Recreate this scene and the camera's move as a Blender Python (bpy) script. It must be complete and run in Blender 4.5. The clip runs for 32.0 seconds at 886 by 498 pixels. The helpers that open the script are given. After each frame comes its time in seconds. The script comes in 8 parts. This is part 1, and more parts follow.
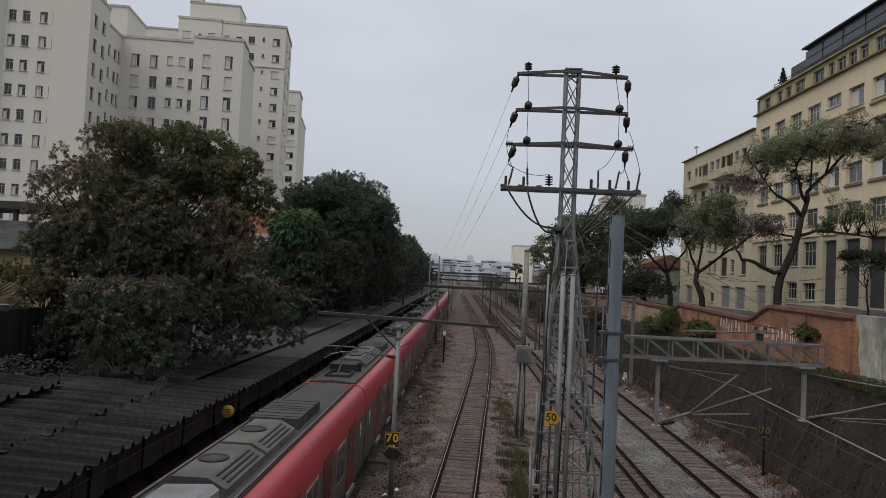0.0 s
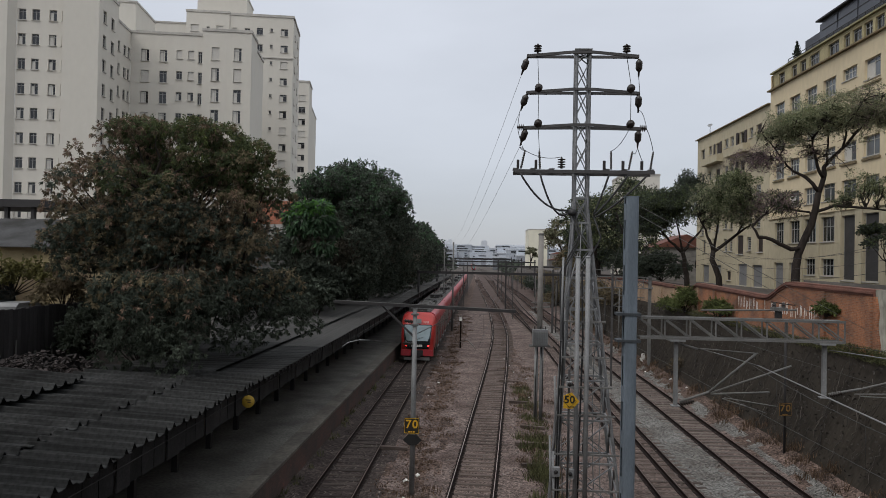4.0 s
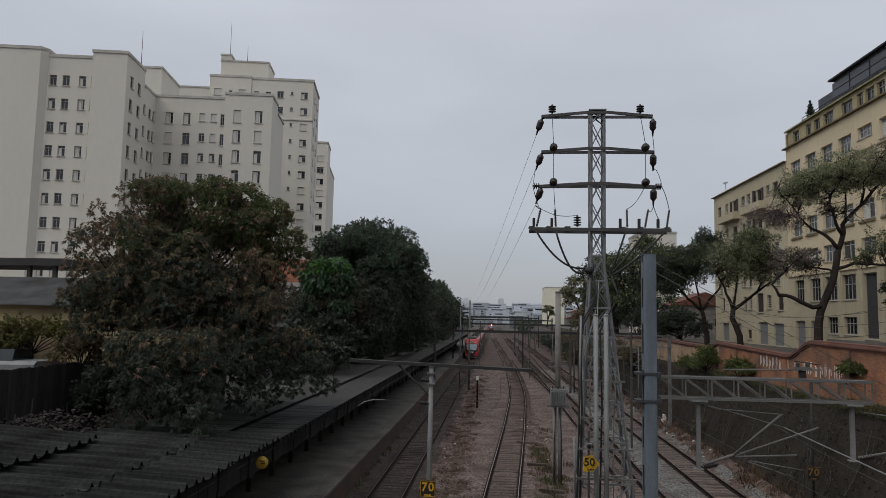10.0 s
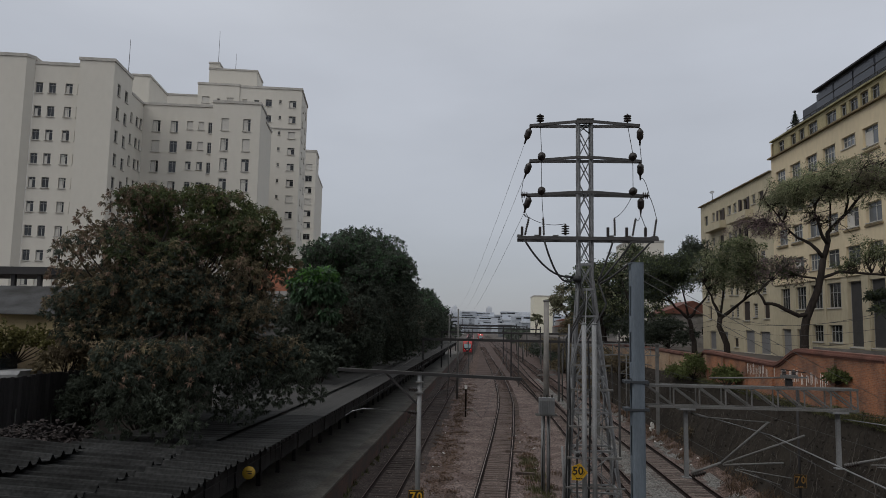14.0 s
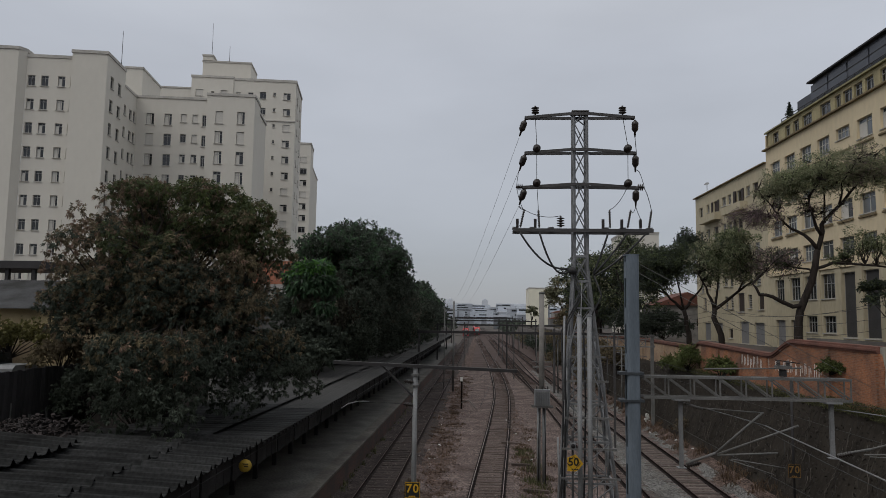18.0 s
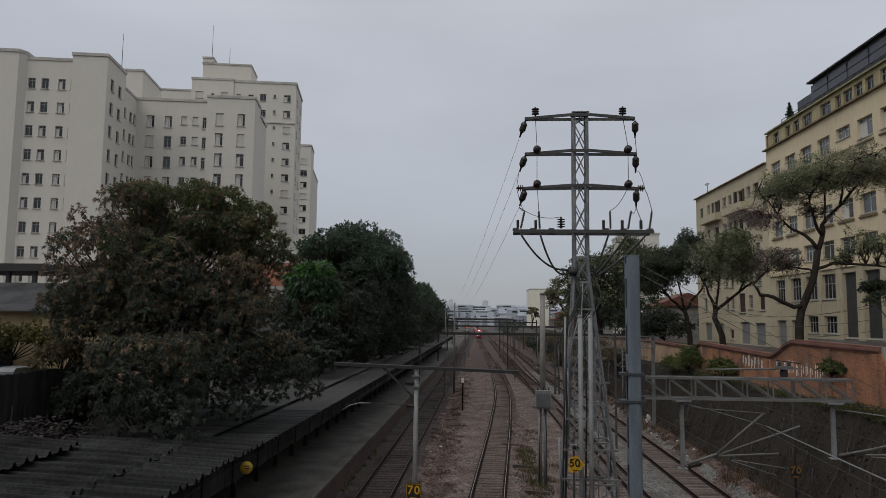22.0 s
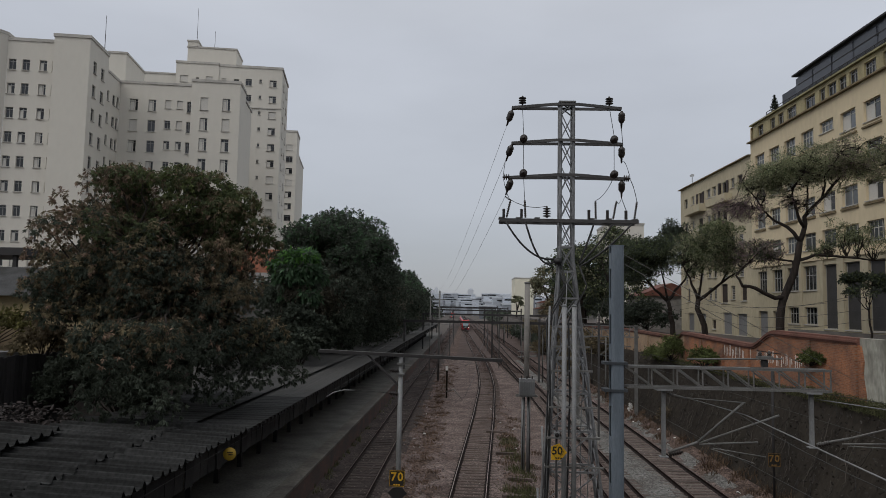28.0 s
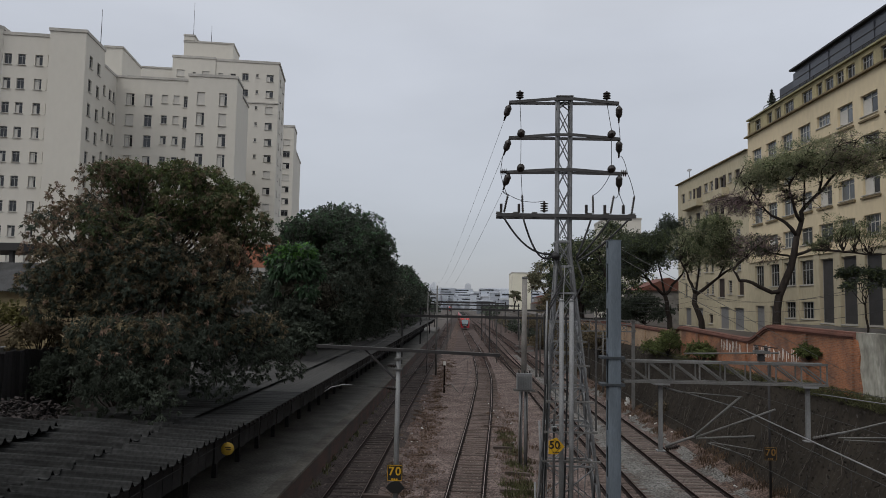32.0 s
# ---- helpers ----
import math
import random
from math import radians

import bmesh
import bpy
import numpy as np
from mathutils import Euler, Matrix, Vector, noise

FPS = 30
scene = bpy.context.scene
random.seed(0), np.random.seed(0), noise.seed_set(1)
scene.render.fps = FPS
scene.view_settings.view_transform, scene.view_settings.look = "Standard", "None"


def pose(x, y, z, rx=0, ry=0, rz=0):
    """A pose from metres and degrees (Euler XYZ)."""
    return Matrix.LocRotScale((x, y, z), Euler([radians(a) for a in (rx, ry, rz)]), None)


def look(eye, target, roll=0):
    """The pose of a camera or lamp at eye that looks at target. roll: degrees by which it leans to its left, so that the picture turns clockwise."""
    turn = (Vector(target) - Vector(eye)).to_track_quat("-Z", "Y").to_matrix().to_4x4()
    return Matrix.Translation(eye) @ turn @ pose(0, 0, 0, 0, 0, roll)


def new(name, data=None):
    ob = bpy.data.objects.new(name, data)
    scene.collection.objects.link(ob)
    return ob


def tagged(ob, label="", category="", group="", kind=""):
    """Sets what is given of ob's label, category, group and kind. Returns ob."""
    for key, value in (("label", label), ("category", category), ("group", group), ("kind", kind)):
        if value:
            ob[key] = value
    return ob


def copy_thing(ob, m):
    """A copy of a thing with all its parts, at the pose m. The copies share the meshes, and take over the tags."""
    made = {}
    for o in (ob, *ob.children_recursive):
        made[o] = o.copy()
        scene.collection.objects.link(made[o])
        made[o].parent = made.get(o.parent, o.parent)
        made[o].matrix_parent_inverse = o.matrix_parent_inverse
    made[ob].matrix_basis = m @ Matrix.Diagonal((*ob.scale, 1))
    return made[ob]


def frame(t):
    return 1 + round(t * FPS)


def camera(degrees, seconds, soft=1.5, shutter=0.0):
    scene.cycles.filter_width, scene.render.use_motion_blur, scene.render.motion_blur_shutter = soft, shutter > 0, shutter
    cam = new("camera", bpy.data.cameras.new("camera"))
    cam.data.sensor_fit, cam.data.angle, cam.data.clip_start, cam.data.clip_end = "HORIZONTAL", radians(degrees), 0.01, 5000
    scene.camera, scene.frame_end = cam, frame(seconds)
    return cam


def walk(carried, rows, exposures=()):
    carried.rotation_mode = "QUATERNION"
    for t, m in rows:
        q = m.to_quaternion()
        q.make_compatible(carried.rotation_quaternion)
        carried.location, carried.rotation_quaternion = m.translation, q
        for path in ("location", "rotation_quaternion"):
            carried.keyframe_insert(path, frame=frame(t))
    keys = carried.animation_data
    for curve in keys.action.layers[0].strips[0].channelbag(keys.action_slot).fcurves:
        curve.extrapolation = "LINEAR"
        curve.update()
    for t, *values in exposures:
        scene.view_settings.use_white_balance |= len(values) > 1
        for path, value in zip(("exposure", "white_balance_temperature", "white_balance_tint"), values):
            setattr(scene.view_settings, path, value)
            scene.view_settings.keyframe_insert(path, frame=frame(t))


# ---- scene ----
EYE_Z = 8.8  # eye above the rail heads, on the footbridge

# ---- camera ----
cam = camera(64.0, 32.0, soft=0.55)
walk(cam, [
    (0.0, pose(0, 0, EYE_Z, 91.89, -2.70, 1.89)),
    (0.5, pose(0, 0, EYE_Z, 91.79, -2.52, 1.77)),
    (1.0, pose(0, 0, EYE_Z, 91.56, -2.47, 1.46)),
    (1.5, pose(0, 0, EYE_Z, 91.64, -2.59, 1.44)),
    (2.0, pose(0, 0, EYE_Z, 91.35, -2.08, 1.90)),
    (2.5, pose(0, 0, EYE_Z, 91.38, -1.77, 2.41)),
    (3.0, pose(0, 0, EYE_Z, 91.36, -1.71, 2.37)),
    (3.5, pose(0, 0, EYE_Z, 90.90, -1.38, 2.58)),
    (5.5, pose(0, 0, EYE_Z, 90.59, -1.08, 4.31)),
    (6.0, pose(0, 0, EYE_Z, 91.33, -1.36, 3.38)),
    (6.5, pose(0, 0, EYE_Z, 92.96, -0.94, 3.01)),
    (7.0, pose(0, 0, EYE_Z, 93.46, -0.64, 3.47)),
    (7.5, pose(0, 0, EYE_Z, 94.95, -0.88, 3.26)),
    (8.0, pose(0, 0, EYE_Z, 94.94, -1.06, 3.43)),
    (8.5, pose(0, 0, EYE_Z, 94.72, -1.19, 3.56)),
    (9.0, pose(0, 0, EYE_Z, 94.69, -1.28, 3.83)),
    (9.5, pose(0, 0, EYE_Z, 94.87, -1.16, 4.36)),
    (10.0, pose(0, 0, EYE_Z, 95.39, -1.12, 4.38)),
    (10.5, pose(0, 0, EYE_Z, 95.99, -0.83, 4.26)),
    (11.0, pose(0, 0, EYE_Z, 96.44, -0.65, 4.03)),
    (11.5, pose(0, 0, EYE_Z, 96.49, -0.55, 4.04)),
    (12.0, pose(0, 0, EYE_Z, 96.74, -1.02, 3.88)),
    (12.5, pose(0, 0, EYE_Z, 96.06, -1.03, 4.01)),
    (13.0, pose(0, 0, EYE_Z, 95.83, -1.16, 3.62)),
    (13.5, pose(0, 0, EYE_Z, 95.82, -1.13, 3.58)),
    (14.0, pose(0, 0, EYE_Z, 96.10, -1.05, 3.45)),
    (14.5, pose(0, 0, EYE_Z, 95.97, -1.09, 3.44)),
    (16.5, pose(0, 0, EYE_Z, 95.51, -1.00, 3.16)),
    (17.0, pose(0, 0, EYE_Z, 95.45, -0.99, 3.11)),
    (17.5, pose(0, 0, EYE_Z, 95.39, -0.95, 3.17)),
    (18.0, pose(0, 0, EYE_Z, 95.50, -0.81, 3.10)),
    (18.5, pose(0, 0, EYE_Z, 95.37, -0.73, 3.14)),
    (19.0, pose(0, 0, EYE_Z, 95.27, -0.64, 3.14)),
    (19.5, pose(0, 0, EYE_Z, 95.34, -0.65, 3.15)),
    (20.0, pose(0, 0, EYE_Z, 95.50, -0.54, 3.17)),
    (20.5, pose(0, 0, EYE_Z, 95.50, -0.60, 3.15)),
    (21.0, pose(0, 0, EYE_Z, 95.41, -0.74, 3.10)),
    (21.5, pose(0, 0, EYE_Z, 95.50, -0.75, 3.14)),
    (22.0, pose(0, 0, EYE_Z, 95.61, -0.64, 3.16)),
    (22.5, pose(0, 0, EYE_Z, 95.81, -0.60, 3.11)),
    (23.0, pose(0, 0, EYE_Z, 95.80, -0.62, 3.02)),
    (23.5, pose(0, 0, EYE_Z, 95.79, -0.62, 3.03)),
    (24.0, pose(0, 0, EYE_Z, 96.26, -0.78, 2.80)),
    (24.5, pose(0, 0, EYE_Z, 97.38, -0.58, 2.21)),
    (26.5, pose(0, 0, EYE_Z, 96.41, -0.70, 1.84)),
    (27.0, pose(0, 0, EYE_Z, 95.89, -0.74, 1.74)),
    (27.5, pose(0, 0, EYE_Z, 95.14, -1.08, 1.73)),
    (28.0, pose(0, 0, EYE_Z, 94.67, -1.12, 1.95)),
    (28.5, pose(0, 0, EYE_Z, 94.79, -1.18, 1.94)),
    (29.0, pose(0, 0, EYE_Z, 94.20, -1.29, 1.92)),
    (29.5, pose(0, 0, EYE_Z, 94.29, -1.26, 1.90)),
    (30.0, pose(0, 0, EYE_Z, 94.43, -1.27, 2.01)),
    (30.5, pose(0, 0, EYE_Z, 94.74, -1.22, 2.07)),
    (31.0, pose(0, 0, EYE_Z, 93.77, -1.47, 1.97)),
    (31.5, pose(0, 0, EYE_Z, 93.96, -1.39, 1.90)),
    (32.0, pose(0, 0, EYE_Z, 94.26, -1.05, 1.75)),
], exposures=[
    (0.0, 0.26), (2.0, 0.40), (6.0, 0.36), (8.0, 0.05), (10.0, 0.05), (12.0, -0.07), (20.0, -0.06), (24.0, -0.05), (27.0, -0.07), (28.0, 0.04), (30.0, 0.03), (32.0, 0.15),
])

# ---- light: an overcast day ----
world = bpy.data.worlds.new("overcast_sky")
scene.world = world
world.use_nodes = True
wn, wl = world.node_tree.nodes, world.node_tree.links
wn.clear()
w_out = wn.new("ShaderNodeOutputWorld")
w_bg = wn.new("ShaderNodeBackground")
w_sky = wn.new("ShaderNodeTexSky")
w_sky.sky_type = "NISHITA"
w_sky.sun_disc = False
w_sky.sun_elevation, w_sky.sun_rotation = radians(49.5), radians(223)
w_co = wn.new("ShaderNodeTexCoord")
w_sep = wn.new("ShaderNodeSeparateXYZ")
w_ramp = wn.new("ShaderNodeValToRGB")
els = w_ramp.color_ramp.elements
els[0].position, els[0].color = 0.0, (0.35, 0.364, 0.395, 1)
els[1].position, els[1].color = 1.0, (0.96, 0.97, 0.98, 1)
e_mid = els.new(0.35)
e_mid.color = (0.535, 0.562, 0.62, 1)
e_low = els.new(0.1)
e_low.color = (0.43, 0.453, 0.497, 1)
w_map = wn.new("ShaderNodeMapping")
w_map.inputs["Scale"].default_value = (1.0, 1.0, 3.0)
w_noise = wn.new("ShaderNodeTexNoise")
w_noise.inputs["Scale"].default_value = 1.6
w_noise.inputs["Detail"].default_value = 5
w_rng = wn.new("ShaderNodeMapRange")
w_rng.inputs["From Min"].default_value, w_rng.inputs["From Max"].default_value = 0.3, 0.7
w_rng.inputs["To Min"].default_value, w_rng.inputs["To Max"].default_value = 0.88, 1.10
w_mul = wn.new("ShaderNodeVectorMath")
w_mul.operation = "SCALE"
w_dim = wn.new("ShaderNodeVectorMath")
w_dim.operation = "SCALE"
w_dim.inputs["Scale"].default_value = 0.08
w_add = wn.new("ShaderNodeMixRGB")
w_add.inputs["Fac"].default_value = 0.12
wl.new(w_co.outputs["Generated"], w_sep.inputs[0])
wl.new(w_sep.outputs["Z"], w_ramp.inputs["Fac"])
wl.new(w_co.outputs["Generated"], w_map.inputs["Vector"])
wl.new(w_map.outputs[0], w_noise.inputs["Vector"])
wl.new(w_noise.outputs["Fac"], w_rng.inputs["Value"])
wl.new(w_ramp.outputs["Color"], w_mul.inputs[0])
wl.new(w_rng.outputs[0], w_mul.inputs["Scale"])
wl.new(w_sky.outputs[0], w_dim.inputs[0])
wl.new(w_mul.outputs[0], w_add.inputs["Color1"])
wl.new(w_dim.outputs[0], w_add.inputs["Color2"])
wl.new(w_add.outputs[0], w_bg.inputs["Color"])
w_bg.inputs["Strength"].default_value = 1.0
wl.new(w_bg.outputs[0], w_out.inputs["Surface"])

sun = new("sun", bpy.data.lights.new("sun", "SUN"))
sun.data.energy, sun.data.angle, sun.data.color = 0.92, radians(40), (1.0, 0.96, 0.9)
sun.matrix_basis = look((-17, -18, 29), (0, 0, 0))


# ---- materials ----
def mat(name, base, rough=0.8, metal=0.0, var=0.25, scale=1.2, fine=22.0, bump=0.15, tint=None, stretch=(1, 1, 1), island=0.0, obj=0.0, spec=0.5, through_light=0.0, grain=0.0):
    """A surface with a base colour that varies at two scales, with fine relief; tint: the colour of its stains."""
    m = bpy.data.materials.new(name)
    m.use_nodes = True
    n, l = m.node_tree.nodes, m.node_tree.links
    b = n["Principled BSDF"]
    co = n.new("ShaderNodeTexCoord")
    mp = n.new("ShaderNodeMapping")
    mp.inputs["Scale"].default_value = stretch
    l.new(co.outputs["Object"], mp.inputs["Vector"])
    big, small = n.new("ShaderNodeTexNoise"), n.new("ShaderNodeTexNoise")
    big.inputs["Scale"].default_value, big.inputs["Detail"].default_value = scale, 6
    small.inputs["Scale"].default_value, small.inputs["Detail"].default_value = fine, 4
    l.new(mp.outputs[0], big.inputs["Vector"])
    l.new(mp.outputs[0], small.inputs["Vector"])
    ramp = n.new("ShaderNodeValToRGB")
    ramp.color_ramp.elements[0].position, ramp.color_ramp.elements[1].position = 0.32, 0.68
    t = tint or tuple(c * (1 - var) for c in base)
    ramp.color_ramp.elements[0].color = (*t, 1)
    ramp.color_ramp.elements[1].color = (*[min(1, c * (1 + var * 0.5)) for c in base], 1)
    l.new(big.outputs["Fac"], ramp.inputs["Fac"])
    rng = n.new("ShaderNodeMapRange")
    rng.inputs["From Min"].default_value, rng.inputs["From Max"].default_value = 0.25, 0.75
    rng.inputs["To Min"].default_value, rng.inputs["To Max"].default_value = 1 - var * 0.9, 1 + var * 0.6
    l.new(small.outputs["Fac"], rng.inputs["Value"])
    mul = n.new("ShaderNodeVectorMath")
    mul.operation = "SCALE"
    l.new(ramp.outputs["Color"], mul.inputs[0])
    l.new(rng.outputs[0], mul.inputs["Scale"])
    last = mul.outputs[0]
    if grain:  # stones, each with a shade of its own
        cells = n.new("ShaderNodeTexVoronoi")
        cells.inputs["Scale"].default_value = grain
        l.new(co.outputs["Object"], cells.inputs["Vector"])
        shade = n.new("ShaderNodeSeparateColor")
        l.new(cells.outputs["Color"], shade.inputs[0])
        r5 = n.new("ShaderNodeMapRange")
        r5.inputs["To Min"].default_value, r5.inputs["To Max"].default_value = 0.35, 1.65
        l.new(shade.outputs[0], r5.inputs["Value"])
        m5 = n.new("ShaderNodeVectorMath")
        m5.operation = "SCALE"
        l.new(last, m5.inputs[0])
        l.new(r5.outputs[0], m5.inputs["Scale"])
        last = m5.outputs[0]
    for amount, source in ((island, "geo"), (obj, "info")):
        if amount:
            src = n.new("ShaderNodeNewGeometry").outputs["Random Per Island"] if source == "geo" else n.new("ShaderNodeObjectInfo").outputs["Random"]
            r2 = n.new("ShaderNodeMapRange")
            r2.inputs["To Min"].default_value, r2.inputs["To Max"].default_value = 1 - amount, 1 + amount
            l.new(src, r2.inputs["Value"])
            m2 = n.new("ShaderNodeVectorMath")
            m2.operation = "SCALE"
            l.new(last, m2.inputs[0])
            l.new(r2.outputs[0], m2.inputs["Scale"])
            last = m2.outputs[0]
    l.new(last, b.inputs["Base Color"])
    r3 = n.new("ShaderNodeMapRange")
    r3.inputs["To Min"].default_value, r3.inputs["To Max"].default_value = max(0.02, rough - 0.12), min(1, rough + 0.12)
    l.new(big.outputs["Fac"], r3.inputs["Value"])
    l.new(r3.outputs[0], b.inputs["Roughness"])
    b.inputs["Metallic"].default_value = metal
    b.inputs["Specular IOR Level"].default_value = spec
    if bump:
        bp = n.new("ShaderNodeBump")
        bp.inputs["Strength"].default_value, bp.inputs["Distance"].default_value = bump, 0.02
        l.new(small.outputs["Fac"], bp.inputs["Height"])
        l.new(bp.outputs[0], b.inputs["Normal"])
    if through_light:
        tr, mx = n.new("ShaderNodeBsdfTranslucent"), n.new("ShaderNodeMixShader")
        l.new(last, tr.inputs["Color"])
        mx.inputs["Fac"].default_value = through_light
        l.new(b.outputs[0], mx.inputs[1])
        l.new(tr.outputs[0], mx.inputs[2])
        l.new(mx.outputs[0], n["Material Output"].inputs["Surface"])
    return m


def brick_mat(name, a, b, mortar, axes, size=(0.24, 0.075), stain=None):
    """Brickwork too far off to tell brick from brick: courses of two colours, weathered."""
    m = mat(name, a, 0.9, var=0.3, scale=0.6, fine=9, bump=0.2, tint=stain)
    n, l = m.node_tree.nodes, m.node_tree.links
    bsdf = n["Principled BSDF"]
    prev = bsdf.inputs["Base Color"].links[0].from_socket
    co = n.new("ShaderNodeTexCoord")
    sep, com = n.new("ShaderNodeSeparateXYZ"), n.new("ShaderNodeCombineXYZ")
    l.new(co.outputs["Object"], sep.inputs[0])
    l.new(sep.outputs[axes[0]], com.inputs[0])
    l.new(sep.outputs[axes[1]], com.inputs[1])
    t = n.new("ShaderNodeTexBrick")
    t.inputs["Color1"].default_value, t.inputs["Color2"].default_value = (1, 1, 1, 1), (*[y / x for x, y in zip(a, b)], 1)
    t.inputs["Mortar"].default_value = (*[y / x for x, y in zip(a, mortar)], 1)
    t.inputs["Scale"].default_value = 1.0
    t.inputs["Mortar Size"].default_value = 0.008
    t.inputs["Brick Width"].default_value, t.inputs["Row Height"].default_value = size
    l.new(com.outputs[0], t.inputs["Vector"])
    mul = n.new("ShaderNodeVectorMath")
    mul.operation = "MULTIPLY"
    l.new(prev, mul.inputs[0])
    l.new(t.outputs["Color"], mul.inputs[1])
    l.new(mul.outputs[0], bsdf.inputs["Base Color"])
    return m


def glow_mat(name, colour, strength):
    m = bpy.data.materials.new(name)
    m.use_nodes = True
    b = m.node_tree.nodes["Principled BSDF"]
    b.inputs["Base Color"].default_value = (*colour, 1)
    b.inputs["Emission Color"].default_value = (*colour, 1)
    b.inputs["Emission Strength"].default_value = strength
    return m


BALLAST = mat("ballast", (0.150, 0.117, 0.106), 0.95, var=0.45, scale=0.55, fine=9, bump=0.8, tint=(0.084, 0.060, 0.053), spec=0.15, grain=15)
OILY = mat("oily_ballast", (0.060, 0.048, 0.044), 0.95, var=0.4, scale=0.6, fine=9, bump=0.8, tint=(0.034, 0.026, 0.024), spec=0.15, grain=15)
TRACKBED = mat("rusty_trackbed", (0.126, 0.096, 0.086), 0.95, var=0.4, scale=0.8, fine=10, bump=0.8, tint=(0.078, 0.056, 0.049), spec=0.15, grain=15)
FARBED = mat("sooty_yard_ballast", (0.094, 0.070, 0.063), 0.95, var=0.4, scale=0.3, fine=3, bump=0.5, tint=(0.056, 0.040, 0.035), spec=0.1)
SLEEPER_OILY = mat("oily_sleeper", (0.058, 0.046, 0.042), 0.9, var=0.4, scale=2, fine=30, obj=0.4, stretch=(0.4, 4, 4), spec=0.2)
SLEEPER_PALE = mat("dusty_sleeper", (0.138, 0.116, 0.104), 0.92, var=0.4, scale=2, fine=30, obj=0.35, stretch=(0.4, 4, 4), spec=0.2)
DEBRIS = mat("leaf_mould", (0.112, 0.080, 0.067), 0.97, var=0.45, scale=0.9, fine=8, bump=0.8, tint=(0.062, 0.044, 0.037), spec=0.1, grain=11)
STONE = mat("ballast_stone", (0.19, 0.165, 0.15), 0.95, var=0.3, island=0.45, bump=0.2, spec=0.2)
GREYBALLAST = mat("clean_ballast", (0.150, 0.148, 0.142), 0.95, var=0.4, scale=0.5, fine=10, bump=0.8, spec=0.15, tint=(0.098, 0.090, 0.082), grain=15)
RAIL_SIDE = mat("rusty_rail", (0.017, 0.0105, 0.009), 0.92, 0.0, var=0.4, scale=2, fine=40, spec=0.15)
RAIL_TOP = mat("polished_rail", (0.34, 0.285, 0.265), 0.55, 0.2, var=0.2, scale=0.6, fine=20, bump=0.03)
RAIL_DULL = mat("dull_rail", (0.15, 0.105, 0.09), 0.6, 0.2, var=0.3, scale=0.6, fine=20, bump=0.03)
SLEEPER = mat("sleeper_timber", (0.106, 0.083, 0.073), 0.92, var=0.4, scale=2, fine=30, obj=0.3, island=0.2, stretch=(0.4, 4, 4), spec=0.2)
CONCRETE = mat("platform_concrete", (0.125, 0.120, 0.109), 0.9, var=0.5, scale=0.7, fine=9, tint=(0.066, 0.063, 0.056))
PLATFORM_WALL = brick_mat("platform_brick", (0.125, 0.056, 0.042), (0.09, 0.042, 0.034), (0.055, 0.046, 0.041), ("Y", "Z"), stain=(0.05, 0.037, 0.031))
ROOF_SLAB = mat("weathered_roof_sheet", (0.076, 0.075, 0.073), 0.95, var=0.4, scale=0.4, fine=6, tint=(0.040, 0.039, 0.038), bump=0.2, spec=0.15)
ROOF_TILE = mat("fibre_cement", (0.033, 0.034, 0.034), 0.97, var=0.5, scale=0.8, fine=10, obj=0.3, tint=(0.015, 0.015, 0.015), bump=0.3, spec=0.15)
DARK_STEEL = mat("dark_painted_steel", (0.026, 0.024, 0.025), 0.75, 0.0, var=0.3, scale=1, fine=30)
GALV = mat("galvanised_steel", (0.235, 0.24, 0.245), 0.65, 0.2, var=0.25, scale=1.4, fine=25, bump=0.05)
GALV_DULL = mat("weathered_galvanised_steel", (0.155, 0.153, 0.148), 0.75, 0.15, var=0.3, scale=1.4, fine=25, bump=0.05)
TOWER_STEEL = mat("tower_steel", (0.215, 0.22, 0.228), 0.7, 0.15, var=0.35, scale=1.4, fine=25, bump=0.05)
ARM_STEEL = mat("dark_weathered_angle_steel", (0.075, 0.072, 0.072), 0.75, 0.2, var=0.3, scale=1.4, fine=25, bump=0.05)
BLUE_STEEL = mat("blue_grey_painted_steel", (0.145, 0.176, 0.21), 0.6, 0.1, var=0.2, scale=1.2, fine=16, bump=0.03, stretch=(3, 3, 0.5))
# darker copy of the blue steel, with shade put into its colour
BLUE_DARK = mat("shaded_blue_steel_plate", (0.045, 0.052, 0.06), 0.7, 0.1, var=0.2)
POLE_CONCRETE = mat("pole_concrete", (0.235, 0.222, 0.205), 0.9, var=0.3, scale=1.5, fine=25)
INSULATOR = mat("brown_porcelain", (0.02, 0.014, 0.012), 0.35, var=0.2)
RUBBER = mat("black_cable", (0.016, 0.016, 0.017), 0.6, var=0.1)
FADED_YELLOW = mat("faded_yellow_sign_paint", (0.26, 0.145, 0.04), 0.8, var=0.35, scale=6)
YELLOW = mat("yellow_sign_paint", (0.62, 0.36, 0.015), 0.55, var=0.12, scale=4)
BLACK = mat("black_sign_paint", (0.012, 0.012, 0.012), 0.6, var=0.1)
WHITE = mat("white_paint", (0.72, 0.71, 0.68), 0.6, var=0.15, scale=3)
RED = mat("train_red_paint", (0.40, 0.040, 0.052), 0.42, var=0.2, scale=0.9, fine=10, bump=0.02)
NOSE_RED = mat("cab_red_paint", (0.45, 0.039, 0.034), 0.38, var=0.14, scale=0.9, fine=10, bump=0.02)
RED_DULL = mat("train_door_red", (0.20, 0.018, 0.018), 0.45, var=0.2, scale=1.2)
TRAIN_GREY = mat("train_side_grey", (0.10, 0.096, 0.085), 0.4, 0.2, var=0.25, scale=0.9, bump=0.02)
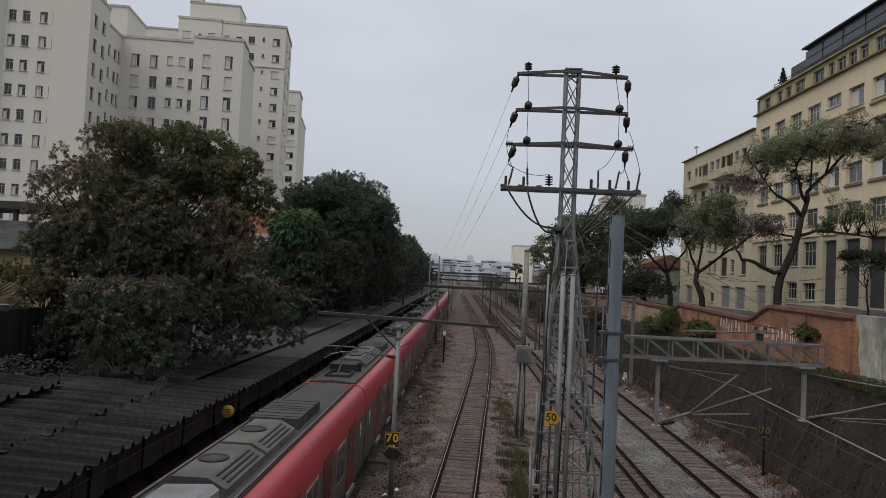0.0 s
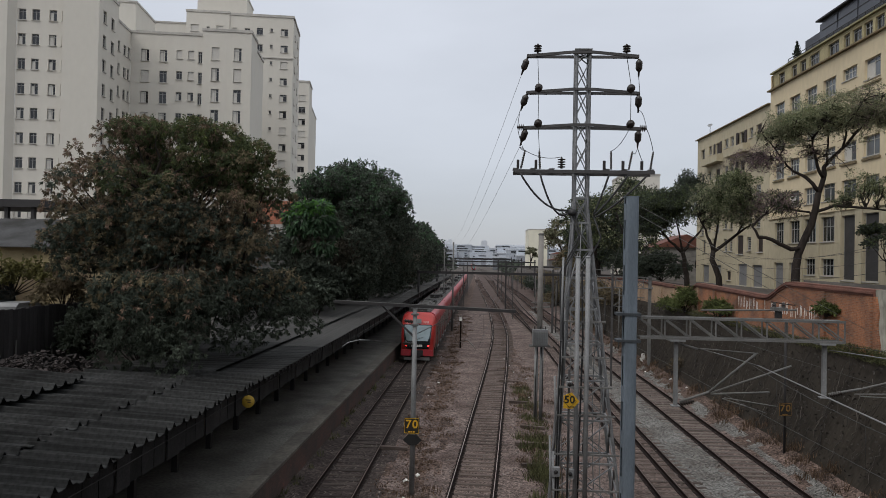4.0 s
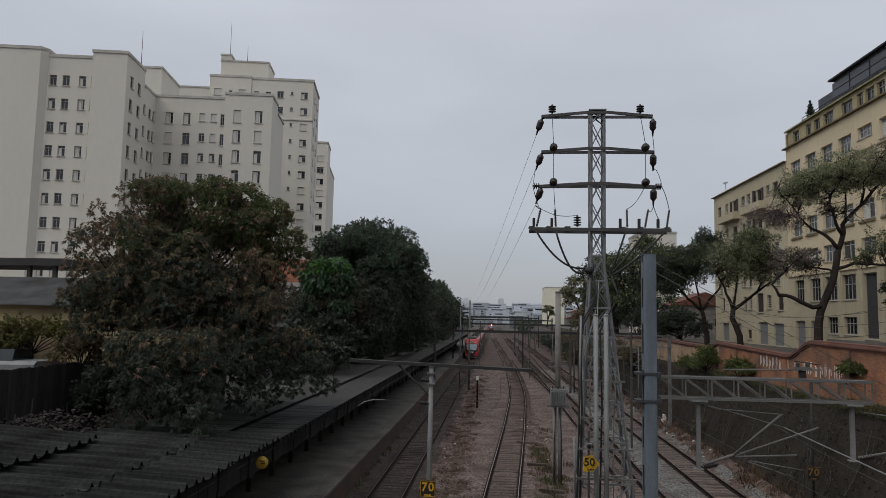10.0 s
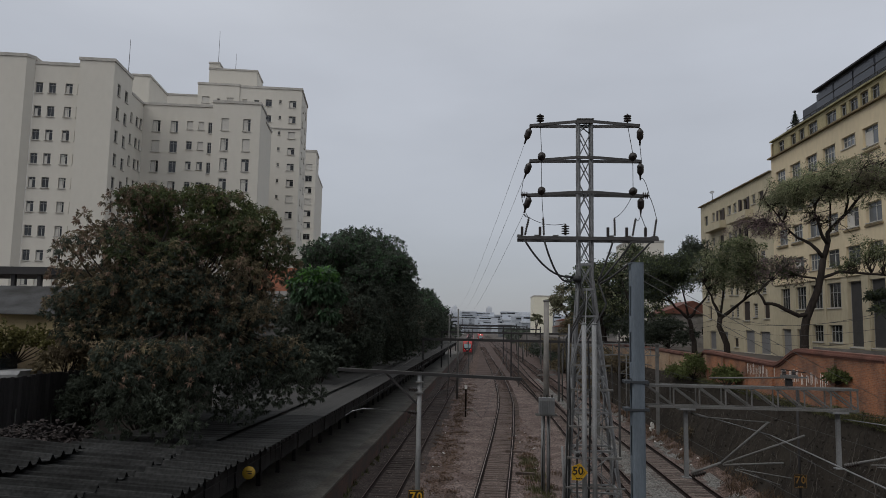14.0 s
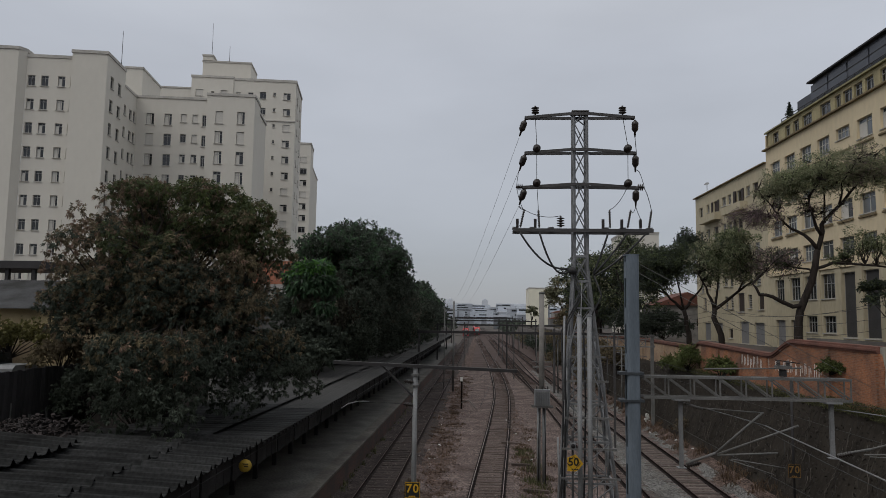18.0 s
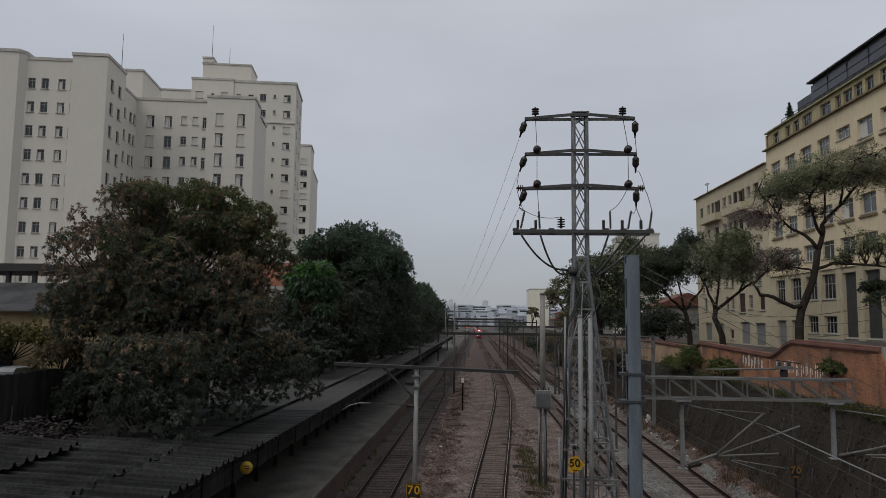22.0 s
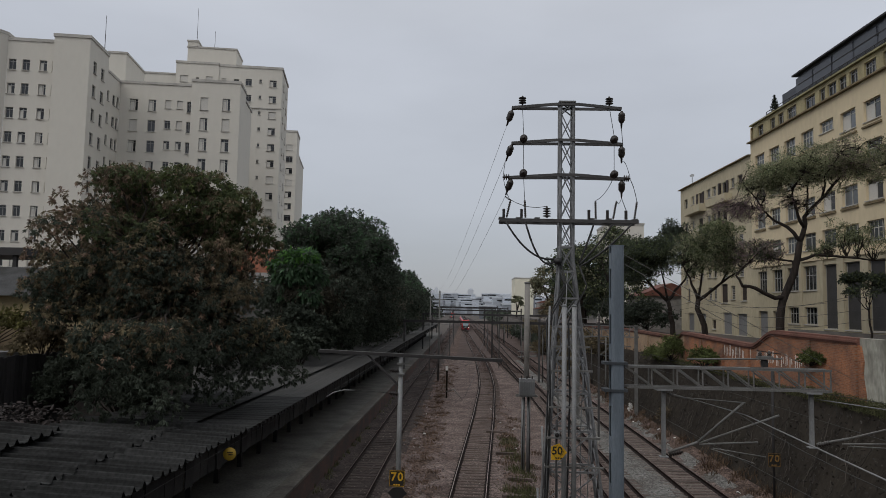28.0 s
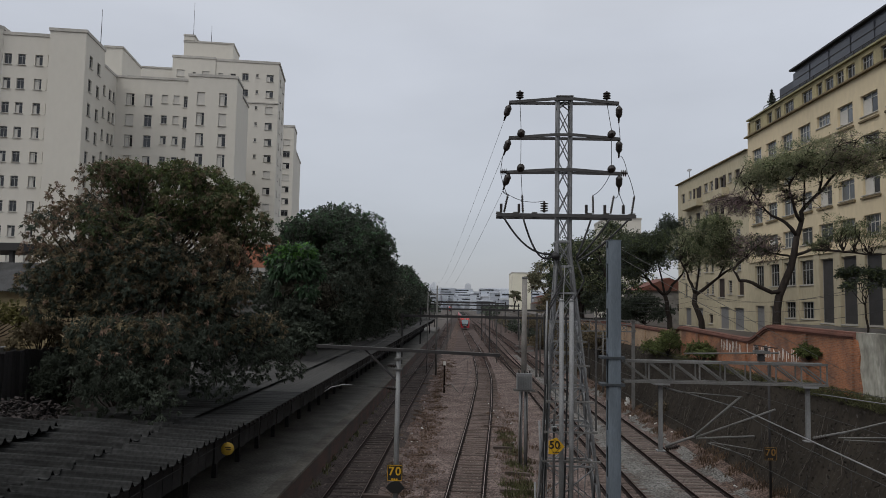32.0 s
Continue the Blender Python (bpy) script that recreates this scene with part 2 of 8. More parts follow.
TRAIN_ROOF = mat("train_roof_grey", (0.055, 0.053, 0.050), 0.75, var=0.45, scale=0.8)
AC_BEIGE = mat("air_conditioner_beige", (0.112, 0.106, 0.096), 0.7, var=0.4, scale=0.9)
DISC_YELLOW = mat("grimy_yellow_enamel", (0.36, 0.23, 0.02), 0.6, var=0.2, scale=6)
OLD_WALL = mat("old_tan_plaster", (0.50, 0.40, 0.225), 0.9, var=0.35, scale=0.5, tint=(0.22, 0.17, 0.11))
DISPLAY = mat("display_glass", (0.20, 0.225, 0.22), 0.2, var=0.1, bump=0)
GLASS_DARK = mat("tinted_glass", (0.012, 0.016, 0.018), 0.12, var=0.1, bump=0, spec=0.7)
WINDSCREEN = mat("windscreen_glass", (0.24, 0.29, 0.29), 0.05, 0.5, var=0.15, bump=0, spec=1.0)
TAIL_LIGHT = glow_mat("tail_light", (1.0, 0.03, 0.03), 3.0)
HEAD_LIGHT = glow_mat("head_light", (1.0, 0.93, 0.85), 10.0)
PLASTER = mat("cream_plaster", (0.585, 0.555, 0.495), 0.9, var=0.035, scale=0.12, fine=1.6, bump=0.04, stretch=(1, 1, 0.5))
PLASTER_TRIM = mat("parapet_coping", (0.44, 0.42, 0.385), 0.9, var=0.2, scale=0.8)
WINDOW_FRAME = mat("aluminium_window_frame", (0.30, 0.295, 0.28), 0.6, var=0.15)
WINDOW_GLASS = mat("window_glass", (0.02, 0.022, 0.026), 0.1, var=0.2, obj=0.6, bump=0, spec=0.6)
PALE_FRAME = mat("pale_painted_window_frame", (0.50, 0.49, 0.45), 0.6, var=0.2)
GREY_PANE = mat("grey_blue_pane_glass", (0.085, 0.095, 0.105), 0.15, var=0.4, scale=0.5, obj=1.2, bump=0, spec=0.6)
ROLLER = mat("grey_roller_shutter", (0.20, 0.20, 0.205), 0.7, var=0.2, stretch=(1, 1, 10), scale=3)
SHUTTER = mat("pale_roller_shutter", (0.52, 0.50, 0.46), 0.8, var=0.1, stretch=(1, 1, 12), scale=3)
YELLOW_PLASTER = mat("yellow_plaster", (0.62, 0.52, 0.352), 0.9, var=0.09, scale=0.22, fine=2.5, bump=0.05, stretch=(1, 1, 0.4))
PALE_PLASTER = mat("pale_yellow_plaster", (0.47, 0.412, 0.29), 0.9, var=0.14, scale=0.25, fine=3, bump=0.05, stretch=(1, 1, 0.4))
MOULDING = mat("stained_moulding", (0.20, 0.155, 0.085), 0.9, var=0.3, scale=0.9)
SLATE = mat("slate_blue_cladding", (0.06, 0.065, 0.08), 0.6, var=0.25, scale=0.6, stretch=(1, 6, 1))
BROWN_WOOD = mat("brown_shutter", (0.034, 0.022, 0.018), 0.7, var=0.25)
BRICK = brick_mat("orange_brick", (0.41, 0.158, 0.068), (0.29, 0.108, 0.050), (0.33, 0.19, 0.12), ("Y", "Z"), stain=(0.165, 0.085, 0.052))
BRICK_PALE = brick_mat("washed_out_brick", (0.40, 0.28, 0.175), (0.33, 0.22, 0.135), (0.33, 0.27, 0.20), ("Y", "Z"), stain=(0.30, 0.19, 0.12))
COPING = mat("brick_coping", (0.17, 0.075, 0.055), 0.9, var=0.35, scale=1)
SLOPE = mat("damp_bank", (0.040, 0.034, 0.0275), 0.97, var=0.4, scale=0.8, fine=7, bump=0.25, tint=(0.027, 0.0228, 0.019), stretch=(1, 1, 0.35), spec=0.1)
EARTH = mat("dusty_earth", (0.085, 0.07, 0.06), 0.95, var=0.3, scale=0.3, fine=5)
# far sheds and towers: bluish base colours with the distance haze mixed in
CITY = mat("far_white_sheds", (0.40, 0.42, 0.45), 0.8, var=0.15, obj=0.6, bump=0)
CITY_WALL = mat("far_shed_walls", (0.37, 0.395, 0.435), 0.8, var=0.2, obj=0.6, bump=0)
HAZE_TOWER = mat("hazed_tower_block", (0.56, 0.585, 0.63), 0.9, var=0.08, obj=0.06, bump=0)
BARK = mat("bark", (0.035, 0.028, 0.024), 0.95, var=0.4, scale=3, fine=25, bump=0.6, stretch=(2, 2, 0.5), spec=0.2)
LEAF_CORE = mat("shaded_inner_leaves", (0.135, 0.125, 0.098), 0.9, var=0.3, island=0.4, bump=0, through_light=0.35, spec=0.05)
LEAF_DARK = mat("dark_leaves", (0.074, 0.088, 0.068), 0.75, var=0.3, scale=0.5, fine=3, island=0.5, bump=0, through_light=0.35, spec=0.12)
LEAF_OLIVE = mat("olive_leaves", (0.178, 0.150, 0.092), 0.75, var=0.35, scale=0.45, fine=3, island=0.45, bump=0, tint=(0.115, 0.090, 0.064), through_light=0.4, spec=0.12)
LEAF_YELLOW = mat("yellowish_leaves", (0.118, 0.11, 0.038), 0.65, var=0.35, scale=0.5, island=0.45, bump=0, through_light=0.25, spec=0.2)
LEAF_RUST = mat("dry_seed_pods", (0.24, 0.165, 0.12), 0.7, var=0.3, island=0.4, bump=0, through_light=0.2, spec=0.2)
LEAF_LIME = mat("bright_green_leaves", (0.085, 0.19, 0.045), 0.6, var=0.3, scale=0.5, island=0.45, bump=0, through_light=0.3, spec=0.15)
LEAF_MID = mat("mid_green_leaves", (0.096, 0.118, 0.058), 0.65, var=0.3, scale=0.5, island=0.5, bump=0, through_light=0.35, spec=0.12)
CROWN_GREEN = mat("pale_feathery_leaves", (0.262, 0.288, 0.168), 0.7, var=0.35, scale=0.4, fine=3, island=0.4, bump=0, tint=(0.225, 0.21, 0.15), through_light=0.55, spec=0.1)
LEAF_GREY = mat("grey_green_leaves", (0.215, 0.215, 0.140), 0.65, var=0.3, scale=0.5, island=0.45, bump=0, through_light=0.4, spec=0.15)
HOUSE_DIM = mat("grimy_house_wall", (0.20, 0.19, 0.18), 0.9, var=0.3, obj=0.6)
BLOSSOM = mat("faded_mauve_blossom", (0.20, 0.145, 0.150), 0.7, var=0.25, island=0.4, bump=0, through_light=0.3, spec=0.2)
GRASS = mat("rank_grass", (0.108, 0.112, 0.055), 0.8, var=0.45, island=0.5, bump=0, through_light=0.3, spec=0.12)
DRY_GRASS = mat("dry_weeds", (0.125, 0.085, 0.058), 0.85, var=0.4, island=0.5, bump=0, through_light=0.2, spec=0.15)
GRAFFITI = mat("graffiti_paint", (0.72, 0.66, 0.60), 0.8, var=0.3, scale=5)
DOOR_GREY = mat("dark_grey_gate", (0.048, 0.046, 0.046), 0.7, var=0.3, scale=1.2, stretch=(1, 4, 1))
DARK_BOARD = mat("near_black_boards", (0.025, 0.0242, 0.0242), 0.95, var=0.35, scale=2, fine=20, obj=0.3, spec=0.15)
CLIP = mat("rusty_fastening", (0.030, 0.021, 0.018), 0.9, var=0.3, scale=3)
LEAF_BIG = mat("broad_green_leaves", (0.066, 0.118, 0.062), 0.6, var=0.3, scale=0.5, island=0.4, bump=0, through_light=0.25, spec=0.2)
LEAF_BUSH = mat("fresh_green_scrub", (0.112, 0.135, 0.050), 0.65, var=0.4, scale=0.8, island=0.5, bump=0, through_light=0.3, spec=0.12)
LITTER = mat("litter", (0.6, 0.6, 0.58), 0.7, var=0.2, island=0.4)


# ---- mesh helpers ----
class Shape:
    """Collects solids and turns them into one mesh."""

    def __init__(self):
        self.v, self.f, self.s, self.mi = [], [], [], []
        self.slot = 0

    def add(self, verts, faces, smooth=False):
        o = len(self.v)
        self.v += [tuple(p) for p in verts]
        self.f += [tuple(i + o for i in f) for f in faces]
        self.s += [smooth] * len(faces)
        self.mi += [self.slot] * len(faces)
        return self

    def box(self, x0, x1, y0, y1, z0, z1):
        v = [(x, y, z) for z in (z0, z1) for y in (y0, y1) for x in (x0, x1)]
        return self.add(v, [(0, 2, 3, 1), (4, 5, 7, 6), (0, 1, 5, 4), (2, 6, 7, 3), (0, 4, 6, 2), (1, 3, 7, 5)])

    def cbox(self, c, s, m=None):
        """A box of the size s round c, turned by m."""
        v = [Vector(((i & 1) - 0.5, (i >> 1 & 1) - 0.5, (i >> 2 & 1) - 0.5)) for i in range(8)]
        v = [Vector((p.x * s[0], p.y * s[1], p.z * s[2])) for p in v]
        v = [Vector(c) + (m @ p if m else p) for p in v]
        return self.add(v, [(0, 2, 3, 1), (4, 5, 7, 6), (0, 1, 5, 4), (2, 6, 7, 3), (0, 4, 6, 2), (1, 3, 7, 5)])

    def tube(self, points, radii, n=8, cap=True):
        """A round rod along the points."""
        points = [Vector(p) for p in points]
        if not isinstance(radii, (list, tuple)):
            radii = [radii] * len(points)
        verts, side = [], None
        for i, p in enumerate(points):
            d = (points[min(i + 1, len(points) - 1)] - points[max(i - 1, 0)]).normalized()
            if side is None:
                side = d.orthogonal().normalized()
            side = (side - d * side.dot(d)).normalized()
            up = d.cross(side)
            verts += [p + (side * math.cos(a) + up * math.sin(a)) * radii[i] for a in (2 * math.pi * k / n for k in range(n))]
        faces = []
        for i in range(len(points) - 1):
            faces += [(i * n + k, i * n + (k + 1) % n, (i + 1) * n + (k + 1) % n, (i + 1) * n + k) for k in range(n)]
        if cap:
            faces += [tuple(reversed(range(n))), tuple(range((len(points) - 1) * n, len(points) * n))]
        return self.add(verts, faces, True)

    def bar(self, a, b, w, h=None, up=(0, 0, 1)):
        """A square bar from a to b."""
        a, b = Vector(a), Vector(b)
        d = (b - a).normalized()
        s = d.cross(Vector(up))
        s = s.normalized() if s.length > 1e-3 else d.orthogonal().normalized()
        t = s.cross(d)
        h = h or w
        v = [p + s * (x * w / 2) + t * (y * h / 2) for p in (a, b) for x, y in ((-1, -1), (1, -1), (1, 1), (-1, 1))]
        return self.add(v, [(0, 1, 2, 3), (7, 6, 5, 4), (0, 4, 5, 1), (1, 5, 6, 2), (2, 6, 7, 3), (3, 7, 4, 0)])

    def lathe(self, profile, at=(0, 0, 0), axis=(0, 0, 1), n=14):
        """Turns a profile of (radius, height) round an axis."""
        q = Vector((0, 0, 1)).rotation_difference(Vector(axis).normalized())
        v = []
        for r, h in profile:
            v += [Vector(at) + q @ Vector((r * math.cos(2 * math.pi * k / n), r * math.sin(2 * math.pi * k / n), h)) for k in range(n)]
        f = []
        for i in range(len(profile) - 1):
            f += [(i * n + k, i * n + (k + 1) % n, (i + 1) * n + (k + 1) % n, (i + 1) * n + k) for k in range(n)]
        f += [tuple(reversed(range(n))), tuple(range((len(profile) - 1) * n, len(profile) * n))]
        return self.add(v, f, True)

    def sweep(self, profile, path, closed=True, caps=True):
        """Carries a profile of (sideways, up) along a path of points, level and square to the way."""
        v, m = [], len(profile)
        path = [Vector(p) for p in path]
        for i, p in enumerate(path):
            d = path[min(i + 1, len(path) - 1)] - path[max(i - 1, 0)]
            s = Vector((d.y, -d.x, 0)).normalized()
            v += [p + s * a + Vector((0, 0, b)) for a, b in profile]
        f = []
        for i in range(len(path) - 1):
            for k in range(m if closed else m - 1):
                f.append((i * m + k, i * m + (k + 1) % m, (i + 1) * m + (k + 1) % m, (i + 1) * m + k))
        if caps and closed:
            f += [tuple(reversed(range(m))), tuple(range((len(path) - 1) * m, len(path) * m))]
        return self.add(v, f)

    def mesh(self, name, *mats):
        me = bpy.data.meshes.new(name)
        me.from_pydata(self.v, [], self.f)
        for m in mats:
            me.materials.append(m)
        me.polygons.foreach_set("use_smooth", self.s)
        if len(mats) > 1:
            me.polygons.foreach_set("material_index", self.mi)
        me.update()
        return me


def part(name, shape, material, parent, label="", at=None):
    """One mesh under a thing or under a part."""
    mats = material if isinstance(material, (list, tuple)) else [material]
    ob = new(name, shape if isinstance(shape, bpy.types.Mesh) else shape.mesh(name, *mats))
    ob.parent = parent
    if at is not None:
        ob.matrix_basis = at
    return tagged(ob, label)


def thing(name, label, category, group="", at=None, kind=""):
    ob = tagged(new(name), label, category, group, kind)
    ob.empty_display_size = 0.2
    if at is not None:
        ob.matrix_basis = at
    return ob


def solid(name, shape, material, label="", category="", group="", kind="", at=None):
    """A thing or a piece of the setting that is one mesh."""
    mats = material if isinstance(material, (list, tuple)) else [material]
    ob = tagged(new(name, shape.mesh(name, *mats)), label, category, group, kind)
    if at is not None:
        ob.matrix_basis = at
    return ob


def glyphs(text, size, depth=0.004):
    """Letters as a flat mesh in x and z, centred."""
    c = bpy.data.curves.new("letters", "FONT")
    c.body, c.size, c.extrude, c.align_x, c.align_y = text, size, depth, "CENTER", "CENTER"
    c.resolution_u = 3
    c.offset = size * 0.02
    ob = bpy.data.objects.new("letters", c)
    scene.collection.objects.link(ob)
    me = bpy.data.meshes.new_from_object(ob.evaluated_get(bpy.context.evaluated_depsgraph_get()))
    bpy.data.objects.remove(ob)
    me.transform(Matrix.Rotation(radians(90), 4, "X"))
    return me


def curve_x(pairs):
    """A smooth way x(y) through pairs of (y, x)."""
    ys, xs = [p[0] for p in pairs], [p[1] for p in pairs]

    def at(y):
        if y <= ys[0]:
            return xs[0] + (xs[1] - xs[0]) / (ys[1] - ys[0]) * (y - ys[0])
        if y >= ys[-1]:
            return xs[-1] + (xs[-1] - xs[-2]) / (ys[-1] - ys[-2]) * (y - ys[-1])
        i = max(k for k in range(len(ys) - 1) if ys[k] <= y)
        slope = lambda k: (xs[min(k + 1, len(xs) - 1)] - xs[max(k - 1, 0)]) / (ys[min(k + 1, len(ys) - 1)] - ys[max(k - 1, 0)])
        h = ys[i + 1] - ys[i]
        t = (y - ys[i]) / h
        a, b = slope(i) * h, slope(i + 1) * h
        return (2 * t**3 - 3 * t**2 + 1) * xs[i] + (t**3 - 2 * t**2 + t) * a + (3 * t**2 - 2 * t**3) * xs[i + 1] + (t**3 - t**2) * b
    return at


# ---- ground ----
def lie(x, y):
    """The trackbed's unevenness."""
    return 0.022 * noise.noise(Vector((x * 0.9, y * 0.9, 3.1))) + 0.022 * noise.noise(Vector((x * 3.1, y * 3.1, 7.7)))


g = Shape()
section = [(-2600, 5.6), (-60, 5.6), (-17.4, 5.6), (-17.2, 0.9), (-13.2, 0.7), (-8.2, -0.5), (14.6, -0.5), (17.15, 4.85), (17.75, 4.9), (17.8, 6.1), (24.0, 6.1), (24.05, 6.25), (60, 6.25), (2600, 6.25)]
ways = [-400, -60, 0, 30, 60, 100, 160, 240, 330, 380, 440, 800, 1600, 3600]
flat = lambda y: 0 if y <= 330 else min(1, (y - 330) / 110)
g.add([(x, y, z * (1 - flat(y)) + (-0.5 if abs(x) < 40 else 1.5) * flat(y)) for y in ways for x, z in section],
      [(j * len(section) + i, j * len(section) + i + 1, (j + 1) * len(section) + i + 1, (j + 1) * len(section) + i) for j in range(len(ways) - 1) for i in range(len(section) - 1)])
solid("ground", g, EARTH, "dusty earth and asphalt of the city around the cutting", "ground", kind="structure")

# ---- tracks ----
GAUGE = 1.67  # broad gauge, between the middles of the heads
way_1 = curve_x([(0, -5.42), (30, -5.37), (60, -5.34), (150, -5.45), (260, -6.1), (420, -9.0)])
way_2 = curve_x([(10, -1.15), (27, -0.19), (34, 0.18), (38.7, 0.41), (49, 0.95), (62.7, 1.62), (87, 2.46), (127, 2.3), (180, 1.2), (235, 0.05), (260, -0.4), (420, -3.4)])
way_3 = curve_x([(0, 8.2), (28, 7.75), (60, 7.55), (87, 7.25), (119, 6.4), (207, 5.2), (420, 1.5)])
way_5 = curve_x([(60, 7.6), (85, 7.45), (127, 7.1), (208, 6.95), (420, 3.4)])
way_4 = curve_x([(0, 12.2), (36, 11.8), (57, 11.6), (90, 11.1), (146, 10.3), (210, 9.2), (420, 5.0)])
bed = Shape()
xs = [-7.5 + 0.3 * i for i in range(74)]
ys = [6 + 0.32 * i for i in range(250)] + [86 + 1.5 * i for i in range(60)] + [176 + 8 * i for i in range(30)]


def bed_z(x, y):
    edge = max(0, (x - 13.3)) * 0.45 + max(0, -6.6 - x) * 0.2
    trough = -0.10 * math.exp(-((x + 2.9) / 0.7) ** 2) - 0.14 * math.exp(-((x - 4.3) / 0.9) ** 2) - 0.08 * math.exp(-((x - 9.7) / 0.6) ** 2)
    ends = min(1.0, max(0.0, (min(abs(x - way(y)) for way in (way_2, way_3, way_4)) - 0.95) / 0.25)) if x > -2.5 else min(1.0, max(0.0, (abs(x - way_1(y)) - 0.95) / 0.25))
    return -0.182 + 0.032 * ends + edge + trough + lie(x, y)


bed.v = [(x, y, bed_z(x, y)) for y in ys for x in xs]
for j in range(len(ys) - 1):
    for i in range(len(xs) - 1):
        bed.f.append((j * 74 + i, j * 74 + i + 1, j * 74 + 75 + i, j * 74 + 74 + i))
        near = 1 if ys[j] < 125 else 0
        w = xs[i] + 0.5 * near * noise.noise(Vector((xs[i], ys[j] * 0.3, 0)))
        mould = noise.noise(Vector((xs[i] * 1.3, ys[j] * 0.45, 8)))
        between = min(abs(xs[i] + 0.15 - way(ys[j])) for way in (way_2, way_3, way_4)) < 0.85
        bed.mi.append(5 if not near and w > -2.1 else 4 if between else 2 if w < -3.9 else 3 if (w < -1.75 and mould > 0.02 and near) or (w < -2.1 and not near) or (2.0 < w < 3.4 and mould > 0.1 and near) else 1 if 8.5 < w < 10.9 or (w > 12.9 and mould > -0.05 and w < 13.6) else 3 if w > 12.9 else 0)
        bed.s.append(True)
solid("ballast_bed", bed, [BALLAST, GREYBALLAST, OILY, DEBRIS, TRACKBED, FARBED], "brown and grey stone ballast under the tracks", "ballast", kind="structure")

HEAD = [(-0.12, -0.17), (0.12, -0.17), (0.12, -0.147), (0.02, -0.12), (0.018, -0.045), (0.036, -0.035), (0.036, -0.002), (0.03, 0.0), (-0.03, 0.0), (-0.036, -0.002), (-0.036, -0.035), (-0.018, -0.045), (-0.02, -0.12), (-0.12, -0.147)]
sleeper_mesh = Shape().add(
    [(sx * a, sy * b, z) for z, a, b in ((-0.32, 1.4, 0.125), (-0.175, 1.4, 0.125), (-0.160, 1.38, 0.108)) for sx, sy in ((-1, -1), (1, -1), (1, 1), (-1, 1))],
    [(3, 2, 1, 0), (8, 9, 10, 11)] + [(r * 4 + k, r * 4 + (k + 1) % 4, r * 4 + 4 + (k + 1) % 4, r * 4 + 4 + k) for r in (0, 1) for k in range(4)]).mesh("sleeper", SLEEPER)
pale_sleeper = sleeper_mesh.copy()
pale_sleeper.materials[0] = SLEEPER_PALE
oily_sleeper = sleeper_mesh.copy()
oily_sleeper.materials[0] = SLEEPER_OILY
pending_sleepers = []


def track(way, top, label, y0=6, y1=640, third=False):
    t = thing("railway_track", label, "railway track", "railway tracks", kind="structure")
    ys = [y0 + 1.5 * i for i in range(int((150 - y0) / 1.5))] + [150 + 6 * i for i in range(int((y1 - 150) / 6) + 1)]
    for s in (-1, 1):
        line = []
        for y in ys:
            a = math.atan2(way(y + 0.5) - way(y - 0.5), 1.0)
            line.append((way(y) + s * GAUGE / 2 * math.cos(a), y - s * GAUGE / 2 * math.sin(a), 0))
        rail = part("rail", Shape().sweep(HEAD, line), RAIL_SIDE, t)
        part("rail_head", Shape().sweep([(-0.015, 0.0), (0.015, 0.0), (0.012, 0.004), (-0.012, 0.004)], line), top, rail)
    if third:
        line = [(way(y) - GAUGE / 2 + 1.02, y, 0) for y in ys if y < 75]
        rail = part("inner_rail", Shape().sweep(HEAD, line), RAIL_SIDE, t, "inner rail of the mixed gauge")
        part("rail_head", Shape().sweep([(-0.015, 0.0), (0.015, 0.0), (0.012, 0.004), (-0.012, 0.004)], line), top, rail)
    clips = Shape()
    for i in range(int((110 - y0) / 0.62)):
        y = y0 + 0.62 * i
        for s in (-1, 1):
            x = way(y) + s * GAUGE / 2
            clips.box(x - 0.16, x + 0.16, y - 0.08, y + 0.08, -0.162, -0.150)
            for o in (-0.11, 0.11):
                clips.box(x + o - 0.03, x + o + 0.03, y - 0.04, y + 0.04, -0.150, -0.125)
    tagged(part("rail_clips", clips, CLIP, t), kind="stuff")
    pending_sleepers.append((t, way, y0))
    return t


track(way_1, RAIL_DULL, "railway track beside the platform on timber sleepers")
track(way_2, RAIL_TOP, "curving railway track with polished rail heads")
track(way_3, RAIL_DULL, "rusty mixed-gauge railway track beside the lattice tower", third=True)
track(way_5, RAIL_DULL, "rusty siding track leaving by a turnout", y0=60)
track(way_4, RAIL_DULL, "rusty railway track at the foot of the bank")

# ---- platform ----
edge_x = curve_x([(6, -7.26), (24, -7.22), (50, -7.14), (90, -7.14), (170, -7.2), (220, -7.5)])
plat = thing("platform", "low concrete station platform with a brick face", "platform", kind="structure")
line = [6 + 4 * i for i in range(54)]
deck = Shape()
deck.add([(x, y, z) for y in line for x, z in ((edge_x(y) - 0.66, 1.09), (-14.5, 1.13), (-14.5, -0.5), (edge_x(y) - 0.66, -0.5))],
         [(j * 4 + a, j * 4 + (a + 1) % 4, j * 4 + 4 + (a + 1) % 4, j * 4 + 4 + a) for j in range(53) for a in range(4)] + [(3, 2, 1, 0)])
part("deck", deck, CONCRETE, plat)
face = Shape()
face.add([(x, y, z) for y in line for x, z in ((edge_x(y) - 0.54, -0.5), (edge_x(y) - 0.04, -0.5), (edge_x(y) - 0.04, 0.97), (edge_x(y) - 0.54, 0.97))],
         [(j * 4 + a, j * 4 + (a + 1) % 4, j * 4 + 4 + (a + 1) % 4, j * 4 + 4 + a) for j in range(53) for a in range(4)] + [(3, 2, 1, 0)])
part("brick_face", face, PLATFORM_WALL, plat, "stained brick face of the platform")
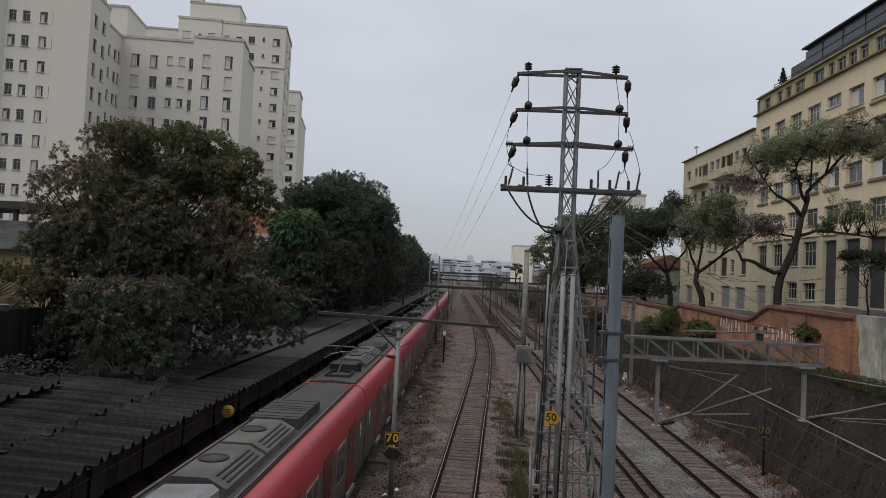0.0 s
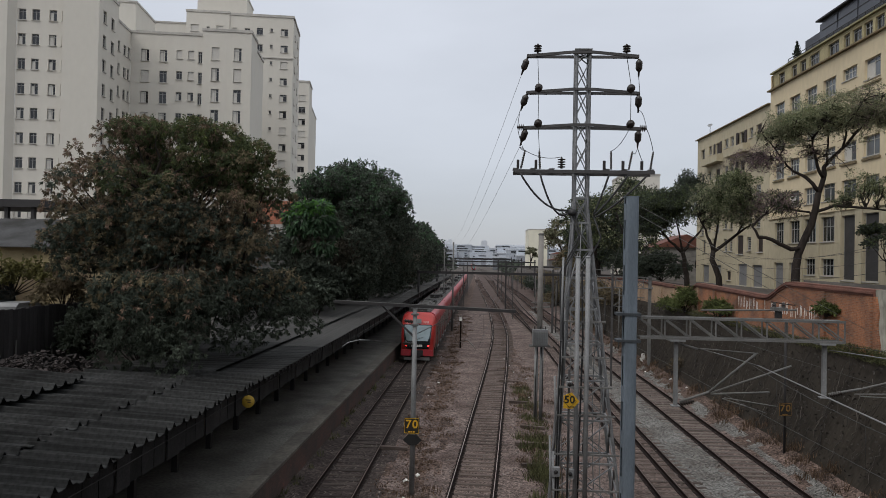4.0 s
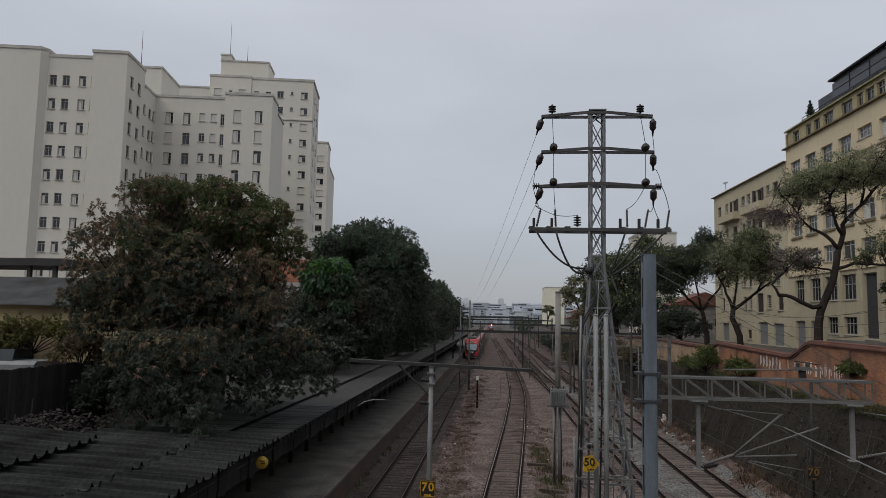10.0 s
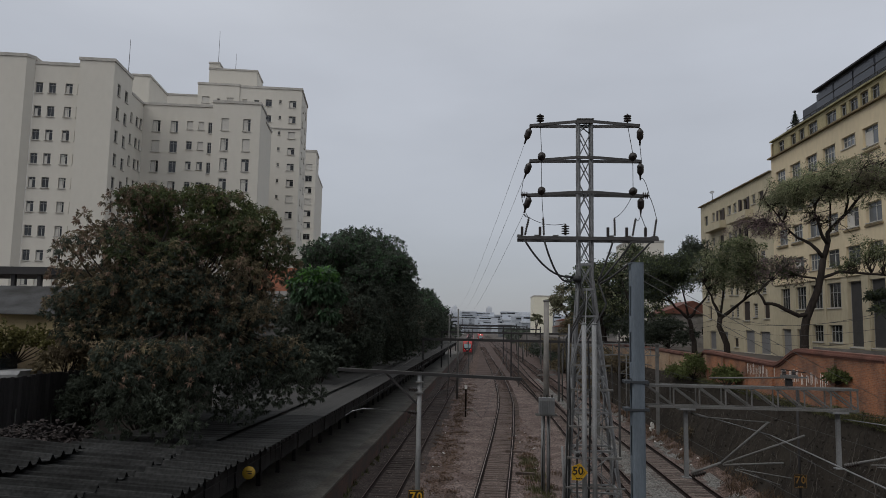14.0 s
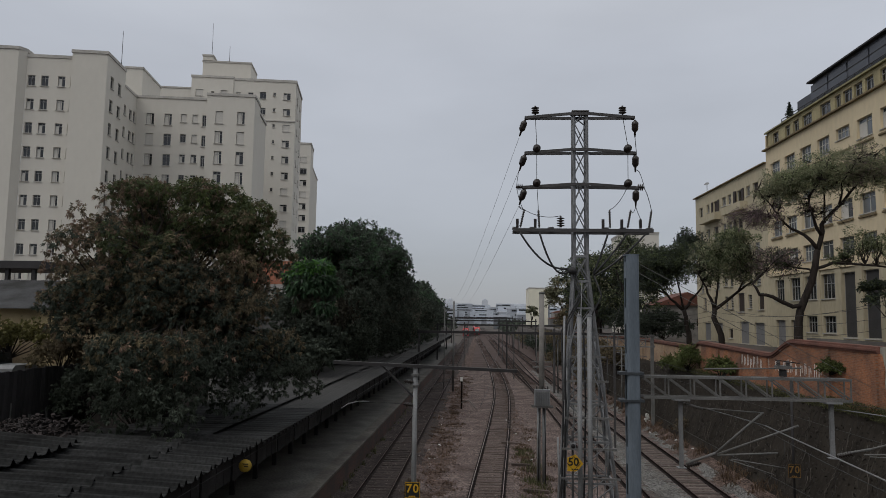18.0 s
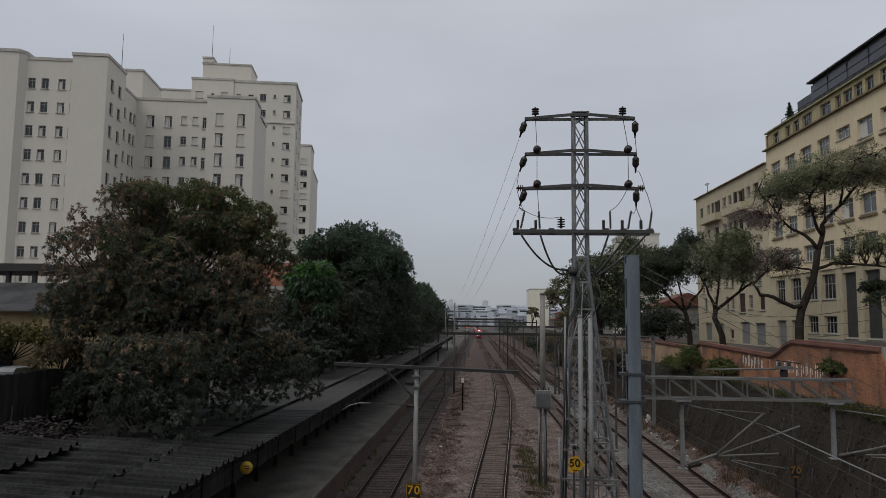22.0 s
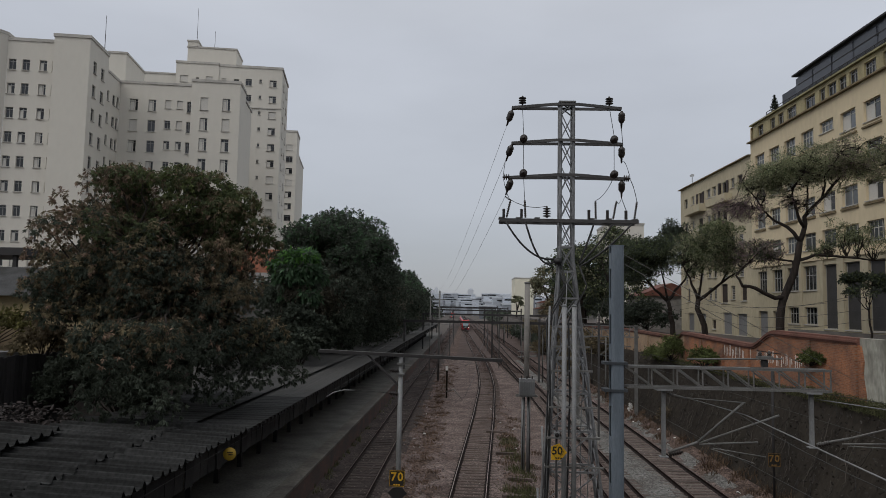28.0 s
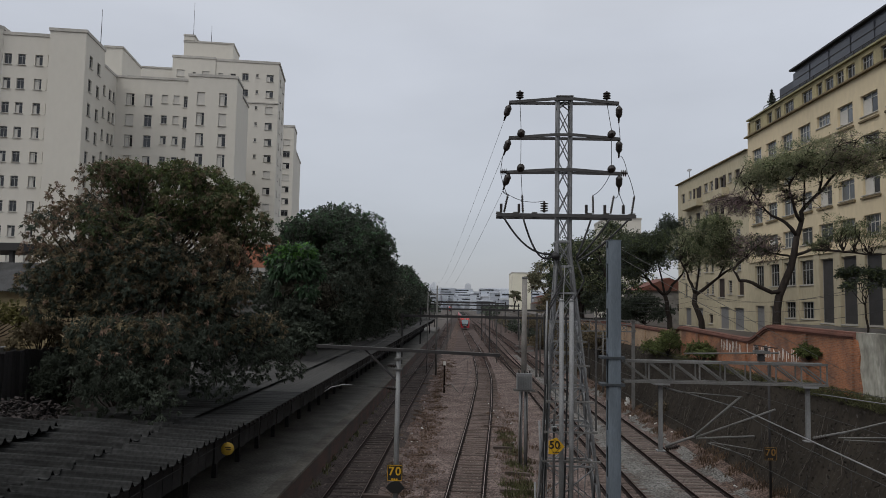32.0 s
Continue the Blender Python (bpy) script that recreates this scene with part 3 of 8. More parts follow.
EDGE = mat("edge_slab_concrete", (0.112, 0.103, 0.088), 0.9, var=0.45, scale=0.7, fine=6, obj=0.2, tint=(0.062, 0.054, 0.045))
for i in range(100):
    y = 6.5 + 2.0 * i
    if y > 200:
        break
    s = Shape()
    a, b = edge_x(y), edge_x(y + 1.985)
    s.add([(x, yy, z) for yy, e in ((y, a), (y + 1.985, b)) for x, z in ((e - 0.68, 0.972), (e, 0.972), (e + 0.005, 1.085), (e - 0.02, 1.1), (e - 0.68, 1.1))],
          [(4, 3, 2, 1, 0), (5, 6, 7, 8, 9)] + [(k, (k + 1) % 5, 5 + (k + 1) % 5, 5 + k) for k in range(5)])
    part("edge_slab", s, EDGE, plat)

# ---- platform canopy ----
canopy = thing("platform_canopy", "dark steel platform canopy roofed with grey ribbed fibre-cement", "canopy", kind="structure")
EAVE_X, EAVE_Z = -7.48, 4.46
ridge = [(0.0, 0.0), (0.13, 0.004), (0.18, 0.06), (0.215, 0.12), (0.25, 0.145), (0.285, 0.12), (0.32, 0.06), (0.37, 0.004), (0.52, 0.0)]


def rib(x0, x1, z0, z1):
    s = Shape()
    top = [(x, y, z + h) for x, z in ((x0, z0), (x1, z1)) for y, h in ridge]
    low = [(x, y, z + h - 0.02) for x, z in ((x0, z0), (x1, z1)) for y, h in ridge]
    k = len(ridge)
    s.add(top + low, [(i, i + 1, k + i + 1, k + i) for i in range(k - 1)] + [(2 * k + i, 3 * k + i, 3 * k + i + 1, 2 * k + i + 1) for i in range(k - 1)]
          + [(i, 2 * k + i, 2 * k + i + 1, i + 1) for i in range(k - 1)])
    return s


rows_of_tiles = [(EAVE_X, -9.62, EAVE_Z, EAVE_Z + 0.10), (-9.42, -13.0, EAVE_Z + 0.15, EAVE_Z + 0.3)]
rib_meshes = [rib(*r).mesh("roof_sheet", ROOF_TILE) for r in rows_of_tiles]
low_meshes, shade_meshes = [], []
for r in rows_of_tiles:  # shallower sheets further along
    s = rib(*r)
    s.v = [(a, b, r[2] + (c - r[2]) * 0.12) for a, b, c in s.v]
    low_meshes.append(s.mesh("roof_sheet", ROOF_SLAB))
    # darker copies for the sheets under the broad tree, its shade put into the colour
    shade_meshes.append(s.mesh("roof_sheet", ROOF_TILE))
rng = random.Random(4)
far_roof = Shape()
for k, r in enumerate(rows_of_tiles):
    for i in range(370):
        y = 5 + 0.5 * i
        if y < 72:
            loose = 1.0 if y < 24.5 else 0.12
            part("roof_sheet", (rib_meshes if y < 24.5 else shade_meshes if y < 33.4 else low_meshes)[k], None, canopy, at=pose(loose * rng.uniform(-0.05, 0.05), y, loose * rng.uniform(-0.012, 0.012), 0, loose * rng.uniform(-0.2, 0.2), loose * rng.uniform(-0.25, 0.25)))
        else:
            s = rib(*r)
            far_roof.add([(a, b + y, r[2] + (c - r[2]) * 0.12) for a, b, c in s.v], s.f)
tagged(part("far_roof_sheets", far_roof, ROOF_SLAB, canopy), kind="stuff")
for i in range(298):
    y = 5 + 0.62 * i
    d = 0.34 if i % 4 else 0.29
    part("valance_board", Shape().box(EAVE_X - d, EAVE_X - d + 0.03, y + 0.02, y + 0.60, 3.60 + rng.uniform(-0.02, 0.02), EAVE_Z - 0.13), DARK_BOARD, canopy)
part("gutter_rail", Shape().tube([(EAVE_X - 0.1, 5, 4.2), (EAVE_X - 0.1, 190, 4.2)], 0.010), DARK_STEEL, canopy)
eave_teeth = Shape()  # the open ends of the sheets along the eave
for i in range(330):
    y = 24.5 + 0.5 * i
    eave_teeth.box(EAVE_X - 0.03, EAVE_X + 0.015, y + 0.1, y + 0.32, EAVE_Z - 0.11, EAVE_Z - 0.03)
tagged(part("eave_tooth", eave_teeth, DARK_BOARD, canopy), kind="stuff")
part("soffit", Shape().box(-13.0, EAVE_X - 0.36, 5, 190, 4.28, 4.33), DARK_BOARD, canopy)
for i in range(58):
    y = 9 + 3.1 * i
    post = part("post", Shape().box(-10.7, -10.5, y - 0.1, y + 0.1, 1.1, 4.28), DARK_STEEL, canopy)
    part("bracket", Shape().bar((-10.5, y, 3.3), (EAVE_X - 0.4, y, 4.2), 0.1), DARK_STEEL, post)
part("back_wall", Shape().box(-13.3, -13.05, 5, 190, 1.1, 4.6), DARK_BOARD, canopy)

# ---- right bank, brick boundary wall ----
bank = Shape()
by = [8 + 1.2 * i for i in range(120)]
bp = [(14.35, -0.22), (14.6, 0.15), (15.0, 0.9), (15.4, 1.8), (15.8, 2.7), (16.15, 3.6), (16.45, 4.4), (16.6, 4.85), (17.0, 4.92), (17.6, 4.9)]
bank.v = [(x + 0.12 * noise.noise(Vector((y * 0.5, z * 0.9, 1))) + 0.04 * noise.noise(Vector((y * 1.9, z * 2.2, 5))), y, z - (0 if k < 3 else max(0, (y - 60)) * 0.012 * min(1, k / 6))) for y in by for k, (x, z) in enumerate(bp)]
for j in range(len(by) - 1):
    for i in range(len(bp) - 1):
        bank.f.append((j * 10 + i, j * 10 + i + 1, j * 10 + 11 + i, j * 10 + 10 + i))
        bank.s.append(True)
        bank.mi.append(0)
solid("embankment", bank, SLOPE, "steep dark overgrown bank beside the tracks", "embankment", kind="structure")

bw = thing("boundary_wall", "weathered orange brick boundary wall with stepped coping and graffiti", "brick wall", kind="structure")
S_CURVE = lambda k: k * k * (3 - 2 * k)
wall_runs = [((31.6, 7.50), (40.0, 7.58), BRICK)]
for (ya, za), (yb, zb), m in (((40.0, 7.58), (43.4, 6.66), BRICK), ((56.4, 6.95), (58.6, 6.50), BRICK_PALE)):  # swept shoulders between the levels
    if m is BRICK_PALE:
        wall_runs.append(((43.4, 6.66), (56.4, 6.95), BRICK))
    wall_runs += [((ya + (yb - ya) * k / 8, za + (zb - za) * S_CURVE(k / 8)), (ya + (yb - ya) * (k + 1) / 8, za + (zb - za) * S_CURVE((k + 1) / 8)), BRICK if yb < 50 else m) for k in range(8)]
wall_runs += [((58.6, 6.50), (76, 6.62), BRICK_PALE), ((76, 6.62), (140, 6.0), BRICK_PALE)]
for (y0, z0), (y1, z1), m in wall_runs:
    s = Shape()
    s.add([(x, y, z) for y, zt in ((y0 + 0.001, z0), (y1 - 0.001, z1)) for x, z in ((17.0, 4.0), (17.4, 4.0), (17.4, zt), (17.0, zt))],
          [(3, 2, 1, 0), (4, 5, 6, 7)] + [(k, (k + 1) % 4, 4 + (k + 1) % 4, 4 + k) for k in range(4)])
    w = part("wall_panel", s, m, bw)
    c = Shape()
    for a, h0, h1 in ((0.06, 0.0, 0.10), (0.13, 0.10, 0.20), (0.05, 0.20, 0.30)):
        c.add([(x, y, z + hh) for y, z in ((y0, z0), (y1, z1)) for x, hh in ((17.0 - a, h0), (17.4 + a, h0), (17.4 + a, h1), (17.0 - a, h1))],
              [(3, 2, 1, 0), (4, 5, 6, 7)] + [(k, (k + 1) % 4, 4 + (k + 1) % 4, 4 + k) for k in range(4)])
    part("coping", c, COPING, w, "dark red brick coping")
    n = int((y1 - y0) / 4)
    for i in range(n):
        y = y0 + 0.3 + (y1 - y0) * i / max(1, n)
        zt = z0 + (z1 - z0) * i / max(1, n)
        part("pilaster", Shape().box(16.88, 17.01, y - 0.22, y + 0.22, 4.3, zt - 0.02), m, w)


# the pale plastered end of the boundary wall
STAINED = mat("stained_pale_render", (0.36, 0.35, 0.30), 0.92, var=0.45, scale=0.9, fine=5, tint=(0.13, 0.125, 0.10), stretch=(1, 1, 0.5))
part("rendered_panel", Shape().box(17.05, 17.4, 8, 31.6, 4.0, 7.8), STAINED, bw, "stained pale rendered wall")
part("broken_end", Shape().add([(x, y, z) for x in (16.97, 17.42) for y, z in ((31.3, 4.2), (31.15, 5.4), (31.35, 6.2), (31.25, 6.8), (31.45, 7.48), (32.4, 7.48), (32.4, 4.2))], [(6, 5, 4, 3, 2, 1, 0), (7, 8, 9, 10, 11, 12, 13)] + [(k, (k + 1) % 7, 7 + (k + 1) % 7, 7 + k) for k in range(7)]), BRICK, bw, "ragged broken brick end")

# footbridge; its cover and the unseen hall behind the camera, added to block skylight
bridge = thing("footbridge", "concrete footbridge over the tracks, with an added unseen cover", "footbridge", kind="structure")
part("deck", Shape().box(-26, 24, -5.5, -0.35, 6.7, 7.1), CONCRETE, bridge)
part("parapet", Shape().box(-26, 24, -0.5, -0.35, 7.1, 8.2), CONCRETE, bridge)
part("roof", Shape().box(-26, 24, -5.7, -0.15, 11.2, 11.5), CONCRETE, bridge)
part("rear_wall", Shape().box(-26, 24, -5.7, -5.5, 7.1, 11.2), CONCRETE, bridge)
for x in (-20, -10, 3.2, 16):
    part("pier", Shape().box(x - 0.5, x + 0.5, -4.5, -1.5, -0.5, 6.7), CONCRETE, bridge)
hall = thing("station_hall", "long plain unseen hall behind the footbridge, added to block sky light", "building")
part("track_wall", Shape().box(-34, 32, -7.4, -7.0, 5.6, 16.0), PALE_PLASTER, hall)
part("roof", Shape().box(-34, 32, -24, -6.8, 16.0, 16.4), CONCRETE, hall)
# unseen wing, added to keep the sky off the near canopy roof
part("wing_wall", Shape().box(-34, -10.2, -6.9, 7.2, 1.1, 15.0), PALE_PLASTER, hall)
part("wing_roof", Shape().box(-34.3, -9.9, -6.7, 7.5, 15.0, 15.3), CONCRETE, hall)

# ---- buildings ----
window_cache = {}


def plate(s, cuts_a, cuts_b, filled, place, back=None):
    """A wall or frame out of cells that share their corners; back: how deep its edges go."""
    ids = {}

    def vid(i, j, k):
        if (i, j, k) not in ids:
            ids[i, j, k] = len(s.v)
            s.v.append(tuple(place(cuts_a[i], cuts_b[j], 0.0 if k == 0 else back)))
        return ids[i, j, k]

    def face(*q):
        s.f.append(q)
        s.s.append(False)
        s.mi.append(s.slot)
    na, nb = len(cuts_a) - 1, len(cuts_b) - 1
    full = [[filled((cuts_a[i] + cuts_a[i + 1]) / 2, (cuts_b[j] + cuts_b[j + 1]) / 2) for j in range(nb)] for i in range(na)]
    on = lambda i, j: 0 <= i < na and 0 <= j < nb and full[i][j]
    for i in range(na):
        for j in range(nb):
            if not full[i][j]:
                continue
            face(vid(i, j, 0), vid(i + 1, j, 0), vid(i + 1, j + 1, 0), vid(i, j + 1, 0))
            for di, dj, p, q in ((-1, 0, (i, j + 1), (i, j)), (1, 0, (i + 1, j), (i + 1, j + 1)), (0, -1, (i, j), (i + 1, j)), (0, 1, (i + 1, j + 1), (i, j + 1))):
                if not on(i + di, j + dj):
                    face(vid(*q, 0), vid(*p, 0), vid(*p, 1), vid(*q, 1))
    return s


def window_meshes(w, h, kind, frame_mat=None, glass=None):
    key = (round(w, 2), round(h, 2), kind, frame_mat, glass)
    if key in window_cache:
        return window_cache[key]
    t = 0.06
    bars_a, bars_b = [(-w / 2, -w / 2 + t), (w / 2 - t, w / 2)], [(0, t), (h - t, h)]
    extra = None
    if kind in ("slide", "shut", "half", "halfr"):
        bars_a.append((-t / 2, t / 2))
        bars_b.append((h * 0.76, h * 0.76 + 0.05))
    if kind == "grid":
        bars_a += [(a - t / 2, a + t / 2) for a in ((-w / 4, 0, w / 4) if w > 1.5 else (0,))]
        bars_b.append((h * 0.6, h * 0.6 + t))
    if kind == "louvre":
        bars_b += [(t + (h - 2 * t) * (i + 0.25) / 7, t + (h - 2 * t) * (i + 0.7) / 7) for i in range(7)]
    inside = lambda v, bars: any(a < v < b for a, b in bars)
    f = plate(Shape(), sorted({v for q in bars_a for v in q}), sorted({v for q in bars_b for v in q}), lambda a, b: inside(a, bars_a) or inside(b, bars_b), lambda a, b, k: (a, k, b), 0.08)
    p = Shape().box(-w / 2 + t, w / 2 - t, 0.045, 0.055, t, h - t)
    if kind == "half":
        extra = Shape().box(-w / 2 + t, -t / 2, 0.018, 0.042, t, h * 0.76)
    if kind == "halfr":
        extra = Shape().box(-w / 2 + t, w * 0.16, 0.018, 0.042, t, h * 0.95)
    if kind == "shut":
        extra = Shape().box(-w / 2 + t * 0.5, w / 2 - t * 0.5, -0.02, 0.042, t * 0.5, h - t)
    if kind in ("dark", "roller", "gate"):
        extra = Shape().box(-w / 2 + t, w / 2 - t, 0.018, 0.042, t, h - t)
    if kind == "flap":
        extra = Shape().box(-w / 2 - 0.55, -w / 2, -0.42, -0.38, 0, h)
    sill = Shape().box(-w / 2 - 0.08, w / 2 + 0.08, -0.3, 0.02, -0.09, -0.01)
    out = (f.mesh("frame", frame_mat or WINDOW_FRAME), p.mesh("pane", glass or WINDOW_GLASS), extra.mesh("shutter", {"roller": ROLLER, "flap": BROWN_WOOD, "dark": BROWN_WOOD, "gate": DOOR_GREY}.get(kind, SHUTTER)) if extra else None, sill.mesh("sill", PLASTER_TRIM))
    window_cache[key] = out
    return out


def facade(parent, name, corner, d, length, z0, z1, windows, material, depth=0.25, sill=True, frame_mat=None, glass=None):
    """A wall seen from outside, from its left corner along d, with openings (middle, sill height, width, height, kind)."""
    d = Vector((d[0], d[1], 0)).normalized()
    out = Vector((d.y, -d.x, 0))
    o = Vector((corner[0], corner[1], 0))
    rects = [(m - w / 2, m + w / 2, b, b + h) for m, b, w, h, k in windows]
    cuts_a = sorted({0.004, length - 0.004} | {round(v, 4) for r in rects for v in r[:2]})
    cuts_b = sorted({z0, z1} | {round(v, 4) for r in rects for v in r[2:]})
    at = lambda a, b, inward=0.0: o + d * a + Vector((0, 0, b)) - out * inward
    s = plate(Shape(), cuts_a, cuts_b, lambda ma, mb: not any(r[0] < ma < r[1] and r[2] < mb < r[3] for r in rects), at, depth)
    wall = part(name, s, material, parent)
    turn = Matrix(((d.x, -out.x, 0, 0), (d.y, -out.y, 0, 0), (0, 0, 1, 0), (0, 0, 0, 1)))
    for m, b, w, h, k in windows:
        frame_me, pane_me, extra, sill_me = window_meshes(w, h, k, frame_mat, glass)
        p = at(m, b, depth - 0.09)
        win = part("window", frame_me, None, parent, at=Matrix.Translation(p) @ turn)
        pane = part("pane", pane_me, None, win)
        if extra:
            part("shutter", extra, None, win)
        if sill:
            part("sill", sill_me, None, win)
    return wall


def roof_slab(parent, corners, z, thick, material, name="roof"):
    s = Shape()
    n = len(corners)
    s.add([(x, y, zz) for zz in (z, z + thick) for x, y in corners], [tuple(reversed(range(n))), tuple(range(n, 2 * n))] + [(k, (k + 1) % n, n + (k + 1) % n, n + k) for k in range(n)])
    return part(name, s, material, parent)


# the pale apartment house, turned a little to the tracks
U, V = Vector((0.988, 0.156)), Vector((-0.156, 0.988))
U.normalize(), V.normalize()
flats = thing("apartment_house", "tall cream plastered apartment house with rows of small windows", "building")
P0 = Vector((-48.92, 87.03))
FLOOR = 3.05
rw = random.Random(11)


def column(m, first, count, w, h, kinds, step=FLOOR):
    return [(m, first - h / 2 - step * i, w, h, rw.choice(kinds)) for i in range(count)]


G0 = 5.6
# front, two proud bays with a recessed strip between
facade(flats, "front_wall", P0 - U * 4.4, U, 4.4, G0, 42.3, [], PLASTER)
facade(flats, "front_wall", P0 - U * 10.3 + V * 0.9, U, 5.9, G0, 41.75, [w for m, kinds in ((0.66, ["slide", "slide", "half"]), (2.3, ["slide", "half"]), (4.38, ["halfr", "slide", "half"]), (5.62, ["dark"])) for w in column(m, 38.66, 10, 0.9 if m < 5 else 0.28, 1.38, kinds, 3.14)], PLASTER)
facade(flats, "front_wall", P0 - U * 40.4, U, 29.4, G0, 42.4, [w for m in (18, 20, 23) for w in column(m, 38.6, 9, 1.0, 1.35, ["half", "slide"])], PLASTER)
facade(flats, "return_wall", P0 - U * 11.0, U * 0.7 + V * 0.9, 1.14, G0, 42.4, [], PLASTER)
facade(flats, "return_wall", P0 - U * 4.4 + V * 0.9, -V, 0.9, G0, 42.3, [], PLASTER)
facade(flats, "side_wall", P0, V, 6.9, G0, 42.3, column(2.0, 39.1, 10, 1.15, 1.6, ["slide", "half"], 3.14) + column(4.85, 39.1, 10, 1.15, 1.6, ["slide", "half"], 3.14), PLASTER)
facade(flats, "side_wall", P0 + V * 6.9, V, 5.1, G0, 40.2, column(0.35, 37.0, 10, 0.9, 1.45, ["slide"], 3.1) + column(2.75, 37.0, 10, 1.1, 1.45, ["slide"], 3.1) + column(4.35, 37.1, 10, 0.9, 1.6, ["grid"], 3.1), PLASTER)
B0 = P0 + V * 12.0
cols = column(2.0, 37.2, 10, 1.12, 1.7, ["halfr", "shut", "slide", "halfr"], 3.03) + column(4.55, 37.2, 10, 1.05, 1.7, ["slide", "slide", "halfr"], 3.03) + [w for m in (6.78, 8.42) for w in column(m, 37.48, 10, 0.82, 1.2, ["slide", "half", "shut"], 3.03)]
cols += column(9.72, 37.2, 10, 0.56, 1.65, ["slide"], 3.03)
facade(flats, "front_wall", B0, U, 10.05, G0, 40.3, cols, PLASTER)
facade(flats, "front_wall", B0 + U * 10.05 - V * 0.25, U, 6.95, G0, 41.0, [w for m in (1.86, 5.0) for w in column(m, 37.78, 10, 1.1, 1.85, ["halfr", "half", "shut", "halfr"], 3.03)], PLASTER)
B1 = B0 + U * 17.0
facade(flats, "side_wall", B1 - V * 0.25, V, 5.2, G0, 41.0, [], PLASTER)
facade(flats, "side_wall", B1 + V * 4.95 - U * 0.15, V, 7.0, G0, 40.0, [], PLASTER)
roof_slab(flats, [B1 + V * 5 - U * 6, B1 + V * 5, B1 + V * 12.05, B1 + V * 12.05 - U * 6], 40.0, 0.35, PLASTER_TRIM, "parapet")
roof_slab(flats, [P0 - U * 4.5 - V * 0.12, P0 + U * 0.12 - V * 0.12, P0 + U * 0.12 + V * 6.95, P0 - U * 4.5 + V * 6.95], 42.3, 0.4, PLASTER_TRIM, "parapet")
roof_slab(flats, [P0 - U * 10.38 + V * 0.8, P0 - U * 4.5 + V * 0.8, P0 - U * 4.5 + V * 12, P0 - U * 10.38 + V * 12], 41.75, 0.4, PLASTER_TRIM, "parapet")
roof_slab(flats, [P0 - U * 40.5 - V * 0.12, P0 - U * 10.95 - V * 0.12, P0 - U * 10.28 + V * 0.88, P0 - U * 10.28 + V * 14, P0 - U * 40.5 + V * 14], 42.4, 0.4, PLASTER_TRIM, "parapet")
roof_slab(flats, [P0 - U * 5 + V * 6.9, P0 + U * 0.1 + V * 6.95, B0 + U * 0.1 - V * 0.1, B0 - U * 5 - V * 0.1], 40.2, 0.35, PLASTER_TRIM, "parapet")
roof_slab(flats, [B0 - U * 6 - V * 0.12, B0 + U * 10.05 - V * 0.12, B0 + U * 10.05 + V * 20, B0 - U * 6 + V * 20], 40.3, 0.35, PLASTER_TRIM, "parapet")
roof_slab(flats, [B0 + U * 10.0 - V * 0.37, B1 + U * 0.12 - V * 0.37, B1 + U * 0.12 + V * 5, B0 + U * 10.0 + V * 5], 41.0, 0.4, PLASTER_TRIM, "parapet")


def penthouse(c, w, dpt, z0, z1):
    corners = [c, c + U * w, c + U * w + V * dpt, c + V * dpt]
    roof_slab(flats, corners, z0, z1 - z0, PLASTER, "roof_house")
    roof_slab(flats, [c - U * 0.12 - V * 0.12, c + U * (w + 0.12) - V * 0.12, c + U * (w + 0.12) + V * (dpt + 0.12), c + V * (dpt + 0.12) - U * 0.12], z1, 0.3, PLASTER_TRIM, "parapet")


penthouse(B0 - U * 2.2 + V * 1.0, 2.5, 9.0, 40.6, 44.95)
# the taller wing behind
C0 = B1 + V * 28 - U * 17.8
facade(flats, "front_wall", C0 + U * 1.3 - V * 0.2, U, 7.7, 5.6, 53.0, [w for m, ww, hh, kind in ((1.5, 1.4, 1.25, "shut"), (3.9, 0.55, 0.65, "slide"), (6.0, 1.25, 1.2, "shut")) for w in column(m, 50.1, 3, ww, hh, [kind])], PLASTER)
facade(flats, "front_wall", C0 + U * 9.0, U, 11.6, 5.6, 52.8, column(0.95, 49.9, 13, 0.85, 1.3, ["shut", "slide"]) + column(3.2, 49.9, 13, 0.95, 1.3, ["shut", "slide"]) + column(5.45, 50.1, 13, 1.15, 1.3, ["shut", "shut", "slide"]) + column(7.62, 50.42, 13, 0.45, 0.62, ["grid"]) + column(9.95, 50.05, 13, 1.3, 1.3, ["half", "half", "shut", "half", "half"]), PLASTER)
facade(flats, "side_wall", C0 + U * 20.6, V, 11, 5.6, 52.8, column(3.0, 50.05, 12, 1.1, 1.3, ["half"]) + column(7.5, 50.05, 12, 1.1, 1.3, ["half"]), PLASTER)
part("string_course", Shape().bar((*(C0 + U * 13 - V * 0.05), 45.25), (*(C0 + U * 20.7 - V * 0.05), 45.25), 0.25, 0.2), PLASTER_TRIM, flats)
roof_slab(flats, [C0 + U * 1.2 - V * 0.32, C0 + U * 9.05 - V * 0.32, C0 + U * 9.05 + V * 11, C0 + U * 1.2 + V * 11], 53.0, 0.42, PLASTER_TRIM, "parapet")
roof_slab(flats, [C0 + U * 9.06 - V * 0.12, C0 + U * 20.75 - V * 0.12, C0 + U * 20.75 + V * 11, C0 + U * 9.06 + V * 11], 52.8, 0.45, PLASTER_TRIM, "parapet")
penthouse(C0 + U * 2.8 + V * 1.5, 9.0, 6.6, 53.4, 56.6)
penthouse(C0 + U * 2.8 + V * 1.3, 1.9, 3.0, 56.9, 57.7)
penthouse(C0 - U * 5.0 + V * 0.5, 6.2, 8.0, 40.6, 50.9)
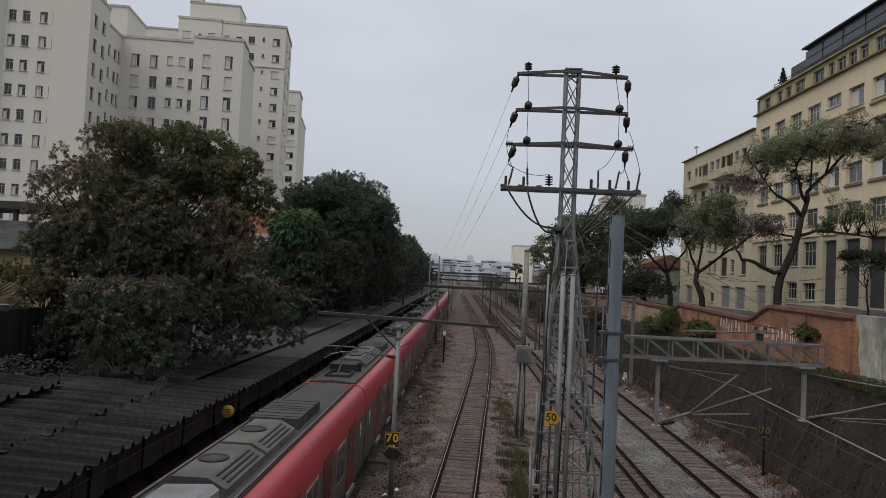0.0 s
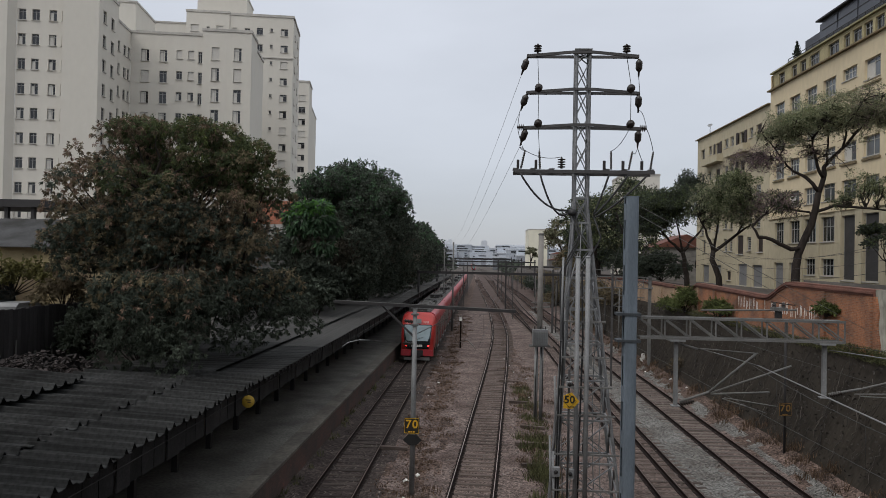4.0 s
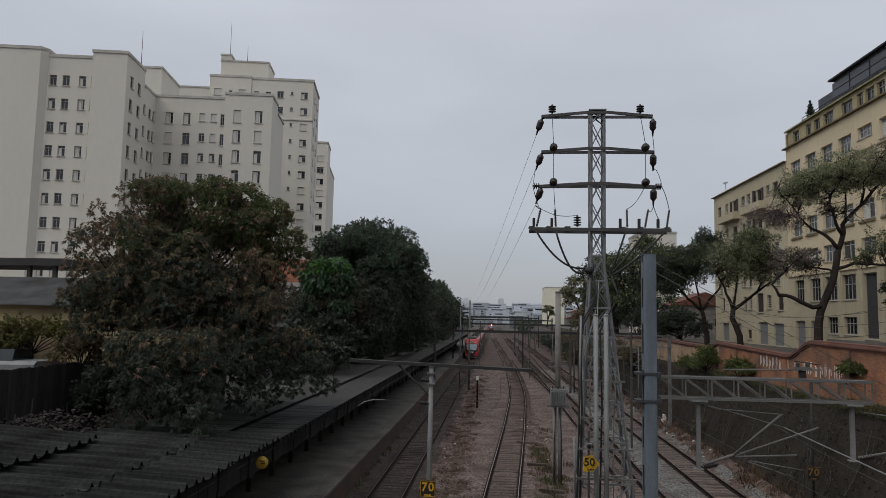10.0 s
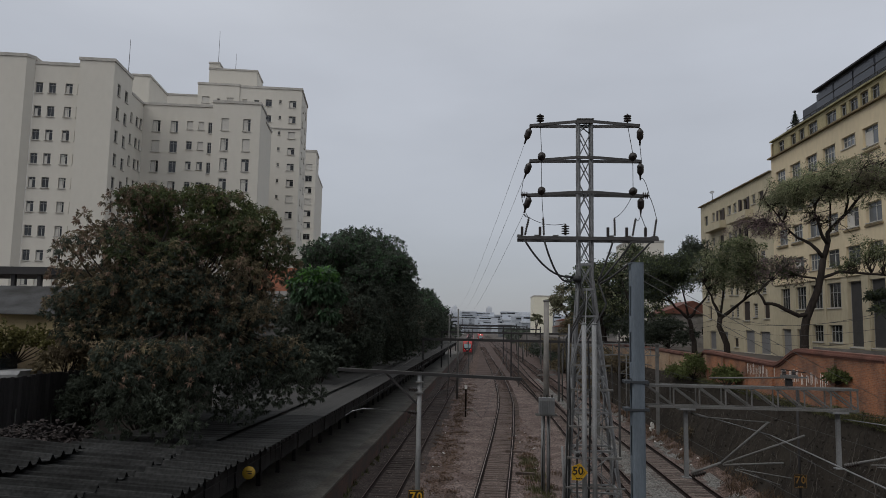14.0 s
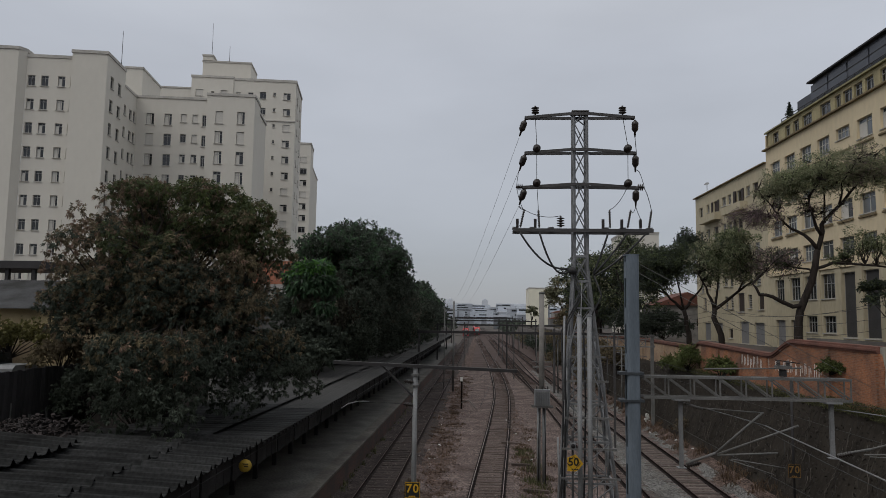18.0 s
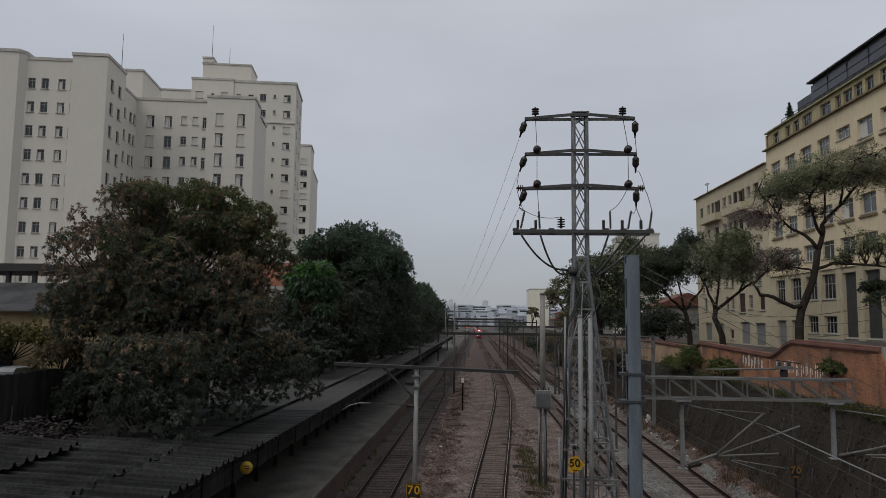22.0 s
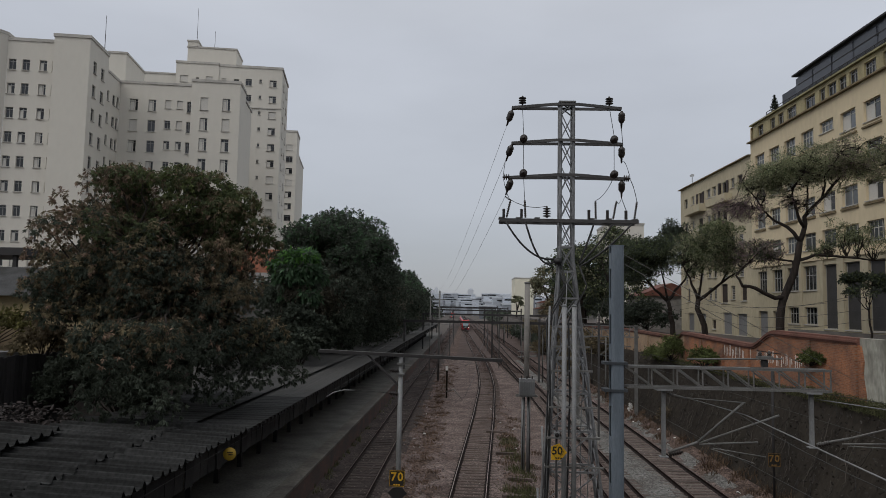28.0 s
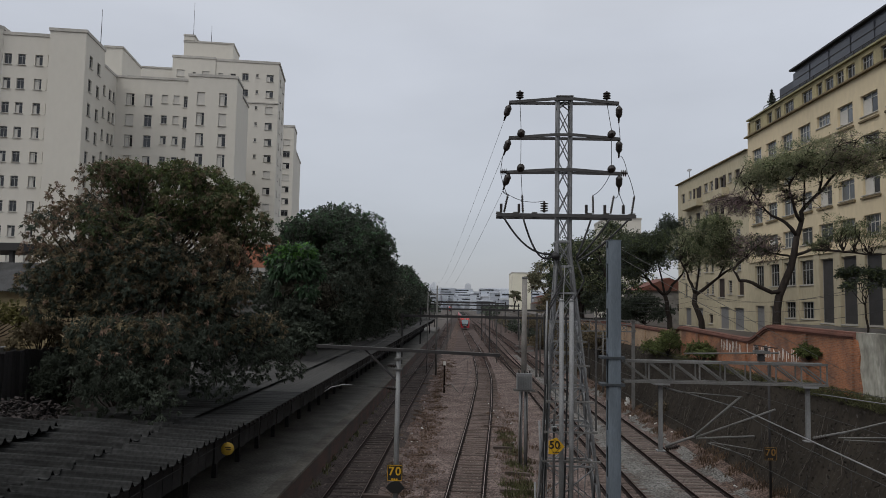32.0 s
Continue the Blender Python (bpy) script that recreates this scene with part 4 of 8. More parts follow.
for p, h, z in ((P0 + V * 5 + U * 0.0, 5.0, 42.5), (C0 + U * 4.3 + V * 2, 6.6, 57.9), (C0 + U * 7.6 + V * 2, 3.4, 56.8)):
    part("aerial", Shape().tube([(p.x, p.y, z), (p.x, p.y, z + h)], [0.05, 0.025], 6), DARK_STEEL, flats)

block = thing("apartment_house", "distant cream apartment block behind the trees", "building")
D0 = Vector((-50.2, 178.0))
facade(block, "front_wall", D0 - U * 3, U, 8.6, 5.6, 53.0, column(6.8, 49.0, 14, 1.7, 1.5, ["shut", "slide", "half"]), PLASTER)
facade(block, "side_wall", D0 + U * 5.6, V, 8, 5.6, 53.0, [], PLASTER)
roof_slab(block, [D0 - U * 3.1 - V * 0.12, D0 + U * 5.75 - V * 0.12, D0 + U * 5.75 + V * 8, D0 - U * 3.1 + V * 8], 53.0, 0.5, PLASTER_TRIM, "parapet")
block2 = thing("apartment_house", "narrow end of a further cream apartment block", "building")
E0 = Vector((-56.4, 218.0))
facade(block2, "front_wall", E0 - U * 2, U, 4.6, 5.6, 55.0, column(3.2, 51.0, 13, 1.2, 1.4, ["shut", "slide"]), PLASTER)
facade(block2, "side_wall", E0 + U * 2.6, V, 20, 5.6, 55.0, [], PLASTER)
roof_slab(block2, [E0 - U * 2.1 - V * 0.12, E0 + U * 2.75 - V * 0.12, E0 + U * 2.75 + V * 20, E0 - U * 2.1 + V * 20], 55.0, 0.5, PLASTER_TRIM, "parapet")

# the yellow office block along the street
office = thing("office_block", "yellow plastered office block with an attic storey over a stained cornice", "building")
FX = 30.0
YN, YF = 22.0, 75.8
L = YF - YN
TURN = Matrix.Translation((FX, YF, 0)) @ Matrix.Rotation(radians(1.09), 4, "Z") @ Matrix.Translation((-FX, -YF, 0))
office.matrix_basis = TURN
wins, low = [], []
for i in range(15):
    m = 2.22 + 3.3 * i
    for k, z in enumerate((23.6, 20.5, 17.5, 14.45)):
        short = k == 0 and i == 4
        wins.append((m, z + (0.7 if short else 0), 2.2, 1.0 if short else 1.62 if z > 15 else 1.5, rw.choice(["grid", "slide", "grid", "half"])))
for m, w in ((2.43, 2.05), (5.85, 2.25), (8.95, 2.2), (12.15, 2.5)):
    low.append((m, 10.9, w, 2.15, "grid"))
    low.append((m, 7.9, w - 0.2, 1.5, "grid") if m > 7 else (m, 6.3, w, 2.7, "roller"))
for i in range(11):
    low.append((15.5 + 3.25 * i, 7.6, 2.15, 5.4, "gate"))
facade(office, "base_wall", (FX, YF), (0, -1), L, 6.1, 13.6, low, PALE_PLASTER, depth=0.3)
facade(office, "street_wall", (FX, YF), (0, -1), L, 13.6, 26.9, wins, YELLOW_PLASTER, depth=0.3, frame_mat=PALE_FRAME, glass=GREY_PANE)
att = [(a0 + w / 2, 27.2, w, 1.15, rw.choice(["grid", "slide"])) for a0, w in ((1.4, 1.35), (4.3, 1.1), (6.05, 1.2), (7.95, 1.9), (11.4, 1.85), (14.0, 0.95), (15.35, 1.4), (17.1, 1.2), (18.7, 1.2))]
att += [(21.6 + 2.5 * i, 27.2, 1.6, 1.15, rw.choice(["grid", "slide"])) for i in range(13)]
facade(office, "attic_wall", (FX + 0.2, YF), (0, -1), L, 26.9, 28.7, att, mat("attic_plaster", (0.40, 0.345, 0.20), 0.9, var=0.3, scale=0.6, stretch=(1, 1, 0.3)), depth=0.25, sill=False)
facade(office, "end_wall", (FX + 14, YF), (-1, 0), 14, 6.1, 28.5, [], YELLOW_PLASTER)
part("cornice", Shape().box(FX - 0.30, FX + 0.25, YN, YF + 0.3, 26.86, 26.99), MOULDING, office)
part("attic_coping", Shape().box(FX - 0.05, FX + 0.7, YN, YF + 0.2, 28.7, 28.84), mat("mossy_coping", (0.30, 0.28, 0.16), 0.9, var=0.35, scale=0.8), office)
part("roof", Shape().box(FX + 0.7, FX + 14, YN, YF, 28.3, 28.5), CONCRETE, office)
part("string_course", Shape().box(FX - 0.14, FX + 0.02, YN, YF, 13.45, 13.75), YELLOW_PLASTER, office)
part("plinth", Shape().box(FX - 0.1, FX + 0.02, YN, YF - 8, 6.1, 7.4), mat("grey_plinth", (0.165, 0.15, 0.135), 0.9, var=0.3, scale=0.6), office)
for i in range(15):
    for z in (23.2, 17.25):
        part("apron", Shape().box(FX - 0.14, FX + 0.02, YF - 2.22 - 3.3 * i - 1.25, YF - 2.22 - 3.3 * i + 1.25, z - 0.07, z + 0.07), MOULDING, office)
for y, w in ((YF - 10.5, 0.22), (YF - 13.9, 0.5), (YF - 17.1, 0.5), (YF - 7.3, 0.3)):
    part("pilaster", Shape().box(FX - 0.08, FX + 0.02, y - w, y + w, 6.1, 13.45), PALE_PLASTER, office)
# slate-clad setback storeys
part("setback_storey", Shape().box(FX + 1.8, FX + 11.8, 20, YF - 3.66, 28.5, 31.1), SLATE, office, "slate-blue clad setback storey")
part("setback_storey", Shape().box(FX + 1.82, FX + 11.78, 20, YF - 6.96, 31.1, 32.0), SLATE, office, "slate-blue clad upper storey")
part("setback_roof", Shape().box(FX + 1.4, FX + 12, 19.5, YF - 6.5, 32.0, 32.15), DARK_STEEL, office)
for i in range(12):
    y = YF - 8.2 - 3.4 * i
    part("cladding_panel", Shape().box(FX + 1.76, FX + 1.8, y - 1.55, y + 1.55, 30.2, 31.75), mat("smoky_glazing", (0.045, 0.05, 0.065), 0.35, var=0.25, scale=0.5) if i == 0 else bpy.data.materials["smoky_glazing"], office, "dark glazed panel")
part("glazing_bar", Shape().box(FX + 1.74, FX + 1.8, 20, YF - 7, 31.0, 31.1), DARK_STEEL, office)
part("balustrade", Shape().bar((FX + 0.3, YF - 3.35, 29.35), (FX + 0.3, 50, 29.35), 0.05).bar((FX + 0.3, YF - 3.35, 29.1), (FX + 0.3, 50, 29.1), 0.04), DARK_STEEL, office)
for i in range(18):
    y = YF - 3.35 - 1.25 * i
    part("baluster", Shape().bar((FX + 0.3, y, 28.84), (FX + 0.3, y, 29.35), 0.05), DARK_STEEL, office)

wing = thing("apartment_wing", "plain pale yellow wing with brown shutters and louvred windows", "building")
WY = 99.25
wing.matrix_basis = TURN
ww = []
top = [(21.2, 1.35, 1.6, "slide"), (18.4, 1.1, 1.1, "louvre"), (15.5, 1.6, 1.4, "dark"), (12.6, 1.3, 1.1, "louvre"), (10.75, 1.2, 1.2, "louvre"), (7.55, 1.5, 1.4, "flap"), (5.0, 1.1, 1.1, "louvre"), (2.9, 1.4, 1.35, "dark")]
for r in range(5):
    z = 24.05 - 3.3 * r
    if z - 1.6 > 12.2:
        ww += [(WY - YF - m, z - h, w, h, k if r < 2 else rw.choice(["slide", "louvre", "louvre"])) for m, w, h, k in top]
for m, w, b, h, k in ((3.2, 1.0, 10.2, 1.7, "dark"), (11.0, 1.1, 10.3, 1.5, "louvre"), (12.7, 1.1, 10.3, 1.5, "louvre"), (15.6, 2.0, 9.9, 2.2, "dark"), (18.2, 1.2, 10.3, 1.5, "louvre"), (21.2, 1.5, 10.1, 1.8, "dark"), (7.0, 1.3, 10.2, 1.7, "louvre"), (4.0, 2.4, 6.3, 2.3, "roller"), (8.4, 2.2, 6.3, 2.3, "roller"), (12.2, 1.3, 6.8, 1.1, "dark"), (16.4, 2.6, 6.3, 2.5, "roller"), (20.6, 2.6, 6.3, 2.4, "roller")):
    ww.append((m, b, w, h, k))
facade(wing, "street_wall", (FX, WY), (0, -1), WY - YF - 0.02, 6.1, 25.6, ww, PALE_PLASTER, depth=0.25)
facade(wing, "end_wall", (FX + 12, WY), (-1, 0), 12, 6.1, 25.6, [], PALE_PLASTER)
part("roof", Shape().box(FX - 0.3, FX + 12.3, YF + 0.02, WY + 0.3, 25.6, 25.71), MOULDING, wing)
for y0, y1 in ((YF + 13.6, YF + 19.6), (YF + 5.2, YF + 11.4)):
    part("balcony", Shape().box(FX - 0.85, FX - 0.01, y0, y1, 21.5, 22.4), PALE_PLASTER, wing)
for m, w in ((15.5, 0.5), (7.55, 0.6)):  # brown shutters folded back beside the openings
    for sgn in (-1, 1):
        y = YF + m + sgn * 1.15
        part("shutter", Shape().box(FX - 0.1, FX - 0.04, y - w / 2, y + w / 2, 22.6, 24.05), BROWN_WOOD, wing)
dish = thing("satellite_dish", "grey satellite dish on the roof edge", "satellite dish")
part("dish", Shape().lathe([(0.02, 0), (0.16, 0.03), (0.27, 0.08), (0.32, 0.13), (0.3, 0.13), (0.16, 0.05), (0.02, 0.02)], (FX + 0.0, 95.5, 27.0), (-0.4, -0.6, 0.7)), GALV, dish)
part("stand", Shape().tube([(FX + 0.0, 95.5, 25.7), (FX + 0.0, 95.5, 27.0)], 0.04), GALV_DULL, dish)

# the building at y = 300 has its plaster paled for haze
for i, (x, y, w, dp, h, m, lab) in enumerate(((25, 104, 9, 8, 5.0, HOUSE_DIM, "small pale house with a tiled roof beyond the office"), (27.5, 140, 7, 12, 19.6, PLASTER, "white block of flats behind the street trees"), (19.8, 300, 8.0, 20, 15.4, mat("haze_paled_plaster", (0.70, 0.67, 0.55), 0.9, var=0.1, scale=0.2), "distant pale yellow building beside the line"))):
    hs = thing("house", lab, "building")
    if h < 10:
        facade(hs, "front_wall", (x, y), (1, 0), w, 5.8, 6 + h, [(w * 0.3, 8, 1.0, 1.2, "slide"), (w * 0.7, 8, 1.0, 1.2, "slide")], m)
        facade(hs, "side_wall", (x, y + dp), (0, -1), dp, 5.8, 6 + h, [(dp * 0.5, 8, 1.0, 1.2, "slide")], m)
        roof = Shape().add([(x - 0.4, y - 0.4, 6 + h), (x + w + 0.4, y - 0.4, 6 + h), (x + w + 0.4, y + dp + 0.4, 6 + h), (x - 0.4, y + dp + 0.4, 6 + h), (x + w / 2, y - 0.4, 7.9 + h), (x + w / 2, y + dp + 0.4, 7.9 + h)],
                           [(0, 4, 5, 3), (1, 2, 5, 4), (0, 1, 4), (3, 5, 2), (0, 3, 2, 1)])
        part("roof", roof, mat("clay_tile_roof", (0.15, 0.060, 0.043), 0.9, var=0.35, scale=1, stretch=(1, 5, 1)), hs, "orange clay tile roof")
    else:
        ws = [(w * a, 6 + 3 * f, 1.2, 1.3, "slide") for a in (0.2, 0.5, 0.8) for f in range(1, int(h / 3))]
        if y > 200:
            part("wall", Shape().box(x, x + w, y, y + dp, -0.5, 6 + h), m, hs)
        else:
            facade(hs, "front_wall", (x, y), (1, 0), w, 5.8, 6 + h, ws, m)
            facade(hs, "side_wall", (x, y + dp), (0, -1), dp, 5.8, 6 + h, [(dp * a, 6 + 3 * f, 1.2, 1.3, "slide") for a in (0.25, 0.6) for f in range(1, int(h / 3))], m)
        roof_slab(hs, [(x - 0.1, y - 0.1), (x + w + 0.1, y - 0.1), (x + w + 0.1, y + dp), (x - 0.1, y + dp)], 6 + h, 0.4, PLASTER_TRIM)

# ---- trees ----
def squarish(d, p):
    """The direction d stretched out to a rounded box."""
    return d / (abs(d.x) ** p + abs(d.y) ** p + abs(d.z) ** p) ** (1 / p)


def leaf_mesh(name, centres, size, seed, lean=None, aspect=0.5, droop=0.3):
    """Many small leaves, one rhombus each."""
    r = np.random.RandomState(seed)
    n = len(centres)
    a = r.normal(size=(n, 3))
    a[:, 2] -= droop * 2
    if lean is not None:
        a += lean * 1.2
    a /= np.linalg.norm(a, axis=1)[:, None]
    b = np.cross(a, r.normal(size=(n, 3)) + np.array([0, 0, 0.01]))
    b /= np.linalg.norm(b, axis=1)[:, None]
    s = size * r.uniform(0.6, 1.3, n)[:, None]
    co = np.stack([centres - a * s * 0.5, centres + b * s * aspect * 0.5, centres + a * s * 0.5, centres - b * s * aspect * 0.5], 1).reshape(-1, 3)
    me = bpy.data.meshes.new(name)
    me.vertices.add(4 * n)
    me.vertices.foreach_set("co", co.ravel().astype(np.float32))
    me.loops.add(4 * n)
    me.loops.foreach_set("vertex_index", np.arange(4 * n, dtype=np.int32))
    me.polygons.add(n)
    me.polygons.foreach_set("loop_start", np.arange(0, 4 * n, 4, dtype=np.int32))
    me.update(calc_edges=True)
    return me


def clump_points(lumps, n, seed, twigs=30, spread=0.07):
    """Leaf places: lumps of (centre, radii), each made of short sagging sprays with gaps between."""
    r = np.random.RandomState(seed)
    vol = np.array([l[1][0] * l[1][1] * l[1][2] for l in lumps]) ** 0.7
    counts = (n * vol / vol.sum()).astype(int) + 1
    pts, outs = [], []
    for (c, rad), k in zip(lumps, counts):
        d = r.normal(size=(twigs, 3))
        d[:, 2] = d[:, 2] * 0.7 + 0.45
        d /= np.linalg.norm(d, axis=1)[:, None]
        side = r.normal(size=(twigs, 3)) * 0.22
        reach = r.uniform(0.75, 1.08, twigs)[:, None]
        pick = r.randint(0, twigs, k)
        u = r.uniform(0.25, 1.0, k)[:, None] ** 0.7
        p = d[pick] * reach[pick] * u + side[pick] * u * u + np.clip(r.normal(size=(k, 3)), -1.6, 1.6) * spread * (1.5 - u)
        p[:, 2:] -= 0.22 * u * u * (1 - np.abs(d[pick][:, 2:]))
        pts.append(np.array(c) + p * np.array(rad))
        outs.append(d[pick])
    return np.concatenate(pts), np.concatenate(outs)


def tuft_mesh(name, lumps, n, per, size, seed, aspect=0.3, droop=0.5, reach=0.5):
    """Leaves in n tufts on the skin of the lumps: in each, some leaves spread from one shoot and hang."""
    r = np.random.RandomState(seed)
    vol = np.array([l[1][0] * l[1][1] for l in lumps])
    pick = r.choice(len(lumps), n, p=vol / vol.sum())
    c = np.array([l[0] for l in lumps])[pick]
    rad = np.array([l[1] for l in lumps])[pick]
    d = r.normal(size=(n, 3))
    d[:, 2] = d[:, 2] * 0.8 + 0.3
    d /= np.linalg.norm(d, axis=1)[:, None]
    base = c + d * rad * r.uniform(0.7, 1.05, n)[:, None]
    base, d = np.repeat(base, per, 0), np.repeat(d, per, 0)
    m = n * per
    a = d * 0.7 + r.normal(size=(m, 3)) * 0.75
    a[:, 2] -= droop
    a /= np.linalg.norm(a, axis=1)[:, None]
    w = np.cross(a, d + r.normal(size=(m, 3)) * 0.5)
    w /= np.linalg.norm(w, axis=1)[:, None] + 1e-6
    sz = size * r.uniform(0.65, 1.2, m)[:, None]
    o = base + a * sz * reach * r.uniform(0.0, 0.5, m)[:, None]
    tip = o + a * sz
    tip[:, 2] -= sz[:, 0] * droop * 0.25
    mid = o + a * sz * 0.45
    co = np.stack([o, mid + w * sz * aspect * 0.5, tip, mid - w * sz * aspect * 0.5], 1).reshape(-1, 3)
    me = bpy.data.meshes.new(name)
    me.vertices.add(4 * m)
    me.vertices.foreach_set("co", co.ravel().astype(np.float32))
    me.loops.add(4 * m)
    me.loops.foreach_set("vertex_index", np.arange(4 * m, dtype=np.int32))
    me.polygons.add(m)
    me.polygons.foreach_set("loop_start", np.arange(0, 4 * m, 4, dtype=np.int32))
    me.update(calc_edges=True)
    return me


def lumps_in(c, r, n, seed, size=(0.22, 0.36), low=-0.75, inner=0.45, p=2.0):
    q = random.Random(seed)
    out = []
    while len(out) < n:
        d = Vector((q.gauss(0, 1), q.gauss(0, 1), q.gauss(0, 1))).normalized()
        if d.z < low:
            continue
        d = squarish(d, p)
        k = q.uniform(inner, 0.86)
        s = q.uniform(*size)
        m = (r[0] + r[1] + r[2]) / 3 * s
        out.append(((c[0] + d.x * r[0] * k, c[1] + d.y * r[1] * k, c[2] + d.z * r[2] * k), (m * 1.15, m * 1.15, m * 0.85)))
    return out


def limb(points, r0, r1, seed=0, wob=0.06):
    """A crooked tapering limb through the points."""
    q = random.Random(seed)
    pts = [Vector(p) for p in points]
    fine = []
    for a, b in zip(pts, pts[1:]):
        k = max(2, int((b - a).length / 0.7))
        for i in range(k):
            p = a.lerp(b, i / k)
            fine.append(p + Vector((q.gauss(0, wob), q.gauss(0, wob), q.gauss(0, wob * 0.6))) * (1 if fine else 0))
    fine.append(pts[-1])
    return fine, [r0 + (r1 - r0) * i / (len(fine) - 1) for i in range(len(fine))]


def tree(label, base, fork_z, crown, n_lumps, mixes, n, size, trunk_r, seed, group="", name="tree", limbs=7, extra=(), low=-0.75, lump_size=(0.22, 0.36), leaf_aspect=0.5, core=0, boxy=2.4, droop=0.3, inner=0.6, core_k=0.72, keep=None, tuft=0):
    c, r = crown
    t = thing(name, label, "tree", group)
    fork = Vector((base[0] * 0.6 + c[0] * 0.4, base[1] * 0.6 + c[1] * 0.4, fork_z))
    p, rad = limb([base, fork], trunk_r * 1.15, trunk_r * 0.8, seed)
    rad[0] *= 1.3
    part("trunk", Shape().tube(p, rad, 10), BARK, t)
    lumps = lumps_in(c, r, n_lumps, seed, low=low, size=lump_size, p=boxy, inner=inner)
    if keep:
        lumps = [l for l in lumps if keep(l[0])]
    lumps += list(extra)
    q = random.Random(seed + 5)
    heads = []
    for i in range(limbs):
        a = 2 * math.pi * (i + q.uniform(-0.3, 0.3)) / limbs
        k = q.uniform(0.3, 0.55)
        e = Vector((c[0] + math.cos(a) * r[0] * k, c[1] + math.sin(a) * r[1] * k, c[2] + r[2] * q.uniform(-0.35, 0.25)))
        p, rad = limb([fork, fork.lerp(e, 0.5) + Vector((0, 0, -0.2)), e], trunk_r * 0.55, trunk_r * 0.2, seed + i)
        part("limb", Shape().tube(p, rad, 7), BARK, t)
        heads.append(e)
    tw = Shape()
    for i, (lc, lr) in enumerate(lumps):
        h = min(heads, key=lambda e: (e - Vector(lc)).length)
        p, rad = limb([h, h.lerp(Vector(lc), 0.55), lc], trunk_r * 0.2, 0.015, seed + 50 + i, 0.1)
        tw.tube(p, rad, 5)
    tagged(part("branch", tw, BARK, t), kind="stuff")
    if core:
        pts, outs = clump_points(lumps_in((c[0], c[1], c[2] - 0.1 * r[2]), (r[0] * core_k, r[1] * core_k, r[2] * core_k), 26, seed + 9, size=(0.3, 0.45), low=-0.9, inner=0.1, p=boxy), core, seed + 77, spread=0.3)
        tagged(part("inner_foliage", leaf_mesh("inner_foliage", pts, size, seed + 78, outs, aspect=0.36), LEAF_CORE, t), kind="stuff").data.materials.append(LEAF_CORE)
    for i, (m, share, sub) in enumerate(mixes):
        use = [l for k, l in enumerate(lumps) if sub is None or sub(l)]
        if not use:
            continue
        if tuft:
            me = tuft_mesh("foliage", use, int(n * share / tuft), tuft, size, seed * 7 + i, leaf_aspect, droop)
        else:
            pts, outs = clump_points(use, int(n * share), seed * 7 + i)
            me = leaf_mesh("foliage", pts, size, seed + i, outs, aspect=leaf_aspect, droop=droop)
        me.materials.append(m)
        tagged(part("foliage", me, m, t), kind="stuff")
    return t


hanging = [((-9.7, 29.0, 12.8), 1.1), ((-9.0, 29.2, 11.9), 1.0), ((-10.7, 28.9, 13.4), 1.1), ((-12.0, 28.8, 13.7), 1.1), ((-8.0, 28.6, 6.1), 1.1), ((-9.0, 28.8, 7.4), 1.0), ((-9.4, 29.0, 9.0), 0.8), ((-9.4, 28.0, 6.6), 1.1), ((-9.2, 29.5, 5.9), 1.2), ((-7.5, 28.9, 6.6), 0.7), ((-10.6, 27.6, 5.8), 1.2), ((-11.6, 26.0, 6.4), 1.1), ((-9.3, 26.8, 5.5), 0.9)]
hanging += [((-12.2 + 0.75 * (i % 4), 23.0 + 0.5 * (i % 3), 5.35 + 0.72 * (i // 4)), 0.72 + 0.05 * (i % 5)) for i in range(16)]  # the low bough over the roof
hanging += [((-7.3, 28.8, 6.7), 0.7), ((-7.0, 29.0, 5.9), 0.6), ((-7.9, 28.6, 7.7), 0.8), ((-12.4, 27.0, 7.4), 1.1), ((-10.9, 26.6, 7.9), 1.1), ((-9.7, 26.6, 7.2), 1.0), ((-13.6, 26.6, 8.2), 1.0)]
hanging += [((-12.4 + 0.9 * i, 25.4 + 0.3 * (i % 2), 7.0 + 0.35 * (i % 3)), 0.8) for i in range(4)]
hanging += [((-17.4, 29.4, 12.0), 0.85), ((-17.8, 29.0, 10.6), 0.8), ((-16.9, 29.0, 12.9), 0.8), ((-15.6, 28.8, 13.7), 0.85), ((-17.6, 28.6, 9.3), 0.85), ((-14.2, 28.6, 13.9), 0.8)]
hanging += [((-13.2, 26.0, 10.4), 0.9), ((-12.2, 25.8, 10.7), 0.8), ((-11.4, 26.0, 10.2), 0.9), ((-12.3, 25.7, 9.8), 0.9), ((-14.4, 26.2, 9.0), 0.8), ((-11.6, 26.0, 8.7), 0.8), ((-12.5, 25.8, 8.7), 0.8), ((-13.5, 26.0, 8.2), 0.8), ((-9.9, 26.6, 8.5), 0.8), ((-15.3, 26.8, 8.6), 0.7), ((-9.2, 27.0, 9.4), 0.7), ((-10.6, 26.2, 9.4), 0.8)]  # boughs towards the tracks
